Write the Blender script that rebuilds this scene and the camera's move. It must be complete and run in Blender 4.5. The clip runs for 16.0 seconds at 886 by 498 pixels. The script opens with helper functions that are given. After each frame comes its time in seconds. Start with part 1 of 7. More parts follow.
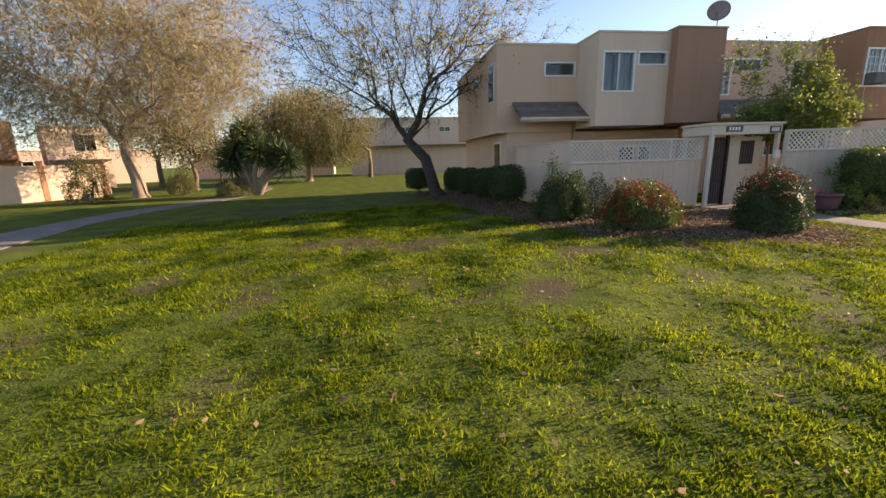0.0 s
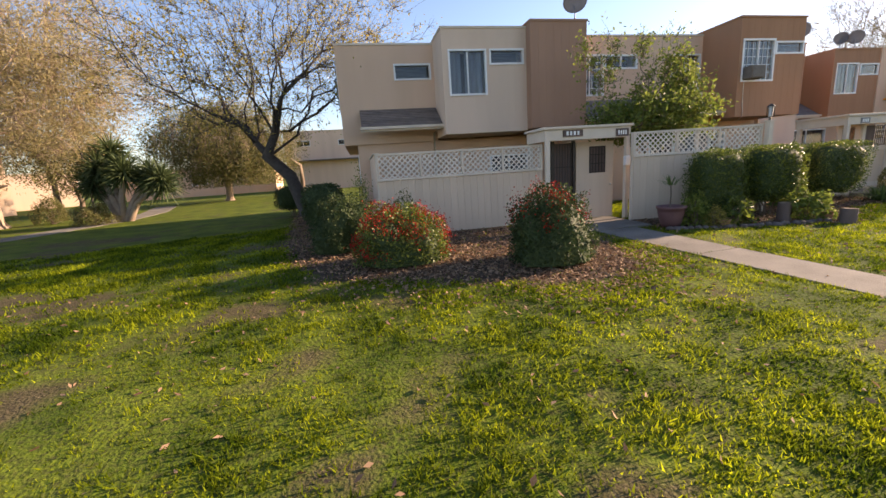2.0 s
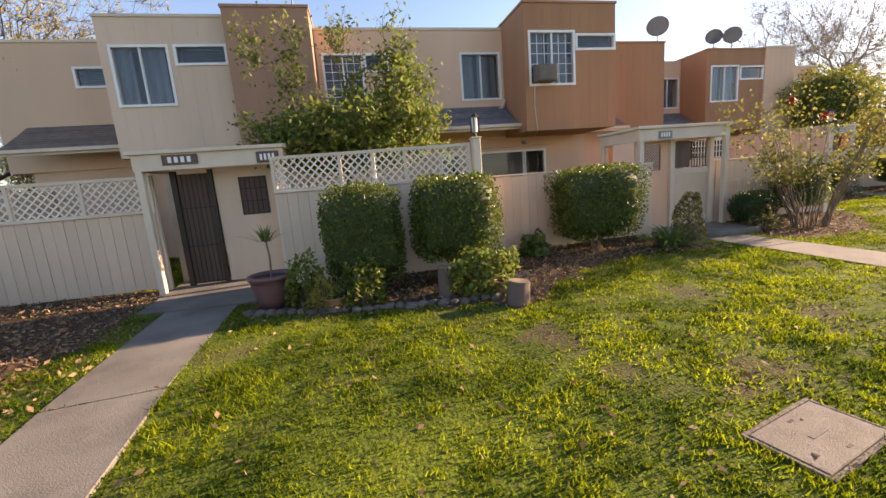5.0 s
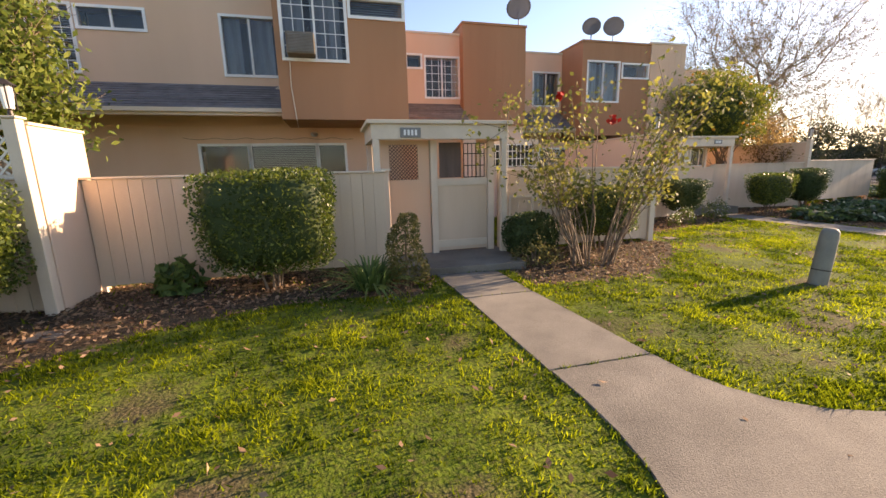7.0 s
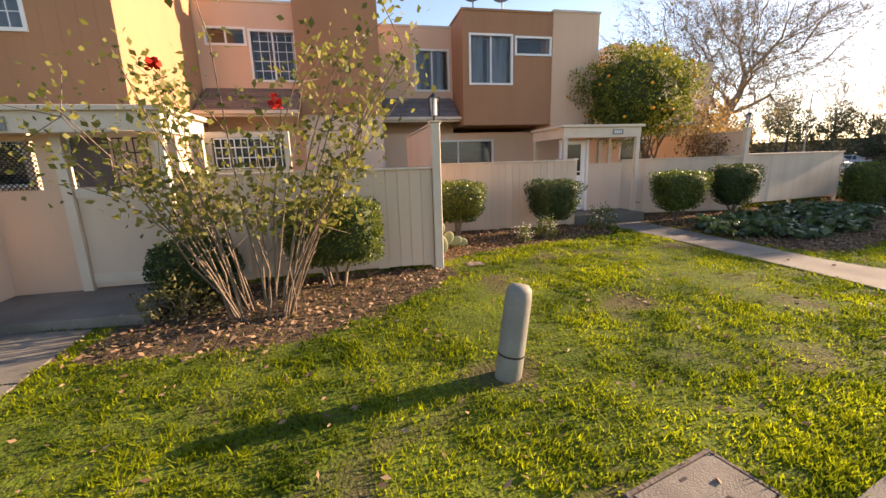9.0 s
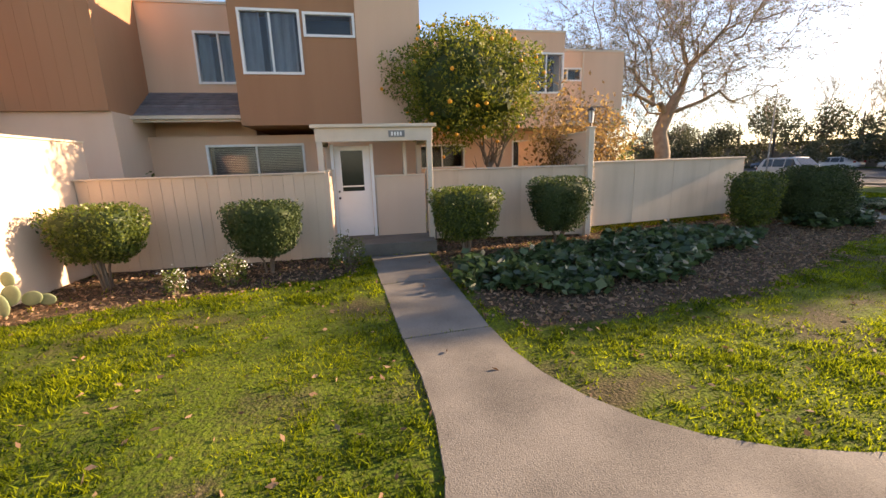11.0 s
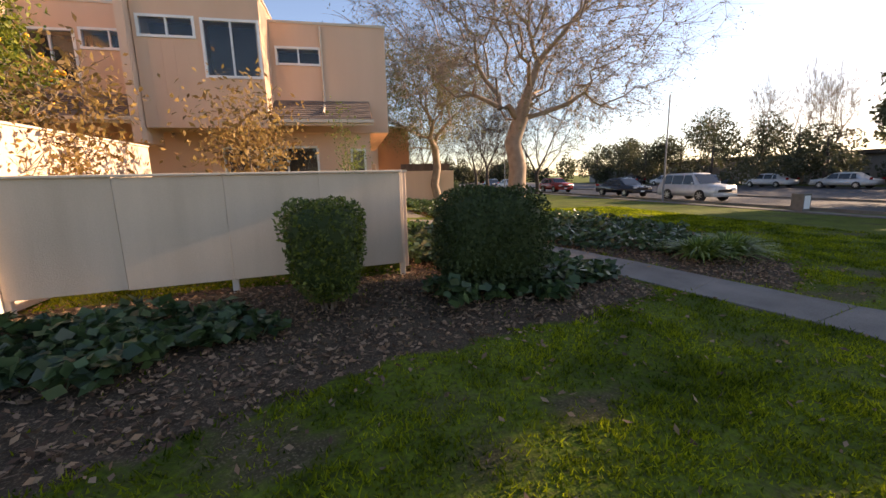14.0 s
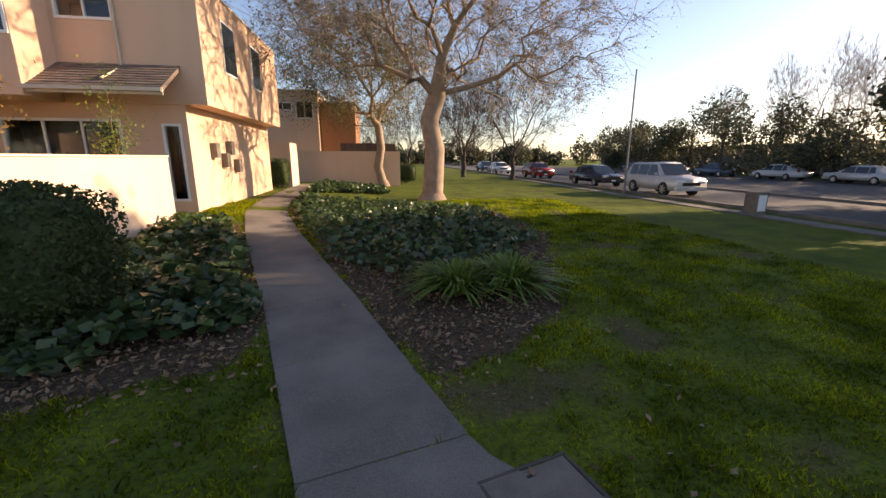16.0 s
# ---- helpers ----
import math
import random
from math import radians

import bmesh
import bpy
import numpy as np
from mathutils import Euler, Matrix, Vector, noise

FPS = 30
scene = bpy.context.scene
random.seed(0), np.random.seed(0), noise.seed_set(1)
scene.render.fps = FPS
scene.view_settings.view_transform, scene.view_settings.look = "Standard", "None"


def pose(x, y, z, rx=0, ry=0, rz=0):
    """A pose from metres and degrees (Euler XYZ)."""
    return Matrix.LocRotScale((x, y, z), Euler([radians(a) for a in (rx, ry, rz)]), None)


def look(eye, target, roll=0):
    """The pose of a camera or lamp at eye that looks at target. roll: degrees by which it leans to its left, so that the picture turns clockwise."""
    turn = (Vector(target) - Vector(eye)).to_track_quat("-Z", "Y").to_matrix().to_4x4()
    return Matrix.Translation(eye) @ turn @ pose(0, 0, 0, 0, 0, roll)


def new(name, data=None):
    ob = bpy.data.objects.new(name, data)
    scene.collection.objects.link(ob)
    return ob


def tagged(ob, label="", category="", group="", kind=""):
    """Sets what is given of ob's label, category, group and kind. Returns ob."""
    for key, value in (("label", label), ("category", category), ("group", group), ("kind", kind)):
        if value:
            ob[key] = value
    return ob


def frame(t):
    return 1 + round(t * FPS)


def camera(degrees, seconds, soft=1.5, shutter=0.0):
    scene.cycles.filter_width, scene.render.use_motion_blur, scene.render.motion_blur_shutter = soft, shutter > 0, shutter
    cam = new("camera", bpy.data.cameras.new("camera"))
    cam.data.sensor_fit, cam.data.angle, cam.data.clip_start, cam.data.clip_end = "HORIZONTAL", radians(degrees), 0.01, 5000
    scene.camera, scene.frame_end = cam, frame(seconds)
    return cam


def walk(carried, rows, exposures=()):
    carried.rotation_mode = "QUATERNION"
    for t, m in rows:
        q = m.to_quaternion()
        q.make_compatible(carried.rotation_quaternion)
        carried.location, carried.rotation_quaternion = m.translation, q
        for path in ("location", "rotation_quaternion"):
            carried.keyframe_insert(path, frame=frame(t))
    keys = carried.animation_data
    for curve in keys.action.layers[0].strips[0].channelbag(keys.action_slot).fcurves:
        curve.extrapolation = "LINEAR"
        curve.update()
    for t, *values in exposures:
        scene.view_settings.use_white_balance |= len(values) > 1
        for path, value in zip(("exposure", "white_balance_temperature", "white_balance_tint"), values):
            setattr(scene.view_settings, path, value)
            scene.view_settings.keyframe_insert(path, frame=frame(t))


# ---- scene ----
cam = camera(96.5, 16.0)
PATH = [
    (0.0, pose(0.001, 0.000, 2.023, 77.14, 1.73, -9.16)),
    (0.5, pose(1.486, 0.395, 2.006, 77.78, 2.37, -8.70)),
    (1.0, pose(2.902, 0.726, 1.999, 78.12, 3.19, -9.35)),
    (1.5, pose(4.294, 0.979, 1.989, 78.18, 3.55, -10.88)),
    (2.0, pose(5.733, 1.255, 2.005, 78.27, 3.74, -11.64)),
    (2.5, pose(7.222, 1.527, 1.991, 78.20, 3.51, -12.93)),
    (3.0, pose(8.729, 1.811, 1.976, 77.57, 2.74, -13.72)),
    (3.2, pose(9.335, 1.954, 1.980, 77.26, 2.46, -13.77)),
    (5.3, pose(16.004, 3.524, 1.941, 80.17, 4.53, -12.37)),
    (5.5, pose(16.670, 3.661, 1.951, 80.08, 4.18, -13.00)),
    (6.0, pose(18.269, 3.965, 1.956, 79.95, 3.13, -14.49)),
    (6.5, pose(19.810, 4.276, 1.909, 79.69, 1.85, -15.19)),
    (7.0, pose(21.330, 4.529, 1.896, 78.84, 1.41, -15.00)),
    (7.5, pose(22.851, 4.761, 1.893, 78.54, 1.57, -15.10)),
    (8.0, pose(24.334, 5.011, 1.924, 78.28, 1.71, -14.91)),
    (8.2, pose(24.952, 5.120, 1.937, 78.18, 1.70, -14.86)),
    (10.3, pose(31.562, 6.783, 1.973, 77.18, 1.74, -7.64)),
    (10.5, pose(32.315, 6.937, 1.990, 77.33, 1.79, -8.60)),
    (11.0, pose(34.172, 7.343, 2.004, 77.91, 1.77, -11.11)),
    (11.5, pose(35.999, 7.829, 1.973, 78.09, 1.72, -12.03)),
    (12.0, pose(37.764, 8.379, 1.946, 78.42, 1.93, -11.66)),
    (12.5, pose(39.437, 8.874, 1.911, 79.14, 2.47, -11.41)),
    (13.0, pose(41.066, 9.371, 1.885, 80.01, 3.02, -11.93)),
    (13.5, pose(42.695, 9.908, 1.830, 80.08, 2.51, -12.40)),
    (14.0, pose(44.255, 10.343, 1.798, 79.83, 1.39, -12.68)),
    (14.5, pose(45.813, 10.660, 1.843, 78.68, 0.19, -12.46)),
    (15.0, pose(47.323, 10.961, 1.837, 77.85, -0.41, -12.14)),
    (15.5, pose(48.704, 11.268, 1.899, 77.05, -0.26, -10.71)),
    (16.0, pose(50.061, 11.638, 1.912, 77.05, -0.15, -8.90)),
]
EXPOSURES = [(0.0, 1.3, 7600, 22), (3.0, 1.65, 7900, 26), (5.5, 1.7, 8200, 25), (8.0, 1.7, 8300, 24), (11.0, 1.75, 8300, 23), (12.5, 1.5, 8100, 24), (13.5, 1.52, 8200, 25), (14.5, 1.25, 8200, 26), (16.0, 1.2, 8100, 26)]
walk(cam, PATH, EXPOSURES)

# ---- daylight ----
SUN_DIR = Vector((0.944, 0.133, 0.30)).normalized()
world = bpy.data.worlds.new("sky")
scene.world = world
world.use_nodes = True
wn = world.node_tree.nodes
sky = wn.new("ShaderNodeTexSky")
sky.sky_type = "NISHITA"
sky.sun_disc = False
sky.sun_elevation = math.asin(SUN_DIR.z)
sky.sun_rotation = math.atan2(SUN_DIR.x, SUN_DIR.y)
sky.air_density, sky.dust_density, sky.ozone_density = 1.0, 0.5, 3.5
world.node_tree.links.new(sky.outputs[0], wn["Background"].inputs[0])
wn["Background"].inputs[1].default_value = 0.115
sun = new("sun", bpy.data.lights.new("sun", "SUN"))
sun.data.energy, sun.data.angle, sun.data.color = 5.0, radians(0.55), (1.0, 0.85, 0.64)
sun.matrix_world = look((60, 20, 20), Vector((60, 20, 20)) - SUN_DIR)


# ---- materials ----
def node_mat(name):
    m = bpy.data.materials.new(name)
    m.use_nodes = True
    return m, m.node_tree.nodes, m.node_tree.links


def surface(name, a, b, rough=0.85, scale=3.0, fine=40.0, bump=0.15, metal=0.0, streak=0.0, spread=0.0, dist=0.02, speck=0.35):
    """Two colours mixed by coarse and fine noise, with fine relief; streak stretches the coarse noise upright."""
    m, n, l = node_mat(name)
    p = n["Principled BSDF"]
    p.inputs["Roughness"].default_value, p.inputs["Metallic"].default_value = rough, metal
    tc, mp = n.new("ShaderNodeTexCoord"), n.new("ShaderNodeMapping")
    mp.inputs["Scale"].default_value = (1, 1, 0.12 if streak else 1)
    l.new(tc.outputs["Object"], mp.inputs[0])
    n1, n2 = n.new("ShaderNodeTexNoise"), n.new("ShaderNodeTexNoise")
    n1.inputs["Scale"].default_value, n1.inputs["Detail"].default_value = scale, 6
    n2.inputs["Scale"].default_value, n2.inputs["Detail"].default_value = fine, 4
    l.new(mp.outputs[0], n1.inputs["Vector"])
    l.new(tc.outputs["Object"], n2.inputs["Vector"])
    add = n.new("ShaderNodeMath")
    add.operation = "MULTIPLY_ADD"
    add.inputs[1].default_value = speck
    l.new(n2.outputs[0], add.inputs[0])
    l.new(n1.outputs[0], add.inputs[2])
    ramp = n.new("ShaderNodeMapRange")
    ramp.inputs[1].default_value, ramp.inputs[2].default_value = 0.275 + speck / 2, 0.775 + speck / 2
    l.new(add.outputs[0], ramp.inputs[0])
    mix = n.new("ShaderNodeMix")
    mix.data_type = "RGBA"
    mix.inputs[6].default_value, mix.inputs[7].default_value = (*a, 1), (*b, 1)
    l.new(ramp.outputs[0], mix.inputs[0])
    out = mix.outputs[2]
    if spread:
        info, hsv = n.new("ShaderNodeObjectInfo"), n.new("ShaderNodeHueSaturation")
        mr = n.new("ShaderNodeMapRange")
        mr.inputs[3].default_value, mr.inputs[4].default_value = 1 - spread, 1 + spread
        l.new(info.outputs["Random"], mr.inputs[0])
        l.new(mr.outputs[0], hsv.inputs["Value"])
        l.new(out, hsv.inputs["Color"])
        out = hsv.outputs[0]
    l.new(out, p.inputs["Base Color"])
    if bump:
        bp = n.new("ShaderNodeBump")
        bp.inputs["Strength"].default_value, bp.inputs["Distance"].default_value = bump, dist
        l.new(n2.outputs[0], bp.inputs["Height"])
        l.new(bp.outputs[0], p.inputs["Normal"])
    return m


def leaf_mat(name, a, b, gloss=0.5, through_light=0.4, shine=0.3, patch=0.0):
    """Leaves: colour differs from leaf to leaf, and light comes through them."""
    m, n, l = node_mat(name)
    p = n["Principled BSDF"]
    p.inputs["Roughness"].default_value = gloss
    p.inputs["Specular IOR Level"].default_value = shine
    geo, mix = n.new("ShaderNodeNewGeometry"), n.new("ShaderNodeMix")
    mix.data_type = "RGBA"
    mix.inputs[6].default_value, mix.inputs[7].default_value = (*a, 1), (*b, 1)
    l.new(geo.outputs["Random Per Island"], mix.inputs[0])
    out = mix.outputs[2]
    if patch:
        tc, nz, mr = n.new("ShaderNodeTexCoord"), n.new("ShaderNodeTexNoise"), n.new("ShaderNodeMapRange")
        nz.inputs["Scale"].default_value, nz.inputs["Detail"].default_value = patch, 4
        l.new(tc.outputs["Object"], nz.inputs["Vector"])
        mr.inputs[1].default_value, mr.inputs[2].default_value = 0.36, 0.64
        l.new(nz.outputs[0], mr.inputs[0])
        hue, tone = n.new("ShaderNodeMix"), n.new("ShaderNodeMix")
        hue.data_type = tone.data_type = "RGBA"
        hue.blend_type = "MULTIPLY"
        hue.inputs[0].default_value = 1.0
        tone.inputs[6].default_value, tone.inputs[7].default_value = (0.30, 0.38, 0.5, 1), (1.18, 1.08, 1.0, 1)
        l.new(mr.outputs[0], tone.inputs[0])
        l.new(out, hue.inputs[6])
        l.new(tone.outputs[2], hue.inputs[7])
        out = hue.outputs[2]
    l.new(out, p.inputs["Base Color"])
    tr, sh = n.new("ShaderNodeBsdfTranslucent"), n.new("ShaderNodeMixShader")
    l.new(out, tr.inputs[0])
    sh.inputs[0].default_value = through_light
    l.new(p.outputs[0], sh.inputs[1])
    l.new(tr.outputs[0], sh.inputs[2])
    l.new(sh.outputs[0], n["Material Output"].inputs[0])
    return m


def plain(name, c, rough=0.5, metal=0.0):
    return surface(name, c, tuple(v * 0.8 for v in c), rough, 5, 60, 0.03, metal)


def glass_mat(name, tint, rough=0.04):
    m, n, l = node_mat(name)
    p = n["Principled BSDF"]
    p.inputs["Base Color"].default_value = (*tint, 1)
    p.inputs["Roughness"].default_value = rough
    p.inputs["Transmission Weight"].default_value = 1.0
    p.inputs["IOR"].default_value = 1.4
    return m


PEACH = surface("peach_stucco", (0.74, 0.50, 0.355), (0.63, 0.415, 0.285), 0.9, 0.9, 90, 0.25, streak=1)
CREAM = surface("cream_stucco", (0.72, 0.535, 0.405), (0.61, 0.445, 0.33), 0.9, 0.9, 90, 0.25, streak=1)
BROWN = surface("terracotta_siding", (0.41, 0.205, 0.108), (0.34, 0.165, 0.086), 0.85, 1.2, 70, 0.2, streak=1)
DUSTY = surface("dusty_brown_siding", (0.40, 0.225, 0.145), (0.33, 0.18, 0.115), 0.85, 1.2, 70, 0.2, streak=1)
BOARD = surface("cream_fence_board", (0.66, 0.505, 0.375), (0.53, 0.40, 0.29), 0.8, 2.2, 60, 0.2, streak=1, spread=0.05)
LATTICE = surface("pale_lattice", (0.78, 0.70, 0.60), (0.68, 0.60, 0.51), 0.7, 2.0, 50, 0.1)
TRIM = surface("cream_trim", (0.68, 0.57, 0.45), (0.56, 0.46, 0.36), 0.7, 2.0, 50, 0.12)
WHITE = surface("white_frame", (0.80, 0.80, 0.78), (0.70, 0.70, 0.68), 0.45, 3, 50, 0.03)
DOORWHITE = surface("white_door_paint", (0.74, 0.74, 0.74), (0.66, 0.66, 0.66), 0.5, 2, 40, 0.05)
SHINGLE = surface("grey_shingle", (0.20, 0.185, 0.19), (0.12, 0.11, 0.115), 0.9, 3.5, 45, 0.5, spread=0.15)
OLDSHINGLE = surface("brown_shingle", (0.23, 0.17, 0.135), (0.13, 0.10, 0.085), 0.9, 3.5, 45, 0.5, spread=0.15)
GLASS = glass_mat("window_glass", (0.85, 0.90, 0.92))
# near-black colour that stands in for unlit depth behind the panes
INSIDE = surface("room_shade_black", (0.035, 0.035, 0.04), (0.02, 0.02, 0.025), 0.95, 2, 20, 0)
CURTAIN = surface("grey_curtain", (0.20, 0.215, 0.235), (0.10, 0.11, 0.125), 0.9, 6, 30, 0.2, streak=1)
BLIND = surface("grey_blind", (0.24, 0.235, 0.23), (0.17, 0.165, 0.16), 0.7, 6, 30, 0.05)
IRON = surface("black_iron", (0.035, 0.03, 0.028), (0.06, 0.045, 0.035), 0.5, 8, 60, 0.1, metal=0.6)
GATEWOOD = surface("weathered_brown_gate", (0.16, 0.105, 0.085), (0.08, 0.055, 0.045), 0.8, 5, 50, 0.3, streak=1)
CONCRETE = surface("concrete", (0.20, 0.178, 0.15), (0.085, 0.075, 0.063), 0.9, 1.3, 90, 0.7, spread=0.09, dist=0.008, speck=0.8)
ASPHALT = surface("asphalt", (0.075, 0.072, 0.07), (0.05, 0.048, 0.048), 0.9, 0.7, 120, 0.5)
COVER = surface("utility_cover", (0.20, 0.17, 0.14), (0.115, 0.097, 0.078), 0.85, 5, 90, 0.4)
BARK = surface("dark_bark", (0.085, 0.068, 0.058), (0.04, 0.033, 0.03), 0.95, 8, 40, 0.9)
PALEBARK = surface("pale_bark", (0.36, 0.27, 0.20), (0.22, 0.155, 0.115), 0.9, 3, 25, 0.8)
STEM = surface("brown_stem", (0.20, 0.145, 0.10), (0.12, 0.085, 0.06), 0.9, 8, 40, 0.5)
CUTWOOD = surface("cut_wood", (0.27, 0.19, 0.12), (0.16, 0.11, 0.07), 0.85, 6, 40, 0.4)
TERRACOTTA = surface("plum_clay_pot", (0.17, 0.075, 0.07), (0.11, 0.05, 0.05), 0.6, 4, 40, 0.1)
CLAY = surface("clay_pot", (0.33, 0.17, 0.10), (0.24, 0.12, 0.07), 0.8, 4, 40, 0.2)
STONE = surface("edging_stone", (0.13, 0.10, 0.085), (0.08, 0.062, 0.052), 0.9, 6, 30, 0.6, spread=0.25)
BOLLARD = surface("bollard_paint", (0.22, 0.21, 0.17), (0.15, 0.14, 0.115), 0.7, 4, 60, 0.2)
DISH = surface("grey_dish", (0.20, 0.215, 0.245), (0.15, 0.16, 0.18), 0.5, 3, 40, 0.02)
TYRE = plain("tyre_rubber", (0.02, 0.02, 0.02), 0.8)
CHROME = plain("alloy", (0.55, 0.55, 0.56), 0.3, 0.9)
CARGLASS = plain("car_glass", (0.02, 0.026, 0.03), 0.05)
LAMPRED = plain("red_lens", (0.4, 0.02, 0.02), 0.2)
LAMPCLEAR = plain("clear_lens", (0.7, 0.7, 0.72), 0.15)
PRIVET = leaf_mat("privet_leaf", (0.035, 0.062, 0.015), (0.17, 0.205, 0.034), 0.38)
# dark bush leaves, and the closed cores that imitate shade inside crowns
DARKPRIVET = leaf_mat("dark_leaf_and_shade_core", (0.030, 0.050, 0.018), (0.065, 0.095, 0.028), 0.65, 0.3)
IVY = leaf_mat("ivy_leaf", (0.022, 0.05, 0.022), (0.085, 0.14, 0.045), 0.35, 0.3, 0.5)
ORANGELEAF = leaf_mat("orange_tree_leaf", (0.05, 0.09, 0.014), (0.27, 0.27, 0.035), 0.6)
BRIGHTLEAF = leaf_mat("bright_leaf", (0.09, 0.14, 0.025), (0.22, 0.25, 0.05), 0.6, 0.5)
YELLOWLEAF = leaf_mat("yellow_leaf", (0.18, 0.17, 0.04), (0.48, 0.37, 0.09), 0.6, 0.5)
OLIVELEAF = leaf_mat("olive_twig_leaf", (0.27, 0.235, 0.11), (0.50, 0.42, 0.225), 0.7, 0.68)
DULLLEAF = leaf_mat("dull_green_leaf", (0.085, 0.095, 0.032), (0.24, 0.215, 0.085), 0.6, 0.5)
PINELEAF = leaf_mat("far_tree_leaf", (0.045, 0.055, 0.03), (0.09, 0.095, 0.05), 0.6, 0.3)
STRAPLEAF = leaf_mat("strap_leaf", (0.05, 0.095, 0.028), (0.15, 0.22, 0.055), 0.55, 0.35)
LILYLEAF = leaf_mat("lily_leaf", (0.06, 0.115, 0.018), (0.20, 0.28, 0.05), 0.5, 0.35)
ROSELEAF = leaf_mat("rose_leaf", (0.075, 0.095, 0.025), (0.27, 0.25, 0.055), 0.6, 0.5)
RUSTLEAF = leaf_mat("rusty_leaf", (0.14, 0.08, 0.035), (0.36, 0.24, 0.08), 0.6, 0.5)
DRYLEAF = leaf_mat("dry_leaf", (0.085, 0.045, 0.028), (0.36, 0.23, 0.14), 0.8, 0.2)
BERRY = leaf_mat("red_berry", (0.31, 0.015, 0.012), (0.46, 0.032, 0.017), 0.6, 0.1, 0.1)
ORANGE = leaf_mat("orange_fruit", (0.75, 0.26, 0.02), (0.85, 0.36, 0.03), 0.4, 0.05)
FLOWER = leaf_mat("white_flower", (0.75, 0.73, 0.66), (0.85, 0.84, 0.80), 0.6, 0.3)
GRASSBLADE = leaf_mat("grass_blade", (0.045, 0.085, 0.008), (0.36, 0.43, 0.02), 0.7, 0.6, 0.05, 1.1)
YUCCALEAF = leaf_mat("yucca_leaf", (0.03, 0.05, 0.022), (0.10, 0.135, 0.05), 0.6, 0.25)
CACTUS = surface("cactus_pad", (0.22, 0.25, 0.13), (0.15, 0.18, 0.09), 0.7, 4, 40, 0.2)


def ground_mat():
    """Lawn with bare patches; the plan's beds are bare soil with litter."""
    m, n, l = node_mat("lawn_and_soil")
    p = n["Principled BSDF"]
    p.inputs["Roughness"].default_value = 0.95
    p.inputs["Specular IOR Level"].default_value = 0.1
    tc = n.new("ShaderNodeTexCoord")

    def nz(s, d=5):
        q = n.new("ShaderNodeTexNoise")
        q.inputs["Scale"].default_value, q.inputs["Detail"].default_value = s, d
        l.new(tc.outputs["Object"], q.inputs["Vector"])
        return q.outputs[0]

    def mixc(f, a, b):
        q = n.new("ShaderNodeMix")
        q.data_type = "RGBA"
        l.new(f, q.inputs[0])
        for k, v in ((6, a), (7, b)):
            if isinstance(v, tuple):
                q.inputs[k].default_value = (*v, 1)
            else:
                l.new(v, q.inputs[k])
        return q.outputs[2]

    def rng(f, lo, hi):
        q = n.new("ShaderNodeMapRange")
        q.inputs[1].default_value, q.inputs[2].default_value = lo, hi
        l.new(f, q.inputs[0])
        return q.outputs[0]

    grass = mixc(rng(nz(1.1), 0.35, 0.65), (0.062, 0.098, 0.010), (0.135, 0.175, 0.018))
    grass = mixc(rng(nz(22), 0.4, 0.75), grass, (0.05, 0.05, 0.018))
    soil = mixc(rng(nz(6), 0.3, 0.7), (0.090, 0.064, 0.040), (0.052, 0.036, 0.024))
    soil = mixc(rng(nz(48), 0.52, 0.7), soil, (0.19, 0.14, 0.09))
    at = n.new("ShaderNodeAttribute")
    at.attribute_name = "soil"
    l.new(mixc(rng(at.outputs["Fac"], 0.35, 0.65), grass, soil), p.inputs["Base Color"])
    bp = n.new("ShaderNodeBump")
    bp.inputs["Strength"].default_value, bp.inputs["Distance"].default_value = 0.8, 0.03
    l.new(nz(30, 6), bp.inputs["Height"])
    l.new(bp.outputs[0], p.inputs["Normal"])
    return m


GROUND = ground_mat()


# ---- builders ----
def bx(bm, x0, x1, y0, y1, z0, z1):
    v = [bm.verts.new((x, y, z)) for z in (z0, z1) for x, y in ((x0, y0), (x1, y0), (x1, y1), (x0, y1))]
    for f in ((3, 2, 1, 0), (4, 5, 6, 7), (0, 1, 5, 4), (1, 2, 6, 5), (2, 3, 7, 6), (3, 0, 4, 7)):
        bm.faces.new([v[i] for i in f])
    return v


def boxes(*bs):
    bm = bmesh.new()
    for b in bs:
        bx(bm, *b)
    return bm


def bevelled(bm, w=0.01, seg=1):
    bmesh.ops.bevel(bm, geom=list(bm.edges), offset=w, segments=seg, affect="EDGES", profile=0.5)
    return bm


def part(name, bm, material, parent, label="", smooth=False):
    me = bpy.data.meshes.new(name)
    bm.to_mesh(me)
    bm.free()
    if smooth:
        me.polygons.foreach_set("use_smooth", [True] * len(me.polygons))
    me.materials.append(material)
    ob = new(name, me)
    ob.parent = parent
    return tagged(ob, label) if label else ob


def raw(name, verts, faces, material, parent=None, smooth=False):
    """One mesh from arrays: verts (n, 3); faces (m, 3 or 4)."""
    verts, faces = np.asarray(verts, np.float32), np.asarray(faces, np.int32)
    me = bpy.data.meshes.new(name)
    k = faces.shape[1]
    me.vertices.add(len(verts))
    me.vertices.foreach_set("co", verts.ravel())
    me.loops.add(faces.size)
    me.loops.foreach_set("vertex_index", faces.ravel())
    me.polygons.add(len(faces))
    me.polygons.foreach_set("loop_start", np.arange(0, faces.size, k, dtype=np.int32))
    if smooth:
        me.polygons.foreach_set("use_smooth", np.ones(len(faces), bool))
    me.update(calc_edges=True)
    me.materials.append(material)
    ob = new(name, me)
    ob.parent = parent
    return ob


def thing(name, m, label, category, group="", kind=""):
    ob = new(name)
    ob.matrix_basis = m
    ob.empty_display_size = 0.2
    return tagged(ob, label, category, group, kind)


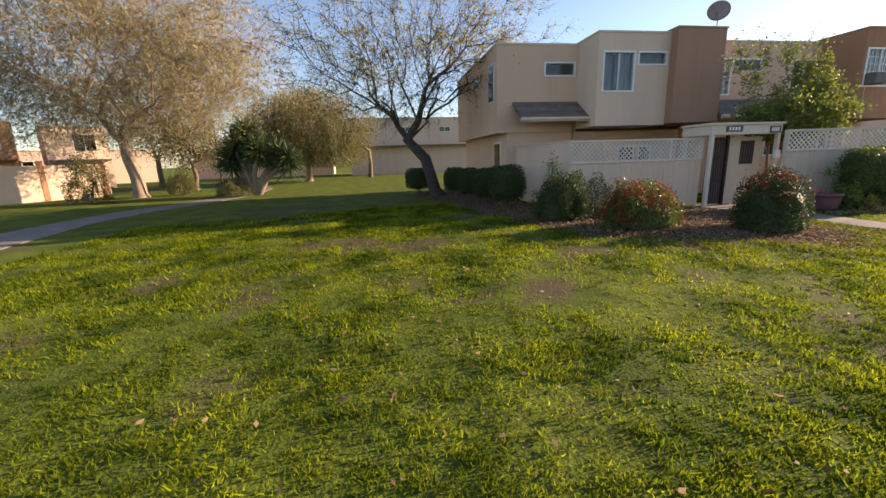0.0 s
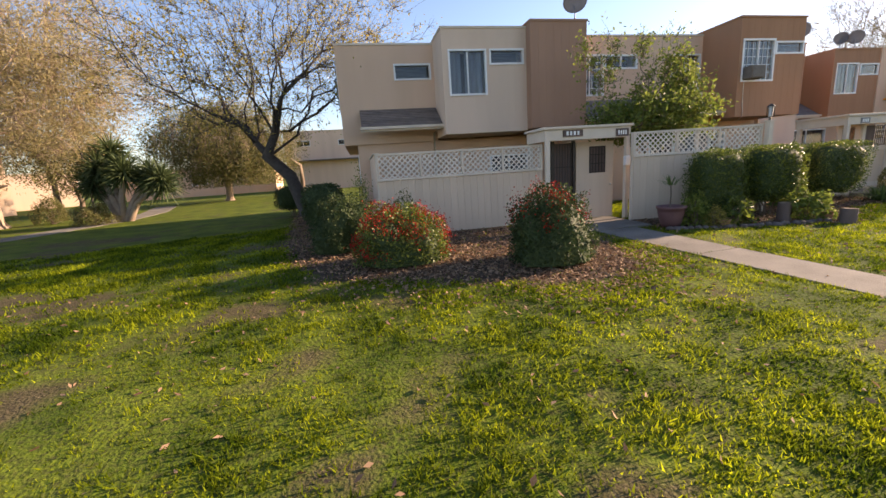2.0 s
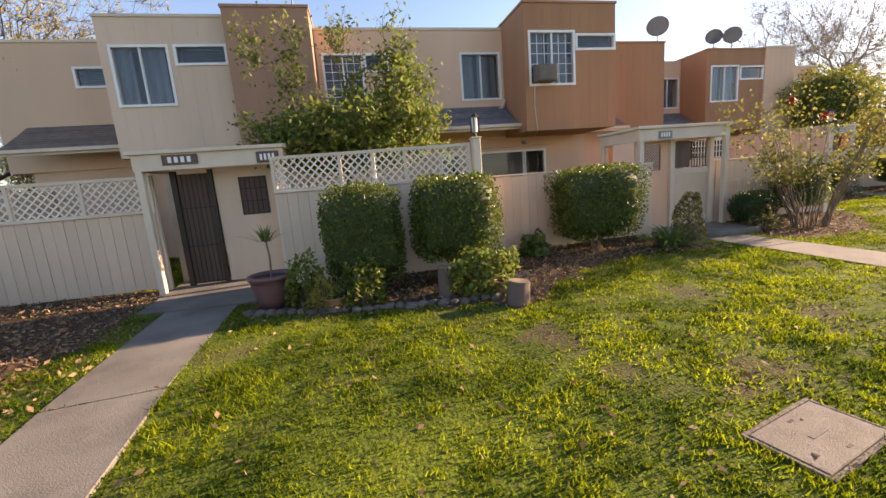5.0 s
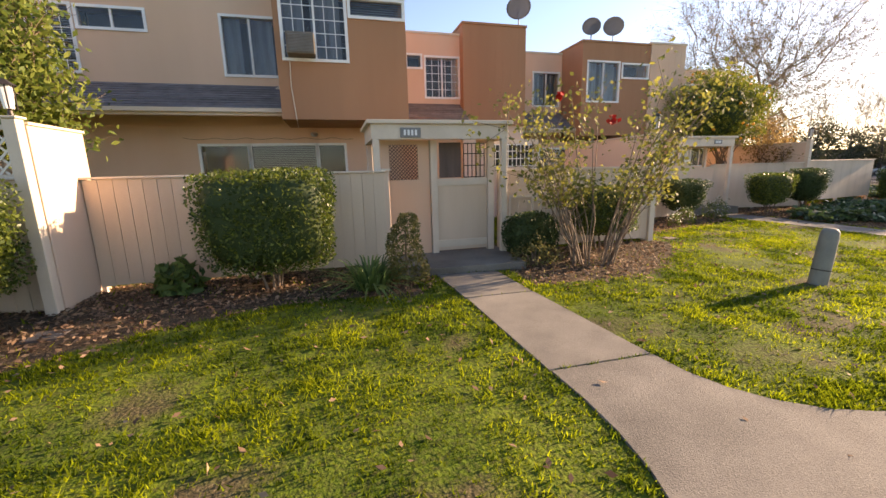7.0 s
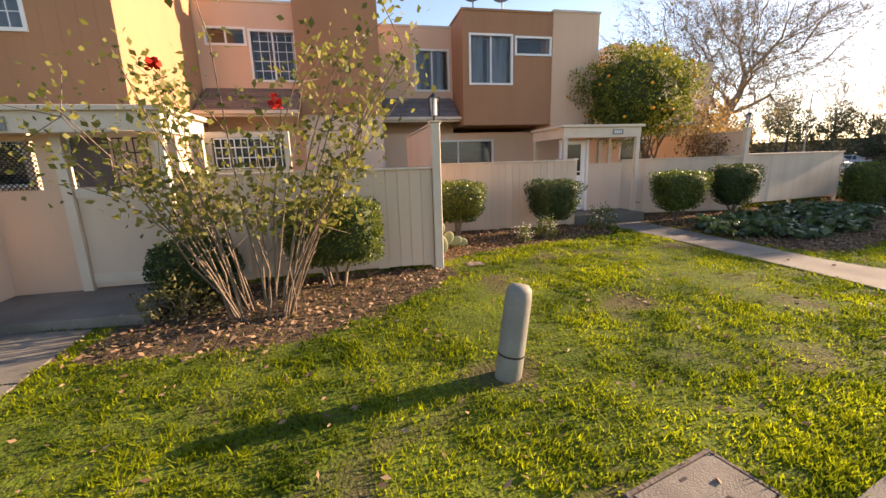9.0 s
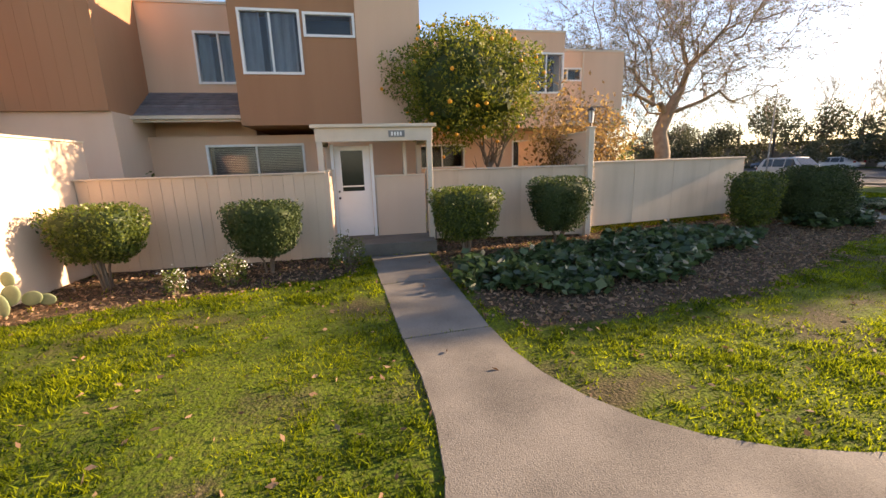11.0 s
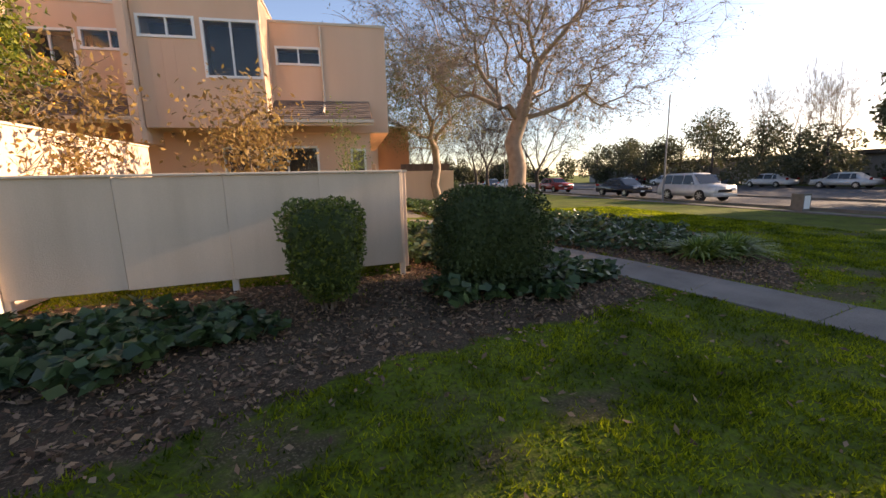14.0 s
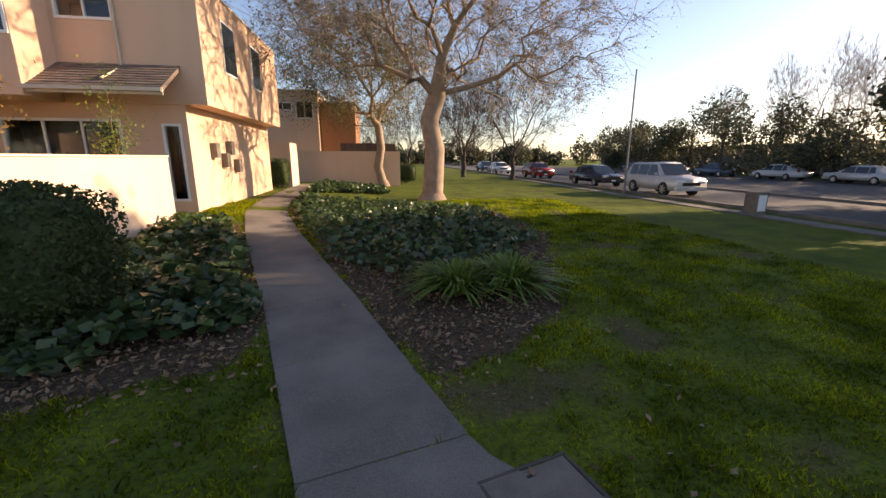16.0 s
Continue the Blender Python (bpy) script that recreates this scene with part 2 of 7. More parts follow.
def turn(deg):
    return Matrix.Rotation(radians(deg), 4, "Z")


LEVEL = turn(0)
STREET = Matrix.Translation((2.8, 13.7, 0))

WALK_X = [-14.0, 0.0, 4.29, 9.33, 16.0, 22.85, 28.0, 31.56, 36.0, 39.44, 42.7, 45.81, 50.06, 56.0]
WALK_Y = [-3.3, 0.0, 0.98, 1.95, 3.52, 4.76, 5.95, 6.78, 7.83, 8.87, 9.91, 10.66, 11.64, 13.1]


def walk_y(x):
    return np.interp(x, WALK_X, WALK_Y)


def lift(x, y):
    """The ground's height: level at the pavement, a little higher at the fences."""
    x, y = np.asarray(x, float), np.asarray(y, float)
    d = y - walk_y(x)
    s = np.clip((d - 2.0) / 5.0, 0, 1)
    s = s * s * (3 - 2 * s)
    low = np.clip((11.0 - x) / 4.0, 0, 1) * np.clip((18.0 - y) / 6.0, 0, 1)
    high = np.clip((d - 6.0) / 8.0, 0, 1) * np.clip((x - 36.0) / 6.0, 0, 1) * np.clip((50.0 - x) / 4.0, 0, 1)
    return s * (0.08 + 0.12 * low * np.clip((x + 4) / 6, 0, 1)) * np.clip((61.0 - x) / 8.0, 0, 1) + 0.3 * high


def at(x, y, dz=0.0):
    return Matrix.Translation((x, y, float(lift(x, y)) + dz))


def tube_mesh(paths, sides=6):
    """Tapered tubes along lists of (point, radius)."""
    vs, fs, base = [], [], 0
    for path in paths:
        pts = [Vector(p) for p, _ in path]
        for i, (p, r) in enumerate(path):
            d = (pts[min(i + 1, len(pts) - 1)] - pts[max(i - 1, 0)])
            d = d.normalized() if d.length > 1e-6 else Vector((0, 0, 1))
            u = d.orthogonal().normalized()
            w = d.cross(u)
            for k in range(sides):
                a = 2 * math.pi * k / sides
                vs.append(pts[i] + float(r) * (math.cos(a) * u + math.sin(a) * w))
        for i in range(len(path) - 1):
            for k in range(sides):
                a, b = base + i * sides + k, base + i * sides + (k + 1) % sides
                fs.append((a, b, b + sides, a + sides))
        base += len(path) * sides
    return [tuple(v) for v in vs], fs


def leaf_cards(centres, size, rng, aspect=0.5, flat=0.0, droop=0.0):
    """A folded leaf of four corners at each centre, turned at random; size may be one number or one for each."""
    c = np.asarray(centres, float)
    n = len(c)
    size = np.broadcast_to(np.asarray(size, float), (n,))[:, None] * rng.uniform(0.65, 1.3, (n, 1))
    d = rng.normal(size=(n, 3))
    d[:, 2] = d[:, 2] * (1 - flat) - droop
    d /= np.linalg.norm(d, axis=1, keepdims=True)
    s = np.cross(d, rng.normal(size=(n, 3)))
    s[:, 2] *= 1 - flat
    s /= np.linalg.norm(s, axis=1, keepdims=True)
    up = np.cross(d, s)
    v = np.empty((n, 4, 3))
    v[:, 0] = c - d * size * 0.5
    v[:, 1] = c + s * size * aspect * 0.5 + up * size * 0.08
    v[:, 2] = c + d * size * 0.5
    v[:, 3] = c - s * size * aspect * 0.5 + up * size * 0.08
    return v.reshape(-1, 3), np.arange(4 * n).reshape(n, 4)


def ball(bm, c, r, seg=8, squash=1.0):
    m = Matrix.Translation(c) @ Matrix.Diagonal((r, r, r * squash, 1))
    bmesh.ops.create_icosphere(bm, subdivisions=seg, radius=1.0, matrix=m)


def cyl(bm, x, y, z0, z1, r0, r1=None, seg=16):
    bmesh.ops.create_cone(bm, cap_ends=True, segments=seg, radius1=r0, radius2=r0 if r1 is None else r1, depth=z1 - z0,
                          matrix=Matrix.Translation((x, y, (z0 + z1) / 2)))


# ---- ground ----
def in_poly(x, y, poly):
    x, y = np.asarray(x, float), np.asarray(y, float)
    inside = np.zeros(x.shape, bool)
    for (x0, y0), (x1, y1) in zip(poly, poly[1:] + poly[:1]):
        cross = ((y0 > y) != (y1 > y)) & (x < (x1 - x0) * (y - y0) / ((y1 - y0) or 1e-9) + x0)
        inside ^= cross
    return inside


BEDS = [
    [(2.2, 24.0), (3.2, 15.0), (4.2, 9.7), (5.6, 8.0), (7.0, 7.4), (9.2, 6.7), (10.4, 7.3), (11.2, 9.6), (11.0, 12.6), (6.2, 12.6), (5.4, 17.5), (5.0, 24.0)],
    [(13.2, 9.7), (14.5, 9.3), (16.0, 9.1), (17.4, 8.5), (18.4, 9.5), (20.0, 10.4), (22.4, 10.2), (22.8, 11.3), (22.4, 12.4), (17.4, 12.4), (13.3, 11.8)],
    [(24.3, 10.2), (25.6, 10.0), (27.0, 10.3), (28.9, 11.9), (28.9, 12.6), (24.6, 12.6)],
    [(28.7, 12.7), (29.4, 13.4), (32.0, 14.0), (33.9, 14.6), (34.0, 16.2), (28.7, 16.2)],
    [(35.5, 16.4), (35.7, 12.4), (36.2, 11.5), (38.2, 11.8), (40.1, 12.1), (41.8, 12.8), (44.8, 14.1), (46.8, 14.6), (48.7, 15.2), (48.7, 16.4), (47.6, 19.2),
     (46.4, 22.4), (45.2, 22.4), (45.1, 17.4), (39.6, 16.6), (35.8, 17.3)],
    [(49.2, 18.6), (50.0, 16.0), (50.5, 14.7), (52.2, 15.9), (52.7, 17.4), (54.0, 20.5), (54.0, 25.5), (50.5, 28.0), (46.6, 29.0), (47.4, 24.4)],
]
BARE = [(7.2, 2.9, 0.9), (2.2, 5.2, 1.0), (4.0, 7.0, 1.2), (-1.0, 9.3, 1.8), (5.4, 3.6, 0.6), (10.7, 3.7, 0.8), (17.0, 7.3, 0.7), (20.6, 6.9, 0.55), (18.4, 6.0, 0.6),
        (21.8, 6.4, 0.5), (28.4, 7.1, 0.9), (28.6, 8.9, 0.7), (26.6, 7.6, 0.6), (33.0, 9.6, 0.5), (36.3, 10.2, 0.9), (41.2, 10.9, 1.2), (39.4, 11.0, 1.0), (43.4, 13.0, 0.9),
        (50.9, 14.4, 0.7), (3.0, 12.5, 1.5), (-4.0, 16.0, 2.0), (31.0, 10.2, 0.6), (22.6, 8.6, 0.5), (19.6, 8.0, 0.5), (46.0, 13.0, 0.6), (-2.0, 6.0, 1.0), (-3.2, 18.2, 2.2), (-5.4, 18.4, 1.8), (0.6, 8.6, 1.5)]


def soil(x, y):
    """How bare the ground is, from 0 (lawn) to 1 (soil)."""
    x, y = np.asarray(x, float), np.asarray(y, float)
    wob = np.array([noise.noise((a * 0.9, b * 0.9, 0.0)) + 0.5 * noise.noise((a * 2.7, b * 2.7, 3.0)) for a, b in zip(x.ravel(), y.ravel())]).reshape(x.shape)
    fray = np.array([0.6 * noise.noise((a * 1.9, b * 1.9, 11.0)) + 0.5 * noise.noise((a * 4.7, b * 4.7, 13.0)) for a, b in zip(x.ravel(), y.ravel())]).reshape(x.shape)
    s = np.clip(0.22 + 0.5 * wob, 0, 0.6)
    for bed in BEDS:
        s = np.maximum(s, in_poly(x + 0.22 * wob, y + 0.22 * wob, bed) * 1.0)
    for cx, cy, r in BARE:
        s = np.maximum(s, np.clip(0.92 - np.hypot(x - cx, (y - cy) * 1.5) / r * 0.75 + 0.9 * fray, 0, 0.60))
    return s


def build_ground():
    xs = np.concatenate([[-900, -300, -120, -60, -40, -34], np.arange(-30, 66, 0.25), [67, 70, 74, 84, 100, 140, 300, 900]])
    ys = np.concatenate([[-900, -300, -100, -40, -20, -10], np.arange(-4, 40, 0.25), [42, 46, 52, 60, 75, 100, 160, 300, 900]])
    gx, gy = np.meshgrid(xs, ys)
    gz = lift(gx, gy)
    near = (gx > -31) & (gx < 66) & (gy > -5) & (gy < 40)
    wave = np.array([noise.noise((a * 0.5, b * 0.5, 7.0)) for a, b in zip(gx.ravel(), gy.ravel())]).reshape(gx.shape)
    gz = gz + np.where(near & (gy - walk_y(gx) > 1.6), 0.03 * wave, 0) - 0.005
    w, h = len(xs), len(ys)
    i = np.arange((h - 1) * (w - 1))
    a = i // (w - 1) * w + i % (w - 1)
    ob = raw("ground", np.stack([gx, gy, gz], -1).reshape(-1, 3), np.stack([a, a + 1, a + w + 1, a + w], 1), GROUND, None, True)
    at_ = ob.data.attributes.new("soil", "FLOAT", "POINT")
    at_.data.foreach_set("value", np.where(near, soil(gx, gy), 0.15).astype(np.float32).ravel())
    tagged(ob, "green winter lawn with bare brown patches and beds", "ground", "", "structure")


build_ground()


PATH_POLYS = []


def slab(name, poly, parent, top=0.014, deep=0.2, material=CONCRETE):
    """A concrete slab with an eased edge over the plan polygon, lying on the ground."""
    PATH_POLYS.append(list(poly))
    bm = bmesh.new()
    up = [bm.verts.new((x, y, float(lift(x, y)) + top)) for x, y in poly]
    cx, cy = sum(p[0] for p in poly) / len(poly), sum(p[1] for p in poly) / len(poly)
    lip = [bm.verts.new((x + (x - cx) * 0.006, y + (y - cy) * 0.006, float(lift(x, y)) + top - 0.012)) for x, y in poly]
    dn = [bm.verts.new((x + (x - cx) * 0.006, y + (y - cy) * 0.006, float(lift(x, y)) - deep)) for x, y in poly]
    bm.faces.new(up)
    n = len(poly)
    for a, b in ((up, lip), (lip, dn)):
        for k in range(n):
            bm.faces.new((a[k], b[k], b[(k + 1) % n], a[(k + 1) % n]))
    bmesh.ops.recalc_face_normals(bm, faces=bm.faces)
    return part(name, bm, material, parent)


def sweep(a, c, b, n=9):
    """Points of a curve from a to b that leans to the corner c."""
    return [tuple((1 - t) ** 2 * a[k] + 2 * t * (1 - t) * c[k] + t * t * b[k] for k in (0, 1)) for t in [i / (n - 1) for i in range(n)]]


def build_paths():
    root = tagged(new("pavement"), "grey concrete footpath with joints along the lawn", "pavement", "", "structure")
    edge = 1.05
    LEFT_EDGE = 0.62
    d, s = 0.0, []
    xs = np.arange(-13.5, 55.8, 0.05)
    ys = walk_y(xs)
    k = np.ones(41) / 41
    ys = np.convolve(np.pad(ys, 20, mode="edge"), k, "valid")
    step = np.hypot(np.diff(xs), np.diff(ys))
    along = np.concatenate([[0], np.cumsum(step)])
    tx, ty = np.gradient(xs), np.gradient(ys)
    ln = np.hypot(tx, ty)
    nx, ny = -ty / ln, tx / ln
    cut = np.arange(0, along[-1], 1.52)
    for a, b in zip(cut[:-1], cut[1:]):
        q = np.linspace(a + 0.006, b - 0.006, 4)
        px, py = np.interp(q, along, xs), np.interp(q, along, ys)
        ox, oy = np.interp(q, along, nx), np.interp(q, along, ny)
        wide = np.interp(px, [50.5, 54.0, 60.0], [LEFT_EDGE, 0.75, 0.8])
        left = list(zip(px + ox * wide, py + oy * wide))
        right = list(zip(px - ox * edge, py - oy * edge))
        slab("slab", right + left[::-1], root, 0.020)
    side = tagged(new("pavement"), "grey concrete paths from the footpath to the gates", "pavement", "", "structure")
    # path to the first gate
    slab("slab", sweep((10.3, 2.80), (12.25, 3.25), (12.13, 4.86)) + sweep((13.13, 4.88), (13.2, 3.62), (15.2, 3.93)), side)
    slab("slab", [(12.12, 4.89), (13.12, 4.91), (12.90, 7.6), (11.85, 7.5)], side)
    slab("slab", [(11.84, 7.53), (12.89, 7.63), (12.82, 10.5), (11.65, 10.6)], side)
    slab("slab", [(11.2, 10.63), (13.3, 10.53), (13.45, 13.2), (11.0, 13.2)], side, 0.04)
    # path to the second gate
    slab("slab", sweep((22.2, 5.22), (23.35, 5.55), (23.17, 7.6)) + sweep((24.32, 7.6), (24.3, 6.0), (26.6, 6.22)), side)
    slab("slab", [(23.16, 7.63), (24.31, 7.63), (24.12, 9.8), (23.06, 9.8)], side)
    slab("slab", [(23.05, 9.83), (24.11, 9.83), (24.05, 11.05), (22.95, 11.15)], side)
    slab("slab", [(22.35, 11.2), (24.65, 11.1), (24.75, 13.4), (22.25, 13.4)], side, 0.13)
    # path to the third door
    slab("slab", sweep((33.4, 7.82), (34.95, 8.3), (34.49, 11.6)) + sweep((35.56, 11.7), (35.6, 9.2), (37.9, 9.0)), side)
    slab("slab", [(34.48, 11.63), (35.55, 11.73), (35.5, 13.8), (34.34, 13.7)], side)
    slab("slab", [(34.33, 13.73), (35.49, 13.83), (35.45, 15.85), (34.2, 15.85)], side)
    slab("slab", [(33.45, 15.95), (35.65, 15.88), (35.7, 17.3), (33.45, 17.3)], side, 0.27)
    # path between the houses
    slab("slab", sweep((47.4, 11.66), (50.1, 12.3), (49.5, 13.72)) + sweep((50.62, 14.0), (50.9, 13.1), (53.2, 13.05)), side)
    pts = [((49.5, 13.73), (50.62, 14.01)), ((49.05, 15.1), (50.1, 15.6)), ((48.6, 16.5), (49.65, 17.0)), ((47.75, 18.9), (48.88, 19.2)), ((46.95, 21.2), (48.05, 21.6)),
           ((46.15, 23.8), (47.25, 24.2)), ((45.75, 26.5), (46.8, 26.8)), ((45.5, 31.0), (46.5, 31.2)), ((45.2, 37.0), (46.2, 37.0))]
    for (a, b), (c, d2) in zip(pts[:-1], pts[1:]):
        f = 0.004
        slab("slab", [(a[0] + (c[0] - a[0]) * f, a[1] + (c[1] - a[1]) * f), c, d2, (b[0] + (d2[0] - b[0]) * f, b[1] + (d2[1] - b[1]) * f)], side)
    # path on the far side of the lawn
    far = tagged(new("pavement"), "narrow concrete path across the lawn by the big tree", "pavement", "", "structure")
    line = [(-9.0, -2.0), (-9.4, 3.0), (-10.4, 10.0), (-11.4, 15.8), (-11.0, 20.0), (-9.8, 23.5), (-8.8, 28.0), (-9.4, 34.0), (-12.0, 42.0)]
    for (x0, y0), (x1, y1) in zip(line[:-1], line[1:]):
        slab("slab", [(x0 - 0.9, y0 + 0.01), (x0 + 0.9, y0 + 0.01), (x1 + 0.9, y1 - 0.01), (x1 - 0.9, y1 - 0.01)], far)


build_paths()


# ---- houses ----
def wall_bm(x0, x1, y, thick, z0, z1, holes=(), bm=None):
    """A wall along x with its front at y; holes (x0, x1, z0, z1) go right through it."""
    bm = bm or bmesh.new()
    xs = sorted({x0, x1, *(h[0] for h in holes), *(h[1] for h in holes)})
    zs = sorted({z0, z1, *(h[2] for h in holes), *(h[3] for h in holes)})
    for a, b in zip(xs[:-1], xs[1:]):
        for c, d in zip(zs[:-1], zs[1:]):
            if not any(h[0] - 1e-6 <= a and b <= h[1] + 1e-6 and h[2] - 1e-6 <= c and d <= h[3] + 1e-6 for h in holes):
                bx(bm, a, b, y, y + thick, c, d)
    bmesh.ops.remove_doubles(bm, verts=bm.verts, dist=1e-4)
    return bm


def window(house, x0, x1, y, z0, z1, panes=2, style="curtain", grid=0, label=""):
    """A framed window set in its opening: frame, panes, curtain or blind behind and a near-black sheet painted as the
    unlit room.
    """
    f = 0.055
    fr = boxes((x0 - f, x1 + f, y - 0.025, y + 0.09, z1 - 0.01, z1 + f), (x0 - f, x1 + f, y - 0.035, y + 0.09, z0 - f, z0 + 0.01),
               (x0 - f, x0 + 0.01, y - 0.024, y + 0.088, z0 + 0.01, z1 - 0.01), (x1 - 0.01, x1 + f, y - 0.024, y + 0.088, z0 + 0.01, z1 - 0.01))
    w = part("window", fr, WHITE, house, label)
    step = (x1 - x0) / panes
    for k in range(panes):
        a, b = x0 + k * step, x0 + (k + 1) * step
        part("pane", boxes((a + 0.012, b - 0.012, y + 0.045, y + 0.051, z0 + 0.012, z1 - 0.012)), GLASS, w).visible_shadow = False
        if k:
            part("mullion", boxes((a - 0.022, a + 0.022, y + 0.0, y + 0.075, z0 + 0.01, z1 - 0.01)), WHITE, w)
    if grid:
        nx = max(2, int((x1 - x0) / 0.2))
        nz = max(2, int((z1 - z0) / 0.24))
        for k in range(1, nx):
            q = x0 + (x1 - x0) * k / nx
            part("glazing_bar", boxes((q - 0.008, q + 0.008, y + 0.028, y + 0.042, z0 + 0.012, z1 - 0.012)), WHITE, w)
        for k in range(1, nz):
            q = z0 + (z1 - z0) * k / nz
            part("glazing_bar", boxes((x0 + 0.012, x1 - 0.012, y + 0.03, y + 0.04, q - 0.008, q + 0.008)), WHITE, w)
    if style == "curtain":
        bm = bmesh.new()
        n = int((x1 - x0) / 0.05)
        row = [[bm.verts.new((x0 + (x1 - x0) * k / n, y + 0.16 + 0.025 * math.sin(k * 1.3) + 0.01 * math.sin(k * 0.37), z)) for k in range(n + 1)] for z in (z0, z1)]
        for k in range(n):
            if 0.30 < k / n < 0.42 or 0.9 < k / n:
                continue
            bm.faces.new((row[0][k], row[0][k + 1], row[1][k + 1], row[1][k]))
        part("curtain", bm, CURTAIN, w)
    if style == "blind":
        bm = bmesh.new()
        for k in range(int((z1 - z0) / 0.05)):
            z = z0 + 0.02 + k * 0.05
            v = [bm.verts.new(p) for p in ((x0 + 0.02, y + 0.13, z), (x1 - 0.02, y + 0.13, z), (x1 - 0.02, y + 0.16, z + 0.035), (x0 + 0.02, y + 0.16, z + 0.035))]
            bm.faces.new(v)
        part("blind", bm, BLIND, w)
    # flat near-black sheet gives the window its indoor darkness
    part("room_shade_sheet", boxes((x0 - 0.05, x1 + 0.05, y + 0.6, y + 0.65, z0 - 0.05, z1 + 0.05)), INSIDE, w)
    return w


def cap(house, x0, x1, y, y1, z, material=TRIM):
    """The thin metal and board cap along a roof edge."""
    return part("roof_cap", boxes((x0 - 0.03, x1 + 0.03, y - 0.03, y1, z, z + 0.07)), material, house)


def volume(house, name, x0, x1, y, y1, z0, z1, material, holes=(), label="", sides=True, grooves=0.0):
    """A storey block: front with openings, side walls, back, floor and roof, capped."""
    ob = part(name, wall_bm(x0, x1, y, 0.15, z0, z1, holes), material, house, label)
    if sides:
        part("side_wall", boxes((x0, x0 + 0.15, y + 0.15, y1, z0, z1)), material, house)
        part("side_wall", boxes((x1 - 0.15, x1, y + 0.15, y1, z0, z1)), material, house)
        part("rear_wall", boxes((x0 + 0.15, x1 - 0.15, y1 - 0.15, y1, z0, z1)), material, house)
        part("floor_slab", boxes((x0 + 0.15, x1 - 0.15, y + 0.15, y1 - 0.15, z0, z0 + 0.1)), material, house)
        part("roof_slab", boxes((x0 + 0.15, x1 - 0.15, y + 0.15, y1 - 0.15, z1 - 0.2, z1 - 0.06)), material, house)
    if grooves:
        q = x0 + grooves
        while q < x1 - 0.02:
            spans = [(z0, z1 - 0.02)]
            for h in holes:
                if h[0] - 0.08 < q < h[1] + 0.08:
                    spans = [(a, b) for s0, s1 in spans for a, b in ((s0, min(s1, h[2] - 0.07)), (max(s0, h[3] + 0.07), s1)) if b - a > 0.05]
            for a, b in spans:
                part("siding_batten", boxes((q - 0.006, q + 0.006, y - 0.004, y, a, b)), material, ob)
            q += grooves
    return ob


def hood(house, x0, x1, y_top, z_top, y_eave, z_eave, material=SHINGLE):
    """A lean-to roof with shingle courses, fascia, gutter and closed ends."""
    bm = bmesh.new()
    v = [bm.verts.new(p) for p in ((x0, y_top, z_top), (x1, y_top, z_top), (x1, y_eave, z_eave), (x0, y_eave, z_eave),
                                   (x0, y_top, z_top - 0.12), (x1, y_top, z_top - 0.12), (x1, y_eave, z_eave - 0.12), (x0, y_eave, z_eave - 0.12))]
    for f in ((0, 1, 2, 3), (7, 6, 5, 4), (3, 2, 6, 7), (0, 3, 7, 4), (1, 5, 6, 2)):
        bm.faces.new([v[i] for i in f])
    roof = part("hood_roof", bm, material, house)
    dy, dz = y_eave - y_top, z_eave - z_top
    n = max(5, int(math.hypot(dy, dz) / 0.14))
    rnd = random.Random(int(x0 * 100))
    nrm = Vector((0, dz, -dy)).normalized()
    if nrm.z < 0:
        nrm = -nrm
    for k in range(n):
        cb = bmesh.new()
        x = x0
        while x < x1 - 0.02:
            w = min(rnd.uniform(0.22, 0.34), x1 - x)
            t0, t1 = k / n, min((k + 1.06) / n + rnd.uniform(-0.006, 0.006), 1.03)
            a, b = Vector((0, y_top + dy * t0, z_top + dz * t0)), Vector((0, y_top + dy * t1, z_top + dz * t1))
            a, b, b2 = a + nrm * 0.006, b + nrm * (0.022 + rnd.uniform(0, 0.006)), b + nrm * 0.004
            q = [cb.verts.new((xx, p.y, p.z)) for p in (a, b, b2) for xx in (x + 0.004, x + w - 0.004)]
            cb.faces.new((q[0], q[1], q[3], q[2]))
            cb.faces.new((q[2], q[3], q[5], q[4]))
            x += w
        part("shingle_course", cb, material, roof)
    part("fascia", boxes((x0 - 0.04, x1 + 0.04, y_eave - 0.03, y_eave + 0.0, z_eave - 0.17, z_eave - 0.005)), TRIM, house)
    gb = bmesh.new()
    bx(gb, x0 - 0.05, x1 + 0.05, y_eave - 0.12, y_eave - 0.034, z_eave - 0.10, z_eave - 0.085)
    bx(gb, x0 - 0.05, x1 + 0.05, y_eave - 0.13, y_eave - 0.115, z_eave - 0.10, z_eave - 0.01)
    part("gutter", gb, TRIM, house)
    return roof


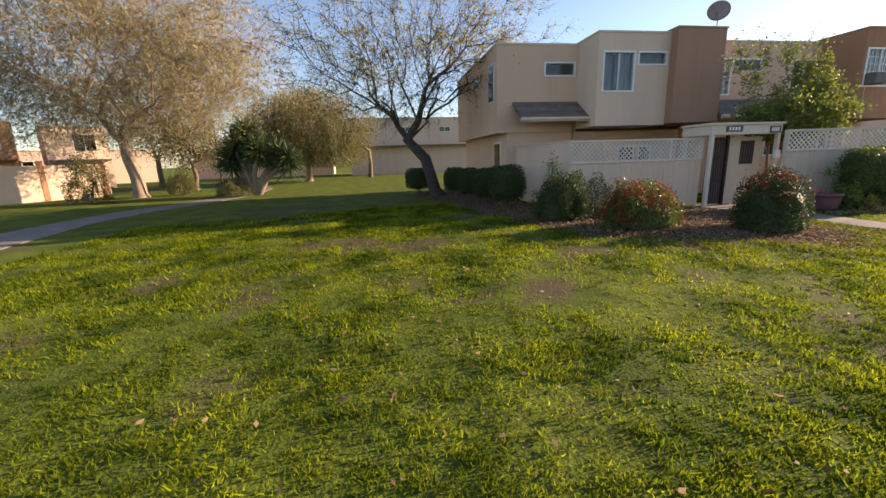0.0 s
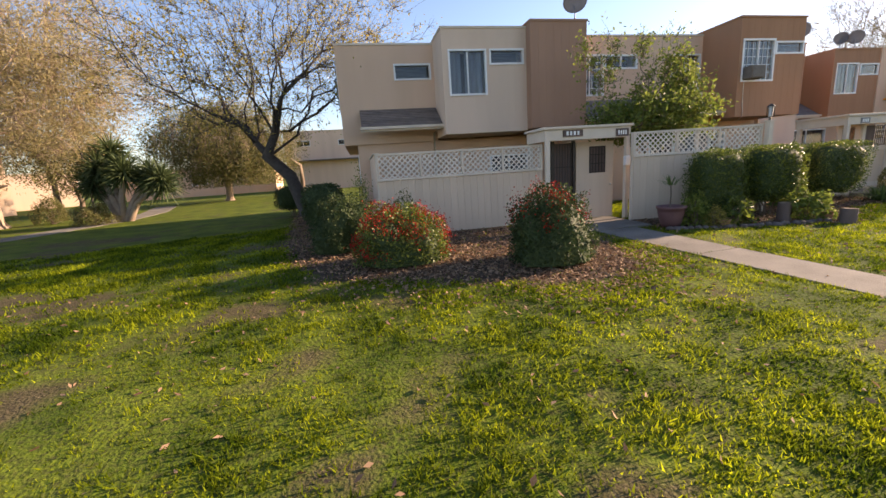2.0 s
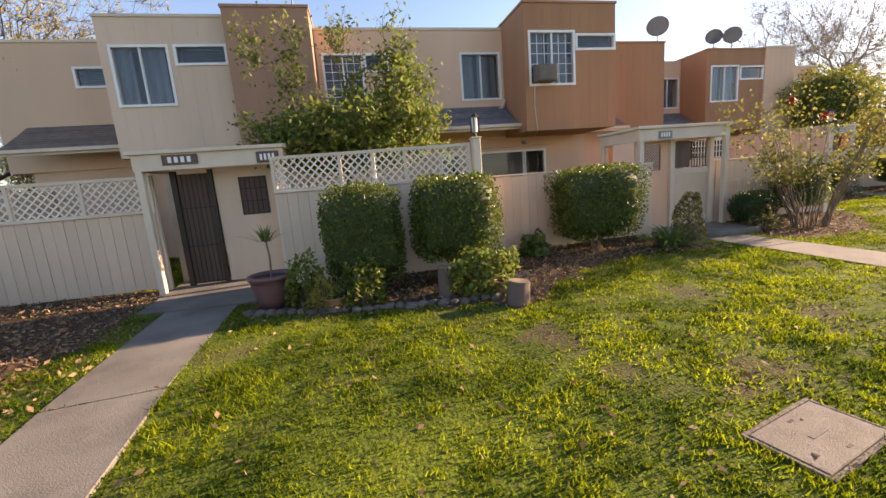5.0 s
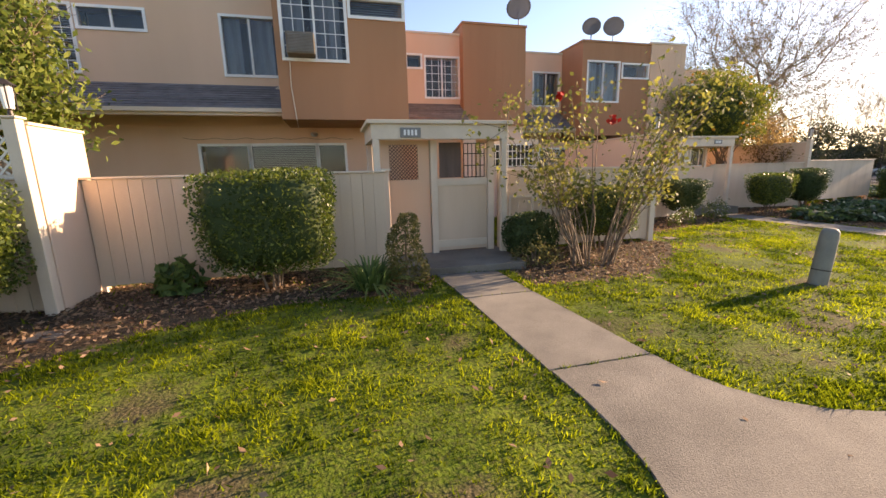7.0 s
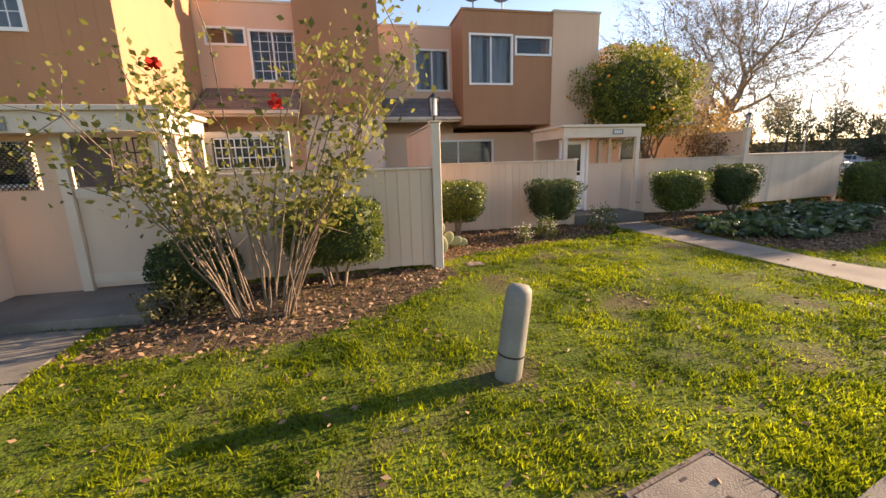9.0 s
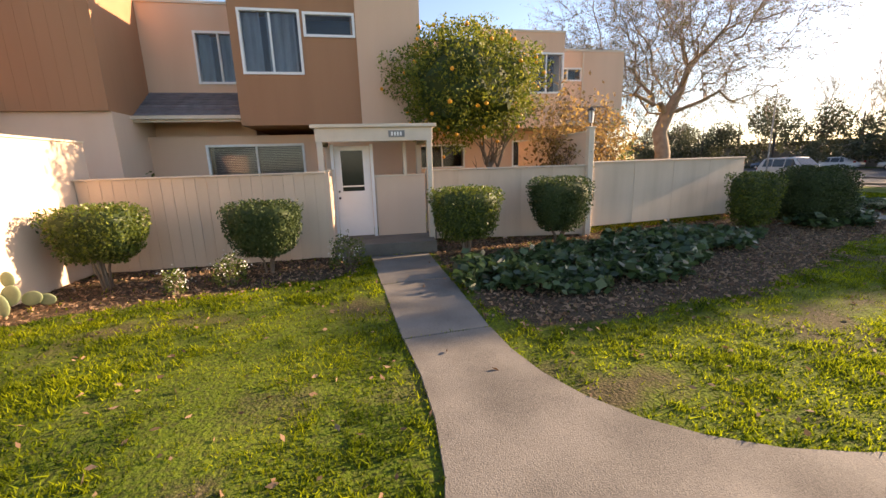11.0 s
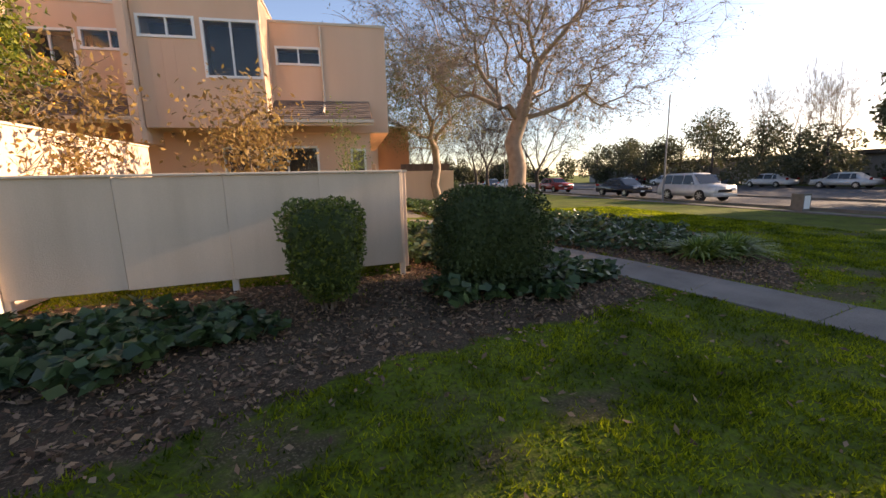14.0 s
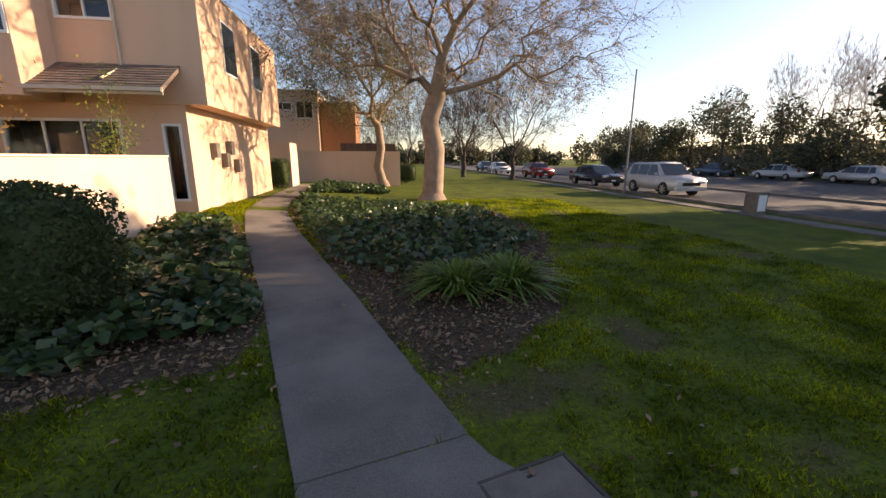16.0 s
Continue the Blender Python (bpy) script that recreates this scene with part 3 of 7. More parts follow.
def sat_dish(m, s=1.0):
    d = thing("satellite_dish", m, "dark grey satellite dish on a roof-edge mast", "satellite dish", "dishes on the roofs")
    bm = bmesh.new()
    rings = []
    for i in range(6):
        r = 0.36 * s * i / 5
        rings.append([bm.verts.new((r * math.cos(a) * 1.15, -0.35 * (r * r) / s, r * math.sin(a))) for a in [2 * math.pi * k / 20 for k in range(20 if i else 1)]])
    for k in range(20):
        bm.faces.new((rings[0][0], rings[1][k], rings[1][(k + 1) % 20]))
        for i in range(1, 5):
            bm.faces.new((rings[i][k], rings[i + 1][k], rings[i + 1][(k + 1) % 20], rings[i][(k + 1) % 20]))
    bmesh.ops.solidify(bm, geom=list(bm.faces), thickness=0.012)
    bm.transform(Matrix.Translation((0, 0, 0.62 * s)) @ Matrix.Rotation(radians(-30), 4, "Z") @ Matrix.Rotation(radians(8), 4, "X"))
    part("reflector", bm, DISH, d, smooth=True)
    v, f = tube_mesh([[((0, 0, -0.05), 0.022), ((0, 0, 0.35 * s), 0.022), ((0.03, 0.06, 0.58 * s), 0.02)]])
    raw("mast", v, f, DISH, d)
    v, f = tube_mesh([[((0.0, 0.0, 0.42 * s), 0.012), ((-0.1, 0.38 * s, 0.5 * s), 0.012)]])
    raw("feed_arm", v, f, DISH, d)
    return d


def side_window(house, x, y0, y1, z0, z1, out):
    """A framed window in an end wall at x; out is -1 or 1, the side it faces."""
    w = part("window", boxes((x - 0.03, x + 0.03, y0, y1, z0, z1)), WHITE, house)
    part("pane", boxes((x + out * 0.038 - 0.006, x + out * 0.038 + 0.006, y0 + 0.06, y1 - 0.06, z0 + 0.06, z1 - 0.06)), CARGLASS, w)


def house_a():
    h = thing("townhouse", LEVEL, "two-storey peach stucco townhouse with a brown chimney tower", "townhouse", "row of townhouses")
    volume(h, "lower_storey", 5.75, 14.25, 17.6, 26.0, -0.2, 3.05, PEACH, [(11.2, 12.8, 1.0, 2.3)])
    volume(h, "upper_storey", 5.25, 8.95, 17.5, 26.0, 3.05, 6.64, PEACH, [(7.44, 8.78, 5.43, 5.92)])
    cap(h, 5.25, 8.95, 17.5, 26.0, 6.64)
    window(h, 7.44, 8.78, 17.5, 5.43, 5.92, 1, "blind")
    volume(h, "bay", 8.95, 12.1, 15.85, 18.2, 3.15, 6.70, CREAM, [(9.22, 10.52, 4.52, 5.97), (10.74, 11.95, 5.54, 5.97)], grooves=0.3)
    cap(h, 8.95, 12.1, 15.85, 26.0, 6.70)
    window(h, 9.22, 10.52, 15.85, 4.52, 5.97, 2, "curtain")
    window(h, 10.74, 11.95, 15.85, 5.54, 5.97, 1, "blind")
    volume(h, "chimney_tower", 12.1, 14.28, 15.45, 18.2, 3.2, 6.80, DUSTY, grooves=0.3)
    cap(h, 12.1, 14.28, 15.45, 18.2, 6.80, DUSTY)
    volume(h, "upper_storey", 8.95, 14.28, 18.2, 26.0, 3.05, 6.62, PEACH)
    hood(h, 5.95, 8.93, 17.5, 4.33, 16.3, 3.58, OLDSHINGLE)
    side_window(h, 5.25, 17.85, 18.75, 4.4, 6.0, -1)
    side_window(h, 5.25, 20.4, 21.6, 5.4, 6.0, -1)
    side_window(h, 5.75, 18.5, 19.5, 1.5, 2.7, -1)
    window(h, 11.2, 12.8, 17.6, 1.0, 2.3, 2, "blind")
    v, f = tube_mesh([[((8.8, 16.25, 3.45), 0.04), ((8.8, 17.45, 3.35), 0.04), ((8.8, 17.52, 0.3), 0.04)]])
    raw("downpipe", v, f, TRIM, h)


def house_b():
    h = thing("townhouse", LEVEL, "peach townhouse with a terracotta bay, tower and grey hood roofs", "townhouse", "row of townhouses")
    volume(h, "upper_storey", 14.3, 20.24, 16.5, 25.0, 3.2, 6.60, PEACH, [(14.5, 15.62, 4.45, 5.90), (15.76, 17.12, 5.44, 5.88), (18.82, 20.1, 4.48, 5.87)])
    cap(h, 14.3, 20.24, 16.5, 25.0, 6.60)
    window(h, 14.5, 15.62, 16.5, 4.45, 5.90, 2, "blind", 1)
    window(h, 15.76, 17.12, 16.5, 5.44, 5.88, 2, "none")
    window(h, 18.82, 20.1, 16.5, 4.48, 5.87, 2, "curtain")
    hood(h, 14.35, 20.2, 16.5, 4.22, 15.3, 3.48)
    volume(h, "lower_storey", 14.3, 23.22, 16.55, 25.0, -0.1, 3.2, PEACH, [(17.95, 19.1, 1.75, 2.7), (19.18, 20.86, 1.75, 2.7), (20.94, 21.65, 1.75, 2.7)])
    window(h, 17.95, 19.1, 16.55, 1.75, 2.7, 1, "none")
    window(h, 19.18, 20.86, 16.55, 1.75, 2.7, 1, "blind")
    window(h, 20.94, 21.65, 16.55, 1.75, 2.7, 1, "none")
    volume(h, "bay", 20.24, 23.22, 14.77, 25.0, 3.17, 6.72, BROWN, [(20.42, 21.8, 4.5, 5.93), (21.93, 23.16, 5.48, 5.84)], "terracotta painted bay", grooves=0.3)
    cap(h, 20.24, 23.22, 14.77, 25.0, 6.72, BROWN)
    window(h, 20.42, 21.8, 14.77, 4.5, 5.93, 2, "curtain", 1)
    window(h, 21.93, 23.16, 14.77, 5.48, 5.84, 1, "blind")
    ac = part("air_conditioner", bevelled(boxes((20.5, 21.1, 14.42, 14.82, 4.53, 4.98)), 0.015), COVER, h, "boxy grey-beige window air conditioner")
    gb = bmesh.new()
    for k in range(12):
        bx(gb, 20.54, 21.06, 14.405, 14.422, 4.58 + k * 0.03, 4.592 + k * 0.03)
    part("grille", gb, BLIND, ac)
    v, f = tube_mesh([[((20.52, 14.75, 4.5), 0.012), ((20.5, 14.74, 3.9), 0.012), ((20.56, 14.74, 3.17), 0.012), ((20.56, 15.0, 3.0), 0.012)]], 5)
    raw("drain_hose", v, f, TRIM, h)
    volume(h, "rear_storey", 23.22, 25.92, 19.0, 25.0, -0.1, 6.56, PEACH, [(23.5, 24.5, 5.46, 5.86), (24.66, 25.86, 4.49, 5.82)])
    cap(h, 23.22, 25.92, 19.0, 25.0, 6.56)
    window(h, 23.5, 24.5, 19.0, 5.46, 5.86, 2, "none")
    window(h, 24.66, 25.86, 19.0, 4.49, 5.82, 2, "none", 1)
    hood(h, 23.3, 25.9, 19.0, 4.26, 17.8, 3.5, OLDSHINGLE)
    volume(h, "chimney_tower", 25.92, 28.3, 18.6, 25.0, 3.5, 6.84, BROWN, grooves=0.3)
    cap(h, 25.92, 28.3, 18.6, 25.0, 6.84, BROWN)
    volume(h, "lower_storey", 25.92, 28.3, 18.7, 25.0, -0.1, 3.5, CREAM)
    v, f = tube_mesh([[((19.95, 16.4, 4.1), 0.05), ((20.1, 16.3, 4.15), 0.05), ((20.18, 16.35, 4.4), 0.05)]])
    raw("vent_pipe", v, f, TRIM, h)
    lb = bmesh.new()
    ball(lb, (20.85, 16.4, 2.98), 0.1, 2, 0.7)
    part("wall_lamp", lb, CHROME, h)
    # string of lamps under the eave
    pts = [((17.6 + 0.1 * k, 16.45, 2.9 - 0.05 * abs(math.sin(k * 0.42))), 0.006) for k in range(44)]
    v, f = tube_mesh([pts], 4)
    raw("light_string", v, f, IRON, h)


def house_c():
    h = thing("townhouse", LEVEL, "peach townhouse with a terracotta bay over the porch", "townhouse", "row of townhouses")
    volume(h, "upper_storey", 28.3, 31.05, 20.7, 28.0, 3.0, 6.62, PEACH, [(29.72, 30.9, 4.55, 5.87)])
    cap(h, 28.3, 31.05, 20.7, 28.0, 6.62)
    window(h, 29.72, 30.9, 20.7, 4.55, 5.87, 2, "curtain")
    hood(h, 28.32, 31.0, 20.7, 4.26, 19.6, 3.5)
    volume(h, "lower_storey", 28.3, 36.0, 20.2, 28.0, -0.1, 3.0, PEACH, [(29.8, 32.4, 1.8, 2.7)])
    window(h, 29.8, 32.4, 20.2, 1.8, 2.7, 2, "blind")
    volume(h, "bay", 31.05, 34.22, 19.2, 28.0, 3.18, 6.72, BROWN, [(31.32, 32.74, 4.52, 6.0), (32.92, 34.14, 5.46, 5.96)], "terracotta painted bay", grooves=0.3)
    cap(h, 31.05, 34.22, 19.2, 28.0, 6.72, BROWN)
    window(h, 31.32, 32.74, 19.2, 4.52, 6.0, 2, "curtain")
    window(h, 32.92, 34.14, 19.2, 5.46, 5.96, 1, "none")
    volume(h, "side_tower", 34.22, 35.95, 19.15, 28.0, 3.0, 6.78, PEACH, grooves=0.3)
    cap(h, 34.22, 35.95, 19.15, 28.0, 6.78)


def house_d():
    h = thing("townhouse", LEVEL, "peach end townhouse with a lean-to hood by the path", "townhouse", "row of townhouses")
    volume(h, "lower_storey", 36.0, 44.9, 23.9, 32.0, -0.1, 3.3, PEACH, [(36.5, 38.3, 1.9, 2.75), (40.5, 43.2, 1.85, 2.85), (44.3, 44.68, 0.75, 2.75)])
    window(h, 36.5, 38.3, 23.9, 1.9, 2.75, 2, "none")
    window(h, 40.5, 43.2, 23.9, 1.85, 2.85, 3, "none")
    window(h, 44.3, 44.68, 23.9, 0.75, 2.75, 1, "none")
    volume(h, "upper_storey", 35.97, 39.05, 23.6, 32.0, 3.3, 6.62, PEACH, [(36.1, 37.2, 4.55, 5.9), (37.4, 38.7, 5.5, 5.95)])
    cap(h, 35.97, 39.05, 23.6, 32.0, 6.62)
    window(h, 36.1, 37.2, 23.6, 4.55, 5.9, 2, "none")
    window(h, 37.4, 38.7, 23.6, 5.5, 5.95, 2, "none")
    hood(h, 36.0, 38.8, 23.6, 4.3, 22.4, 3.55, OLDSHINGLE)
    part("pilaster", boxes((38.82, 39.02, 22.35, 23.6, 2.9, 6.85)), CREAM, h)
    volume(h, "bay", 39.05, 42.08, 22.6, 32.0, 3.3, 6.76, PEACH, [(39.2, 40.44, 5.58, 6.02), (40.68, 42.0, 4.63, 6.0)], grooves=0.3)
    cap(h, 39.05, 42.08, 22.6, 32.0, 6.76)
    window(h, 39.2, 40.44, 22.6, 5.58, 6.02, 2, "none")
    window(h, 40.68, 42.0, 22.6, 4.63, 6.0, 2, "none")
    volume(h, "upper_storey", 42.08, 45.5, 23.84, 32.0, 3.3, 6.46, PEACH, [(42.27, 43.48, 5.33, 5.76)])
    cap(h, 42.08, 45.5, 23.84, 32.0, 6.46)
    window(h, 42.27, 43.48, 23.84, 5.33, 5.76, 2, "none")
    hood(h, 42.05, 44.92, 23.84, 4.26, 22.7, 3.55, OLDSHINGLE)
    v, f = tube_mesh([[((43.55, 23.8, 6.4), 0.035), ((43.55, 23.78, 4.2), 0.035), ((43.55, 22.9, 3.75), 0.035)]], 6)
    raw("downpipe", v, f, TRIM, h)
    side_window(h, 45.5, 25.4, 26.5, 4.4, 5.9, 1)
    side_window(h, 45.5, 28.2, 29.3, 4.4, 5.9, 1)
    for y0, z0 in ((25.2, 1.9), (26.0, 1.6), (26.5, 2.0), (27.1, 1.4)):
        part("meter_box", bevelled(boxes((44.9, 45.1, y0, y0 + 0.3, z0, z0 + 0.45)), 0.01), COVER, h)


for f_house in (house_a, house_b, house_c, house_d):
    f_house()

sat_dish(Matrix.Translation((13.9, 15.6, 6.86)), 1.0)
sat_dish(Matrix.Translation((28.1, 18.8, 6.9)), 1.05)
sat_dish(Matrix.Translation((31.45, 19.3, 6.78)), 0.85)
sat_dish(Matrix.Translation((32.45, 19.3, 6.78)), 0.95)


# ---- fences, gates and porches ----
def fence(row, x0, x1, y, z0, z1, lattice=0.0, label="cream painted board fence with a flat cap", dirty_gap=True, pitch=0.2):
    """A board fence along x in a row's own frame; lattice is the height of the diamond trellis on top."""
    f = thing("fence", row, label, "fence", "garden fences")
    top = z1 - lattice
    n = max(1, round((x1 - x0) / pitch))
    w = (x1 - x0) / n
    me = None
    rnd = random.Random(int(x0 * 10))
    for k in range(n):
        if me is None:
            bm = bevelled(boxes((0, w - 0.005, -0.012, 0.0, 0, top - z0)), 0.003)
            ob = part("board", bm, BOARD, f)
            me = ob.data
        else:
            ob = new("board", me)
            ob.parent = f
        ob.matrix_basis = Matrix.Translation((x0 + k * w, y + rnd.uniform(-0.003, 0.003), z0 + rnd.uniform(-0.012, 0.006)))
    part("backing", boxes((x0, x1, y + 0.003, y + 0.02, z0 + 0.03, top - 0.01)), BOARD, f)
    part("rail", boxes((x0, x1, y + 0.02, y + 0.06, z0 + 0.3, z0 + 0.39), (x0, x1, y + 0.02, y + 0.06, top - 0.4, top - 0.31)), TRIM, f)
    part("cap", bevelled(boxes((x0 - 0.02, x1 + 0.02, y - 0.05, y + 0.07, top, top + 0.035)), 0.006), TRIM, f)
    q = x0
    while q < x1 + 0.01:
        part("post", bevelled(boxes((q - 0.045, q + 0.045, y + 0.021, y + 0.11, z0 - 0.35, z1)), 0.005), TRIM, f)
        q += (x1 - x0) / max(1, round((x1 - x0) / 2.2))
    if lattice:
        bm = bmesh.new()
        a, b, L = top + 0.06, z1 - 0.05, z1 - top - 0.11
        q = x0 - L
        while q < x1:
            for s in (1, -1):
                p0, p1 = (q, a), (q + L, b)
                if s < 0:
                    p0, p1 = (q, b), (q + L, a)
                (xa, za), (xb, zb) = p0, p1
                if xa < x0:
                    za, xa = za + (zb - za) * (x0 - xa) / (xb - xa), x0
                if xb > x1:
                    zb, xb = za + (zb - za) * (x1 - xa) / (xb - xa), x1
                if xb - xa < 0.02:
                    continue
                d = 0.021
                yy = y - 0.006 * s
                v = [bm.verts.new(p) for p in ((xa, yy, za - d), (xb, yy, zb - d), (xb, yy, zb + d), (xa, yy, za + d),
                                               (xa, yy + 0.008, za - d), (xb, yy + 0.008, zb - d), (xb, yy + 0.008, zb + d), (xa, yy + 0.008, za + d))]
                for fc in ((0, 1, 2, 3), (7, 6, 5, 4), (0, 4, 5, 1), (3, 2, 6, 7)):
                    bm.faces.new([v[i] for i in fc])
            q += 0.155
        part("lattice", bm, LATTICE, f, "diamond trellis strip")
        part("lattice_frame", boxes((x0 - 0.02, x1 + 0.02, y - 0.03, y + 0.03, z1 - 0.06, z1), (x0 - 0.02, x1 + 0.02, y - 0.03, y + 0.03, top + 0.036, top + 0.07)), TRIM, f)
        q = x0
        while q < x1 + 0.01:
            part("lattice_post", boxes((q - 0.03, q + 0.03, y - 0.035, y + 0.035, top + 0.03, z1)), TRIM, f)
            q += (x1 - x0) / max(1, round((x1 - x0) / 1.3))
    return f


def side_fence(row, x, y0, y1, z0, z1, label="cream stucco garden wall beside a gate"):
    f = thing("garden_wall", row, label, "wall", "garden walls")
    part("panel", bevelled(boxes((x - 0.05, x + 0.05, y0, y1, z0, z1)), 0.006), CREAM, f)
    part("cap", boxes((x - 0.08, x + 0.08, y0 - 0.02, y1, z1, z1 + 0.035)), TRIM, f)
    return f


def lamp_post(row, x, y, z0, z1):
    p = thing("lamp_post", row @ Matrix.Translation((x, y, 0)), "square cream post with a dark lantern on top", "lamp post", "lantern posts")
    part("post", bevelled(boxes((-0.075, 0.075, -0.075, 0.075, z0, z1)), 0.008), TRIM, p)
    part("post_cap", bevelled(boxes((-0.1, 0.1, -0.1, 0.1, z1, z1 + 0.03)), 0.006), TRIM, p)
    bm = bmesh.new()
    cyl(bm, 0, 0, z1 + 0.03, z1 + 0.12, 0.035, 0.02, 8)
    cyl(bm, 0, 0, z1 + 0.40, z1 + 0.48, 0.12, 0.02, 6)
    for k in range(6):
        a = k * math.pi / 3
        bx(bm, 0.085 * math.cos(a) - 0.006, 0.085 * math.cos(a) + 0.006, 0.085 * math.sin(a) - 0.006, 0.085 * math.sin(a) + 0.006, z1 + 0.12, z1 + 0.41)
    part("lantern", bm, IRON, p)
    bm = bmesh.new()
    cyl(bm, 0, 0, z1 + 0.12, z1 + 0.40, 0.05, 0.075, 6)
    part("lantern_glass", bm, LAMPCLEAR, p)


def number_plate(parent, x0, x1, y, z0, z1, dark=True):
    """A house number board, its figures as plain bars."""
    s = part("sign_board", bevelled(boxes((x0, x1, y - 0.025, y, z0, z1)), 0.004), GATEWOOD if dark else BLIND, parent)
    w = (x1 - x0) / 5.5
    for k in range(4):
        a = x0 + w * (0.9 + k)
        part("bar", boxes((a, a + w * 0.55, y - 0.031, y - 0.025, z0 + (z1 - z0) * 0.22, z1 - (z1 - z0) * 0.22)), WHITE, s)


def porch(row, x0, x1, y, y1, z0, zb, zt, label):
    p = thing("porch", row, label, "porch", "porches at the gates")
    part("beam", bevelled(boxes((x0, x1, y, y + 0.1, zb, zt - 0.05)), 0.006), TRIM, p)
    part("canopy", bevelled(boxes((x0 - 0.08, x1 + 0.08, y - 0.06, y1, zt - 0.05, zt + 0.02)), 0.006), TRIM, p)
    part("side_beam", boxes((x0, x0 + 0.1, y + 0.1, y1, zb, zt - 0.05)), TRIM, p)
    part("side_beam", boxes((x1 - 0.1, x1, y + 0.1, y1, zb, zt - 0.05)), TRIM, p)
    for xx in (x0 + 0.02, x1 - 0.14):
        for yy in (y + 0.0, y1 - 0.14):
            part("post", bevelled(boxes((xx, xx + 0.12, yy - 0.001, yy + 0.12, z0 - 0.1, zb)), 0.006), TRIM, p)
    return p


def iron_grid(bm, x0, x1, y, z0, z1, step=0.09):
    q = x0
    while q <= x1 + 1e-6:
        bx(bm, q - 0.008, q + 0.008, y - 0.008, y + 0.008, z0, z1)
        q += step
    for z in (z0, z0 + (z1 - z0) * 0.35, z0 + (z1 - z0) * 0.7, z1):
        bx(bm, x0, x1, y - 0.006, y + 0.006, z - 0.01, z + 0.01)


def span(x0, y0, x1, y1):
    """The frame of a straight run from one plan point to another, and its length."""
    return Matrix.Translation((x0, y0, 0)) @ Matrix.Rotation(math.atan2(y1 - y0, x1 - x0), 4, "Z"), math.hypot(x1 - x0, y1 - y0)


# first gate
fence(LEVEL, 6.2, 11.0, 12.4, 0.16, 2.46, 0.74, "cream board fence with a diamond trellis top")
side_fence(LEVEL, 6.2, 12.45, 17.5, -0.1, 2.45)
pa = porch(LEVEL, 10.95, 13.66, 12.0, 13.3, 0.1, 2.52, 2.88, "cream porch over two gates with dark number boards")
number_plate(pa, 11.48, 12.1, 11.999, 2.61, 2.8)
number_plate(pa, 13.16, 13.58, 11.999, 2.55, 2.77)
g = thing("security_gate", LEVEL, "dark brown iron security gate under the porch", "gate", "gates")
gb = bmesh.new()
iron_grid(gb, 11.46, 12.06, 12.5, 0.16, 2.44)
part("iron_grille", gb, IRON, g)
part("gate_panel", boxes((11.46, 12.06, 12.54, 12.57, 0.16, 2.44)), GATEWOOD, g)
part("gate_frame", boxes((11.36, 11.46, 12.47, 12.57, 0.1, 2.52), (12.06, 12.14, 12.47, 12.57, 0.1, 2.52)), IRON, g)
g = thing("door", LEVEL, "cream painted wooden door with a small dark window", "door", "gates")
part("door_leaf", wall_bm(12.18, 13.44, 12.5, 0.05, 0.14, 2.46, [(12.62, 13.18, 1.52, 2.32)]), BOARD, g)
part("door_window", boxes((12.6, 13.2, 12.52, 12.54, 1.5, 2.34)), GATEWOOD, g)
gb = bmesh.new()
iron_grid(gb, 12.64, 13.16, 12.49, 1.54, 2.3, 0.1)
part("window_bars", gb, IRON, g)
gb = bmesh.new()
ball(gb, (13.34, 12.47, 1.15), 0.03, 2)
part("knob", gb, CHROME, g)
g = thing("mailbox", LEVEL, "small white letter box beside the door", "mailbox")
part("box", bevelled(boxes((13.42, 13.6, 11.88, 11.999, 1.7, 1.98)), 0.015), WHITE, g)

m, run = span(13.5, 11.62, 17.3, 11.12)
fence(m, 0.0, run, 0.0, 0.1, 2.62, 0.7, "tall cream board fence with a diamond trellis top")
lamp_post(LEVEL, 17.42, 11.0, 0.0, 2.68)
side_fence(LEVEL, 17.45, 11.1, 12.3, 0.0, 2.62)

# second gate
fence(LEVEL, 17.52, 22.2, 12.0, 0.18, 1.9)
side_fence(LEVEL, 22.24, 12.0, 12.6, 0.05, 1.93)
pb = porch(LEVEL, 22.02, 24.75, 12.15, 13.8, 0.15, 2.5, 2.83, "cream porch with a pale number board and two gates")
number_plate(pb, 22.56, 22.95, 12.149, 2.53, 2.71, False)
g = thing("gate", LEVEL, "cream board gate with a barred opening above", "gate", "gates")
part("gate_leaf", bevelled(boxes((23.34, 24.42, 12.5, 12.55, 0.24, 1.74)), 0.006), BOARD, g)
part("gate_rail", boxes((23.34, 24.42, 12.48, 12.5, 1.6, 1.74)), TRIM, g)
part("gate_rail", boxes((23.34, 24.42, 12.48, 12.5, 0.32, 0.46)), TRIM, g)
gb = bmesh.new()
iron_grid(gb, 23.92, 24.38, 12.52, 1.76, 2.44, 0.09)
part("iron_grille", gb, IRON, g)
part("shutter", boxes((23.4, 23.86, 12.52, 12.55, 1.76, 2.46)), GATEWOOD, g)
part("jamb", boxes((23.2, 23.33, 12.44, 12.58, 0.15, 2.5), (24.43, 24.56, 12.44, 12.58, 0.15, 2.5)), TRIM, g)
g = thing("screen_wall", LEVEL, "peach wall panel with a trellis window beside the gate", "wall")
part("panel", wall_bm(22.2, 23.19, 12.52, 0.06, 0.15, 2.5, [(22.38, 22.95, 1.74, 2.42)]), PEACH, g)
gb = bmesh.new()
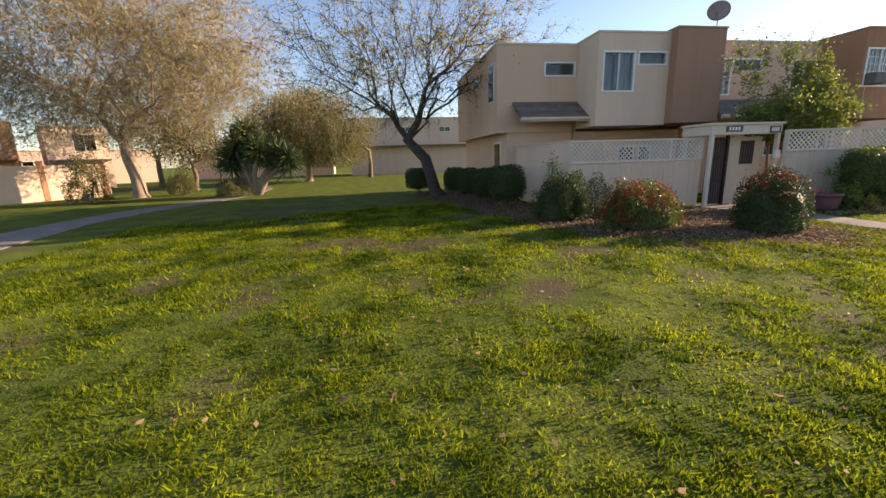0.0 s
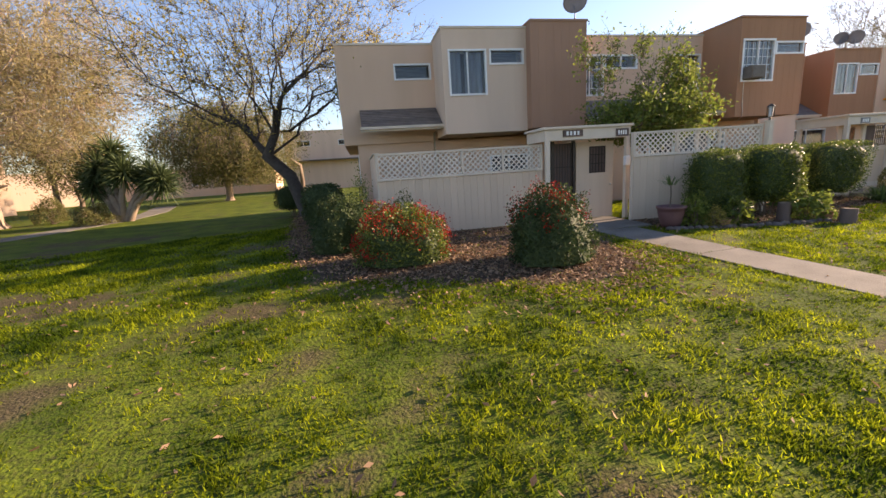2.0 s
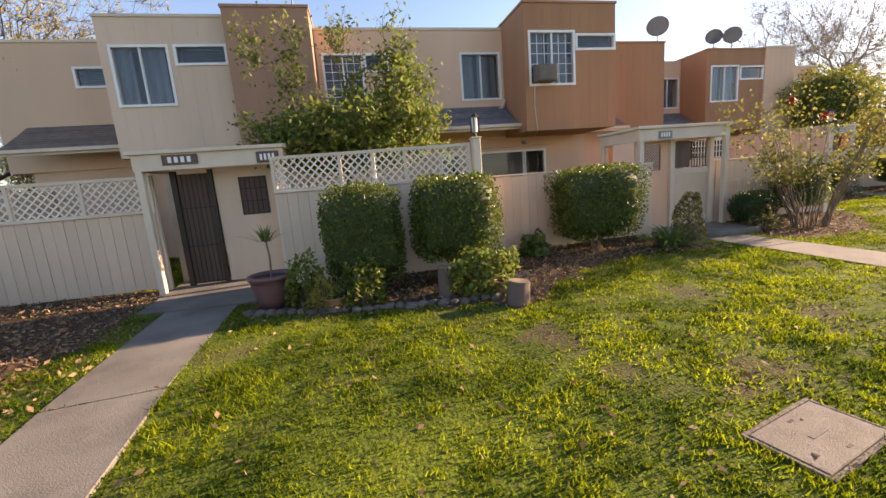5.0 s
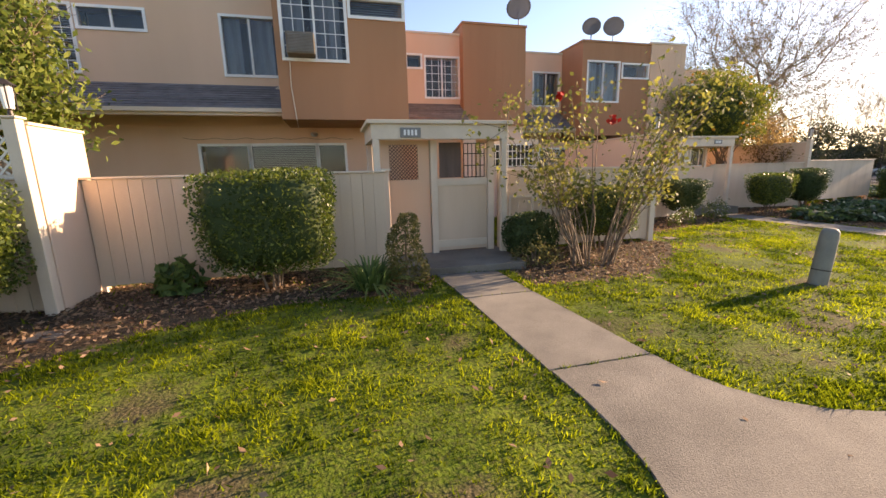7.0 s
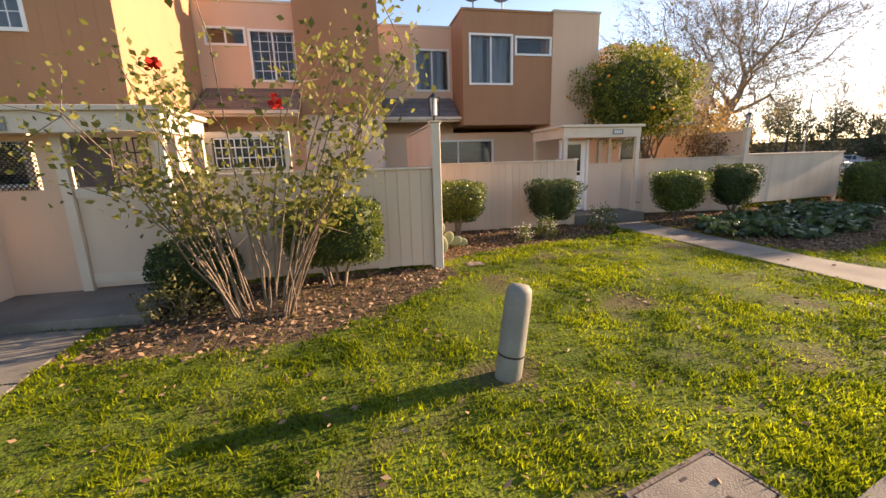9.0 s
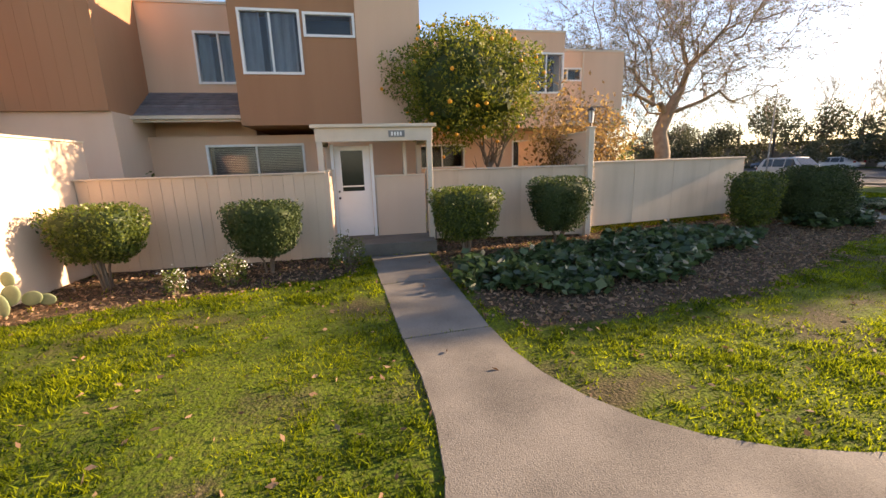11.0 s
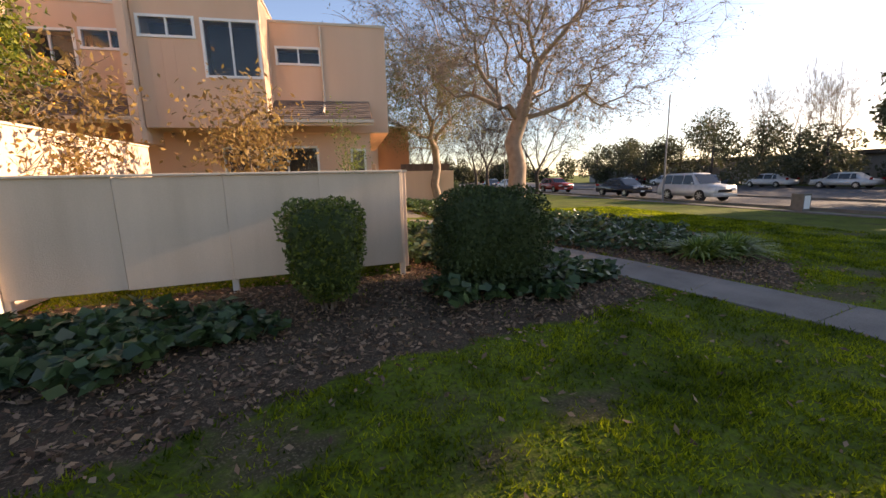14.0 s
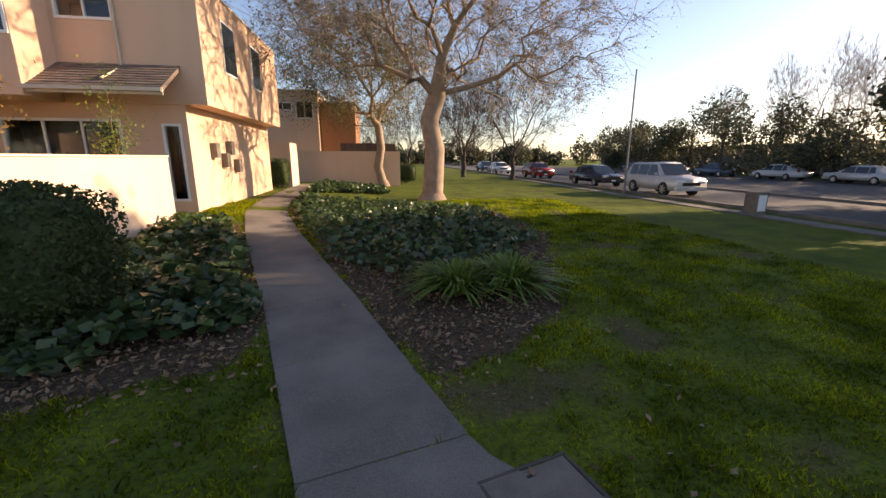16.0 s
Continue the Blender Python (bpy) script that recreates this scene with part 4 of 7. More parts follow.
for k in range(-9, 9):
    for s in (1, -1):
        xa, za, xb, zb = 22.38 + k * 0.07, 1.74, 22.38 + k * 0.07 + 0.68, 2.42
        if s < 0:
            za, zb = zb, za
        if xa < 22.38:
            za, xa = za + (zb - za) * (22.38 - xa) / 0.68, 22.38
        if xb > 22.95:
            zb, xb = za + (zb - za) * (22.95 - xa) / (xb - xa), 22.95
        if xb - xa > 0.03:
            v = [gb.verts.new(p) for p in ((xa, 12.515 - 0.002 * s, za - 0.01), (xb, 12.515 - 0.002 * s, zb - 0.01), (xb, 12.515 - 0.002 * s, zb + 0.01), (xa, 12.515 - 0.002 * s, za + 0.01))]
            gb.faces.new(v)
bmesh.ops.solidify(gb, geom=list(gb.faces), thickness=0.006)
part("trellis", gb, GATEWOOD, g)
fence(LEVEL, 24.78, 28.64, 12.58, 0.16, 1.86)
g = thing("garden_gate", LEVEL, "low slatted cream gate let into the fence", "gate", "gates")
part("gate_frame", boxes((24.95, 25.55, 12.53, 12.56, 1.28, 1.34), (24.95, 25.0, 12.53, 12.56, 0.3, 1.28), (25.5, 25.55, 12.53, 12.56, 0.3, 1.28)), TRIM, g)
for k in range(6):
    part("slat", boxes((25.7 + k * 0.09, 25.74 + k * 0.09, 12.53, 12.56, 0.72, 1.3)), TRIM, g)
g = thing("porch_window", LEVEL, "dark barred window above the fence", "window")
part("window_frame", wall_bm(24.8, 26.2, 13.6, 0.08, 1.5, 2.6, [(24.9, 26.1, 1.95, 2.5)]), TRIM, g)
part("pane", boxes((24.9, 26.1, 13.65, 13.66, 1.95, 2.5)), CARGLASS, g)
gb = bmesh.new()
iron_grid(gb, 24.95, 26.05, 13.58, 1.97, 2.48, 0.11)
part("window_bars", gb, WHITE, g)
lamp_post(LEVEL, 28.72, 12.58, 0.05, 2.62)

# third door
side_fence(LEVEL, 28.78, 12.68, 16.5, 0.1, 2.62)
fence(LEVEL, 28.86, 33.36, 16.0, 0.12, 1.9)
side_fence(LEVEL, 33.4, 16.0, 17.0, 0.1, 1.93)
pc = porch(LEVEL, 33.2, 35.72, 16.35, 18.4, 0.3, 2.54, 2.88, "cream porch over a white half-glazed door")
number_plate(pc, 34.75, 35.1, 16.349, 2.62, 2.76, False)
g = thing("door", LEVEL, "white half-glazed wooden door with a dark knob", "door", "gates")
part("door_leaf", wall_bm(33.52, 34.32, 17.0, 0.05, 0.38, 2.48, [(33.66, 34.16, 1.45, 2.38)]), DOORWHITE, g)
part("door_glass", boxes((33.66, 34.16, 17.02, 17.03, 1.45, 2.38)), CARGLASS, g)
part("glazing_bar", boxes((33.66, 34.16, 16.995, 17.02, 1.55, 1.58)), WHITE, g)
part("jamb", boxes((33.44, 33.51, 16.95, 17.06, 0.3, 2.52), (34.33, 34.4, 16.95, 17.06, 0.3, 2.52)), DOORWHITE, g)
gb = bmesh.new()
ball(gb, (33.58, 16.96, 1.3), 0.03, 2)
ball(gb, (33.58, 16.97, 1.45), 0.024, 2)
part("knob", gb, IRON, g)
g = thing("screen_wall", LEVEL, "cream half wall with an open dark bay above", "wall")
part("panel", boxes((34.42, 35.6, 17.0, 17.06, 0.25, 1.76)), CREAM, g)
part("sill", boxes((34.4, 35.62, 16.97, 17.09, 1.76, 1.8)), TRIM, g)
part("post", boxes((35.1, 35.18, 16.98, 17.08, 1.8, 2.54)), TRIM, g)
m, run = span(35.68, 17.15, 39.52, 16.45)
fence(m, 0.0, run, 0.0, 0.16, 1.86, pitch=0.8)
g = thing("hose_bib", LEVEL, "small dark pipe bent by the porch wall", "pipe")
v, f = tube_mesh([[((35.75, 16.5, 0.05), 0.012), ((35.75, 16.5, 0.5), 0.012), ((35.82, 16.5, 0.58), 0.012), ((35.95, 16.48, 0.56), 0.012)]])
raw("pipe", v, f, IRON, g)

# end garden
lamp_post(LEVEL, 39.62, 16.42, 0.05, 2.75)
side_fence(LEVEL, 39.64, 16.5, 21.0, 0.15, 2.66, "tall cream garden wall with a lantern at its end")
m, run = span(39.72, 16.45, 45.05, 17.25)
fence(m, 0.0, run, 0.0, 0.34, 1.92, 0.0, "cream board fence standing clear of the ground on short posts", pitch=1.22)
side_fence(LEVEL, 45.1, 17.3, 22.05, 0.25, 1.92)


# ---- plants ----
def hedge(x, y, w, d, h, seed, material=PRIVET, stem=0.25, n=2600, size=0.05, label="clipped rounded privet bush", power=5.0, spin=0.0, bulge=0.0):
    """A clipped bush: stems, a dark core standing in for inner shade and a shell of separate leaves."""
    rng = np.random.default_rng(seed)
    b = thing("hedge_bush", at(x, y) @ turn(spin), label, "bush", "clipped bushes")
    hh, c = (h - stem) / 2, stem + (h - stem) / 2
    n = int(n * 1.9)
    size *= 1.15
    dirs = rng.normal(size=(n, 3))
    dirs /= (np.abs(dirs) ** power).sum(1, keepdims=True) ** (1 / power)
    lump = np.array([noise.noise((a * 1.7 + seed, b2 * 1.7, c2 * 1.7)) for a, b2, c2 in dirs])
    rad = (0.97 + 0.09 * lump)[:, None] * rng.uniform(0.80, 1.02, (n, 1))
    p = dirs * rad * np.array([w / 2, d / 2, hh])
    p[:, :2] *= (1 + bulge * p[:, 2] / hh)[:, None]
    p[:, 2] += c
    v, f = leaf_cards(p, size, rng, 0.6)
    raw("foliage", v, f, material, b)
    # closed dark core: blocks light and paints the shade between the leaves
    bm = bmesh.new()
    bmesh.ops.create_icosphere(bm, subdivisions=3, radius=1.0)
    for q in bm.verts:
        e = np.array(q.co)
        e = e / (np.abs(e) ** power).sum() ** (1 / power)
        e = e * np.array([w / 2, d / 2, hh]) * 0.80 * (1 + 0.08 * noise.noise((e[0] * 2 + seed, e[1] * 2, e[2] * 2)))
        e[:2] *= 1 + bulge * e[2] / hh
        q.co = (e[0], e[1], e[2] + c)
    part("shade_core", bm, DARKPRIVET, b, smooth=True)
    paths = []
    for k in range(5):
        a = rng.uniform(0, 6.28)
        r = rng.uniform(0.02, 0.12)
        paths.append([((r * math.cos(a), r * math.sin(a), -0.05), 0.028), ((r * 1.6 * math.cos(a), r * 1.6 * math.sin(a), stem * 0.7), 0.022),
                      ((w * 0.25 * math.cos(a), d * 0.25 * math.sin(a), stem + 0.3), 0.014)])
    v, f = tube_mesh(paths)
    raw("branchwork", v, f, STEM, b)
    return b


def grow(rng, base, lean, height, r0, levels, spread, ratio=0.72, kids=(2, 4), gnarl=0.18, up=0.15, first=0.3):
    """Branch paths of a tree: a list of tapered paths and the twig ends."""
    paths, tips = [], []

    def limb(p, d, length, r, lev):
        n = 4 if lev else 6
        pts = [(tuple(p), r)]
        q, dd = np.array(p, float), np.array(d, float)
        for k in range(n):
            dd = dd + rng.normal(size=3) * gnarl + np.array([0, 0, up if lev else 0.05])
            dd /= np.linalg.norm(dd)
            q = q + dd * length / n
            pts.append((tuple(q), r * (1 - (0.42 if lev < levels else 0.7) * (k + 1) / n)))
        paths.append((lev, pts))
        if lev == levels:
            tips.extend(np.array(pts[i][0]) for i in range(1, len(pts)))
            return
        for k in range(rng.integers(kids[0], kids[1] + 1)):
            i = rng.integers(max(1, int(n * (first if lev == 0 else 0.3))), n + 1) if k else n
            a, e = rng.uniform(0, 2 * math.pi), rng.uniform(0.5, 1.1) * spread
            side = np.array([math.cos(a), math.sin(a), rng.uniform(-0.15, 0.5)])
            nd = dd * math.cos(e) + side * math.sin(e)
            limb(pts[i][0], nd / np.linalg.norm(nd), length * ratio * rng.uniform(0.75, 1.15), pts[i][1] * (0.72 if k else 0.85), lev + 1)

    d0 = np.array([lean[0], lean[1], 1.0])
    limb(base, d0 / np.linalg.norm(d0), height, r0, 0)
    return paths, np.array(tips)


def tree(name, x, y, seed, label, bark, leaf, height, r0, levels=4, spread=0.75, lean=(0, 0), n_leaf=6000, size=0.09, clump=0.35, gnarl=0.18, up=0.12, droop=0.0,
         ratio=0.72, kids=(2, 4), first=0.5, category="tree", keep=None, fine=0, aspect=0.45):
    rng = np.random.default_rng(seed)
    t = thing(name, at(x, y), label, category, "trees")
    paths, tips = grow(rng, (0, 0, -0.1), lean, height, r0, levels, spread, ratio, kids, gnarl, up, first)
    flare = [((0, 0, -0.15), r0 * 1.7), ((0, 0, 0.05), r0 * 1.35), ((lean[0] * 0.3, lean[1] * 0.3, 0.35), r0 * 1.02)]
    v, f = tube_mesh([flare] + [p for lev, p in paths if lev == 0], 12)
    raw("trunk", v, f, bark, t, True)
    v, f = tube_mesh([p for lev, p in paths if 0 < lev <= 2], 7)
    raw("crown_frame", v, f, bark, t, True)
    thin = [p for lev, p in paths if lev > 2]
    if fine and len(tips):
        for _ in range(fine):
            q = tips[rng.integers(len(tips))]
            d = rng.normal(size=3) * 0.5 + np.array([0, 0, 0.25 - droop])
            L = rng.uniform(0.3, 0.9)
            thin.append([(tuple(q), 0.006), (tuple(q + d * L * 0.5), 0.005), (tuple(q + d * L + np.array([0, 0, -droop * 0.4])), 0.003)])
    if thin:
        v, f = tube_mesh(thin, 4)
        raw("branchwork", v, f, bark, t)
    if n_leaf and len(tips):
        c = tips[rng.integers(len(tips), size=n_leaf)] + rng.normal(size=(n_leaf, 3)) * clump
        if droop:
            c[:, 2] -= rng.exponential(droop, n_leaf)
        if keep is not None:
            c = c[keep(c)]
        c = c[c[:, 2] > 0.9]
        v, f = leaf_cards(c, size, rng, aspect, 0.0, droop * 0.8)
        raw("crown", v, f, leaf, t)
    return t, tips


def crown_tree(name, x, y, seed, label, bark, leaf, r0, trunk, lobes, n=900, bias=0.3, twigs=3000, twig=0.7, rise=0.2, n_leaf=8000, size=0.1, aspect=0.4, clump=0.25, droop=0.0, hollow=0.45, group="trees", grown=1.0):
    """A tree whose limbs reach through the crown's lobes; each lobe is (cx, cy, cz, rx, ry, rz) from the trunk's foot."""
    rng = np.random.default_rng(seed)
    t = thing(name, at(x, y) @ Matrix.Scale(grown, 4), label, "tree", group)
    share = np.array([q[3] * q[4] * q[5] for q in lobes])
    pick = rng.choice(len(lobes), n, p=share / share.sum())
    lob = np.array(lobes)[pick]
    u = rng.normal(size=(n, 3))
    u /= np.linalg.norm(u, axis=1, keepdims=True)
    lump = np.array([noise.noise((a * 2.3 + seed, b * 2.3, c * 2.3)) for a, b, c in u])
    pts = lob[:, :3] + u * (rng.random((n, 1)) ** hollow) * lob[:, 3:] * (1 + 0.28 * lump)[:, None]
    nodes = [np.array(q, float) for q in trunk]
    par, path = [-1] + list(range(len(trunk) - 1)), [6.0 * max(0, len(trunk) - 2 - i) for i in range(len(trunk))]
    path[-1] = 0.0
    near, cost = np.zeros(n, int), np.full(n, 1e9)
    for i, q in enumerate(nodes):
        c = np.linalg.norm(pts - q, axis=1) + bias * path[i]
        near, cost = np.where(c < cost, i, near), np.minimum(c, cost)
    left = np.ones(n, bool)
    for _ in range(n):
        k = int(np.argmin(np.where(left, cost, 1e9)))
        left[k] = False
        p0, q = nodes[near[k]], pts[k]
        par.append(int(near[k]))
        path.append(path[near[k]] + float(np.linalg.norm(q - p0)))
        nodes.append(q)
        c = np.linalg.norm(pts - q, axis=1) + bias * path[-1]
        near, cost = np.where(c < cost, len(nodes) - 1, near), np.minimum(c, cost)
    m = len(nodes)
    load, kids = np.zeros(m), [[] for _ in range(m)]
    for i in range(m - 1, 0, -1):
        load[i] = max(load[i], 1.0)
        load[par[i]] += load[i]
        kids[par[i]].append(i)
    top = len(trunk) - 1
    rad = np.maximum(0.006, r0 * 0.72 * (load / load[top]) ** 0.56)
    for i in range(len(trunk)):
        rad[i] = r0 * (1 - 0.2 * i / max(1, top))
    P = np.array(nodes)
    chains = []
    start = [(0, None)]
    while start:
        i, before = start.pop()
        chain = [] if before is None else [(tuple(P[before]), min(rad[before], rad[i] * 1.25))]
        while True:
            chain.append((tuple(P[i] + rng.normal(size=3) * min(0.05, rad[i])), rad[i]))
            if not kids[i]:
                break
            nxt = (i + 1) if i < top else max(kids[i], key=lambda q: load[q])
            start += [(q, i) for q in kids[i] if q != nxt]
            i = nxt
        if len(chain) > 1:
            chains.append(chain)
    flare = [((0, 0, -0.2), r0 * 1.7), ((0, 0, 0.05), r0 * 1.32), (tuple(P[0] * 0.65 + P[1] * 0.35), r0 * 1.0)]
    v, f = tube_mesh([flare, chains[0]], 12)
    raw("trunk", v, f, bark, t, True)
    thick = [c for c in chains[1:] if c[0][1] > 0.025]
    thin = [c for c in chains[1:] if c[0][1] <= 0.025]
    if thick:
        v, f = tube_mesh(thick, 7)
        raw("crown_frame", v, f, bark, t, True)
    ends = P[top + 1:]
    mid = np.array(lobes)[:, :3].mean(0)
    tips = []
    for _ in range(twigs):
        q = ends[rng.integers(len(ends))]
        d = (q - mid) / (np.linalg.norm(q - mid) + 0.1) * 0.6 + rng.normal(size=3) * 0.45 + np.array([0, 0, rise])
        e = q + d * twig * rng.uniform(0.4, 1.1)
        e[2] -= droop * rng.uniform(0.3, 1.0)
        thin.append([(tuple(q), 0.007), (tuple((q + e) / 2 + rng.normal(size=3) * 0.04 + np.array([0, 0, droop * 0.2])), 0.005), (tuple(e), 0.003)])
        tips.append((q + e) / 2)
        tips.append(e)
    v, f = tube_mesh(thin, 3)
    raw("branchwork", v, f, bark, t)
    if n_leaf:
        tips = np.array(tips) if tips else ends
        c = tips[rng.integers(len(tips), size=n_leaf)] + rng.normal(size=(n_leaf, 3)) * clump
        if droop:
            c[:, 2] -= rng.exponential(droop * 0.5, n_leaf)
        c = c[c[:, 2] > 1.0]
        v, f = leaf_cards(c, size, rng, aspect, 0.0, droop * 0.8)
        raw("crown", v, f, leaf, t)
    return t


def mound(name, x, y, w, d, h, seed, material, n=2600, size=0.06, label="", category="bush", loose=0.0, aspect=0.6, extra=None, group="", stems=True, core=False):
    """A loose natural bush: arching stems and leaves through its volume, denser at the outside."""
    rng = np.random.default_rng(seed)
    b = thing(name, at(x, y), label, category, group)
    u = rng.normal(size=(n, 3))
    u /= np.linalg.norm(u, axis=1, keepdims=True)
    u[:, 2] = np.abs(u[:, 2])
    if core:
        u /= (np.abs(u) ** 2.8).sum(1, keepdims=True) ** (1 / 2.8)
    lump = np.array([noise.noise((a * 2.1 + seed, b2 * 2.1, c2 * 2.1)) for a, b2, c2 in u])
    r = (1 + (0.22 + loose) * lump)[:, None] * rng.uniform(0.62, 1.0, (n, 1)) ** 0.6
    # solid dark shell under the leaves, its colour standing in for inner shade
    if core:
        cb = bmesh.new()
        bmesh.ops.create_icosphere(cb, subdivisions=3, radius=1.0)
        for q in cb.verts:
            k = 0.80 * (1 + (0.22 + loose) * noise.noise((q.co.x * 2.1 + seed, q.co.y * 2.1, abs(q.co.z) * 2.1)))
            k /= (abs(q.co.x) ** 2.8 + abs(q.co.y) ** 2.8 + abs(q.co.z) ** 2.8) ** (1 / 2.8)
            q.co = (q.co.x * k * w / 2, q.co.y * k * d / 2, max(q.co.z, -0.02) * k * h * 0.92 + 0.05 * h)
        part("shade_core", cb, DARKPRIVET, b)
    p = u * r * np.array([w / 2, d / 2, h * 0.92])
    p[:, 2] += 0.06 * h
    v, f = leaf_cards(p, size, rng, aspect)
    raw("foliage", v, f, material, b)
    if stems:
        paths = []
        for k in range(14):
            q = u[k] * np.array([w / 2, d / 2, h]) * 0.85
            paths.append([((0.06 * u[k][0], 0.06 * u[k][1], -0.05), 0.02), (tuple(q * np.array([0.45, 0.45, 0.6])), 0.013), (tuple(q), 0.006)])
        v, f = tube_mesh(paths, 5)
        raw("branchwork", v, f, STEM, b)
    if extra:
        mat_, count, sz, zone = extra
        idx = [i for i in range(n) if zone(u[i])]
        rng.shuffle(idx)
        idx = idx[:count]
        c = u[idx] * (1 + (0.22 + loose) * lump[idx])[:, None] * np.array([w / 2, d / 2, h * 0.92]) * rng.uniform(0.9, 1.03, (len(idx), 1))
        c = np.repeat(c, 4, 0) + rng.normal(size=(len(c) * 4, 3)) * sz * 1.6
        c[:, 2] += 0.06 * h
        v, f = leaf_cards(c, sz, rng, 0.95)
        tagged(raw("blossom" if mat_ is FLOWER else "berry_cluster", v, f, mat_, b), kind="stuff")
    return b


def straps(name, x, y, n, length, seed, material, label, category, width=0.03, z=0.0, arch=1.0, parent_m=None, group=""):
    """A rosette of long arching leaves."""
    rng = np.random.default_rng(seed)
    b = thing(name, parent_m if parent_m is not None else at(x, y), label, category, group)
    vs, fs = [], []
    for k in range(n):
        a, L, e = rng.uniform(0, 6.283), length * rng.uniform(0.6, 1.15), rng.uniform(0.6, 1.5)
        dx, dy = math.cos(a), math.sin(a)
        foot = length * rng.uniform(0.04, 0.30)
        o = len(vs)
        for i in range(6):
            t_ = i / 5
            out = L * t_ * math.cos(e) * (1 + 0.3 * t_)
            hgt = L * (t_ * math.sin(e) - arch * 0.55 * t_ * t_)
            w = width * (1 - 0.85 * t_ ** 2)
            cx, cy = (foot + out) * dx, (foot + out) * dy
            vs += [(cx - dy * w, cy + dx * w, z + max(hgt, -0.02 - z) + 0.02), (cx + dy * w, cy - dx * w, z + max(hgt, -0.02 - z) + 0.02)]
        fs += [(o + 2 * i, o + 2 * i + 1, o + 2 * i + 3, o + 2 * i + 2) for i in range(5)]
    raw("foliage", vs, fs, material, b)
    return b


def leaf_head(parent, e, n, length, width, seed):
    """A yucca's head: stiff pointed leaves standing out all round, the old ones hanging."""
    rng = np.random.default_rng(seed)
    vs, fs = [], []
    for k in range(n):
        a, el = rng.uniform(0, 6.283), math.asin(rng.uniform(-0.75, 1.0))
        L = length * rng.uniform(0.75, 1.1)
        d = Vector((math.cos(a) * math.cos(el), math.sin(a) * math.cos(el), math.sin(el)))
        side = d.cross(Vector((rng.normal(), rng.normal(), 1.5))).normalized()
        base = Vector(e) + Vector((0, 0, rng.uniform(-0.35, 0.2)))
        o = len(vs)
        for t_, w in ((0.04, 0.6), (0.4, 1.0), (0.75, 0.7), (1.0, 0.06)):
            p = base + d * (L * t_) + Vector((0, 0, -0.16 * L * t_ * t_))
            vs += [tuple(p - side * width * w), tuple(p + side * width * w)]
        fs += [(o + 2 * i, o + 2 * i + 1, o + 2 * i + 3, o + 2 * i + 2) for i in range(3)]
    raw("leaf_head", vs, fs, YUCCALEAF, parent)


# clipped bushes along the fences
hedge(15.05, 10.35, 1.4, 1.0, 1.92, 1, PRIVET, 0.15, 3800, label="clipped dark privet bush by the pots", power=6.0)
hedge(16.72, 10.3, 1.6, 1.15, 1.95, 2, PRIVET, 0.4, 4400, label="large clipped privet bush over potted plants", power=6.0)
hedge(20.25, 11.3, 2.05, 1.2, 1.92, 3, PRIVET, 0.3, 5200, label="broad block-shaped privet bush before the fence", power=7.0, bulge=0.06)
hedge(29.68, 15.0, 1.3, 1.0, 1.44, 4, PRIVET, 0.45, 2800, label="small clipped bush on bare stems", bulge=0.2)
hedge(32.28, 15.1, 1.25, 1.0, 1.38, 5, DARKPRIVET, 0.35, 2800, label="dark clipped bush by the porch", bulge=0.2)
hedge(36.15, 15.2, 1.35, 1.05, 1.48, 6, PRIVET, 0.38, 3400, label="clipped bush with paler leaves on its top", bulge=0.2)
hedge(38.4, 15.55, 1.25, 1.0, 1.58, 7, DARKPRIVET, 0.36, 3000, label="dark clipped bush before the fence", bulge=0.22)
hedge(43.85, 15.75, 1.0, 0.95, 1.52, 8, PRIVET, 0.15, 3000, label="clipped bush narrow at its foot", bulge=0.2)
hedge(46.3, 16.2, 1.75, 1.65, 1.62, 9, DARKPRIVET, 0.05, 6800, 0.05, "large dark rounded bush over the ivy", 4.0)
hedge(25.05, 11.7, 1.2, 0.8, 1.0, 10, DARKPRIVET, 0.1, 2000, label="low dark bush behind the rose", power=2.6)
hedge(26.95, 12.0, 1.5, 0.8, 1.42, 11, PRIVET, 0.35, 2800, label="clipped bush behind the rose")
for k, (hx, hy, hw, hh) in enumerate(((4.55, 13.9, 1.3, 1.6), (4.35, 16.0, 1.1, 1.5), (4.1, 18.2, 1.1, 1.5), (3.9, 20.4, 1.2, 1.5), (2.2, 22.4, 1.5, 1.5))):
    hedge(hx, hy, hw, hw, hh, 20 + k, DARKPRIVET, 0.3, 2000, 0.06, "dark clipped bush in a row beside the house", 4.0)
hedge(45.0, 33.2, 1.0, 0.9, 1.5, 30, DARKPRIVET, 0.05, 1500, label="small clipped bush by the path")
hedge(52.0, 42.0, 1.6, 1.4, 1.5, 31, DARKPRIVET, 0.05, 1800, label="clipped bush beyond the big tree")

red = lambda u: u[2] > 0.15 and u[1] < 0.35 and noise.noise((u[0] * 2.3, u[1] * 2.3, u[2] * 2.3 + 5)) > -0.05
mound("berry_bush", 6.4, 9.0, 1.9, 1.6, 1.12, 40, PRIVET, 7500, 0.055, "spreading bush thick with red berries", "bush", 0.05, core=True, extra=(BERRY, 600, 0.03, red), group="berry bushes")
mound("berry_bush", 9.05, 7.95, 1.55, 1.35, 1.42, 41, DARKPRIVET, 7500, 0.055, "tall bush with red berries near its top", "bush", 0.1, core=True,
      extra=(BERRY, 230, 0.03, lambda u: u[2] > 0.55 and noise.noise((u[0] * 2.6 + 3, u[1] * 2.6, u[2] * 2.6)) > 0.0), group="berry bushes")
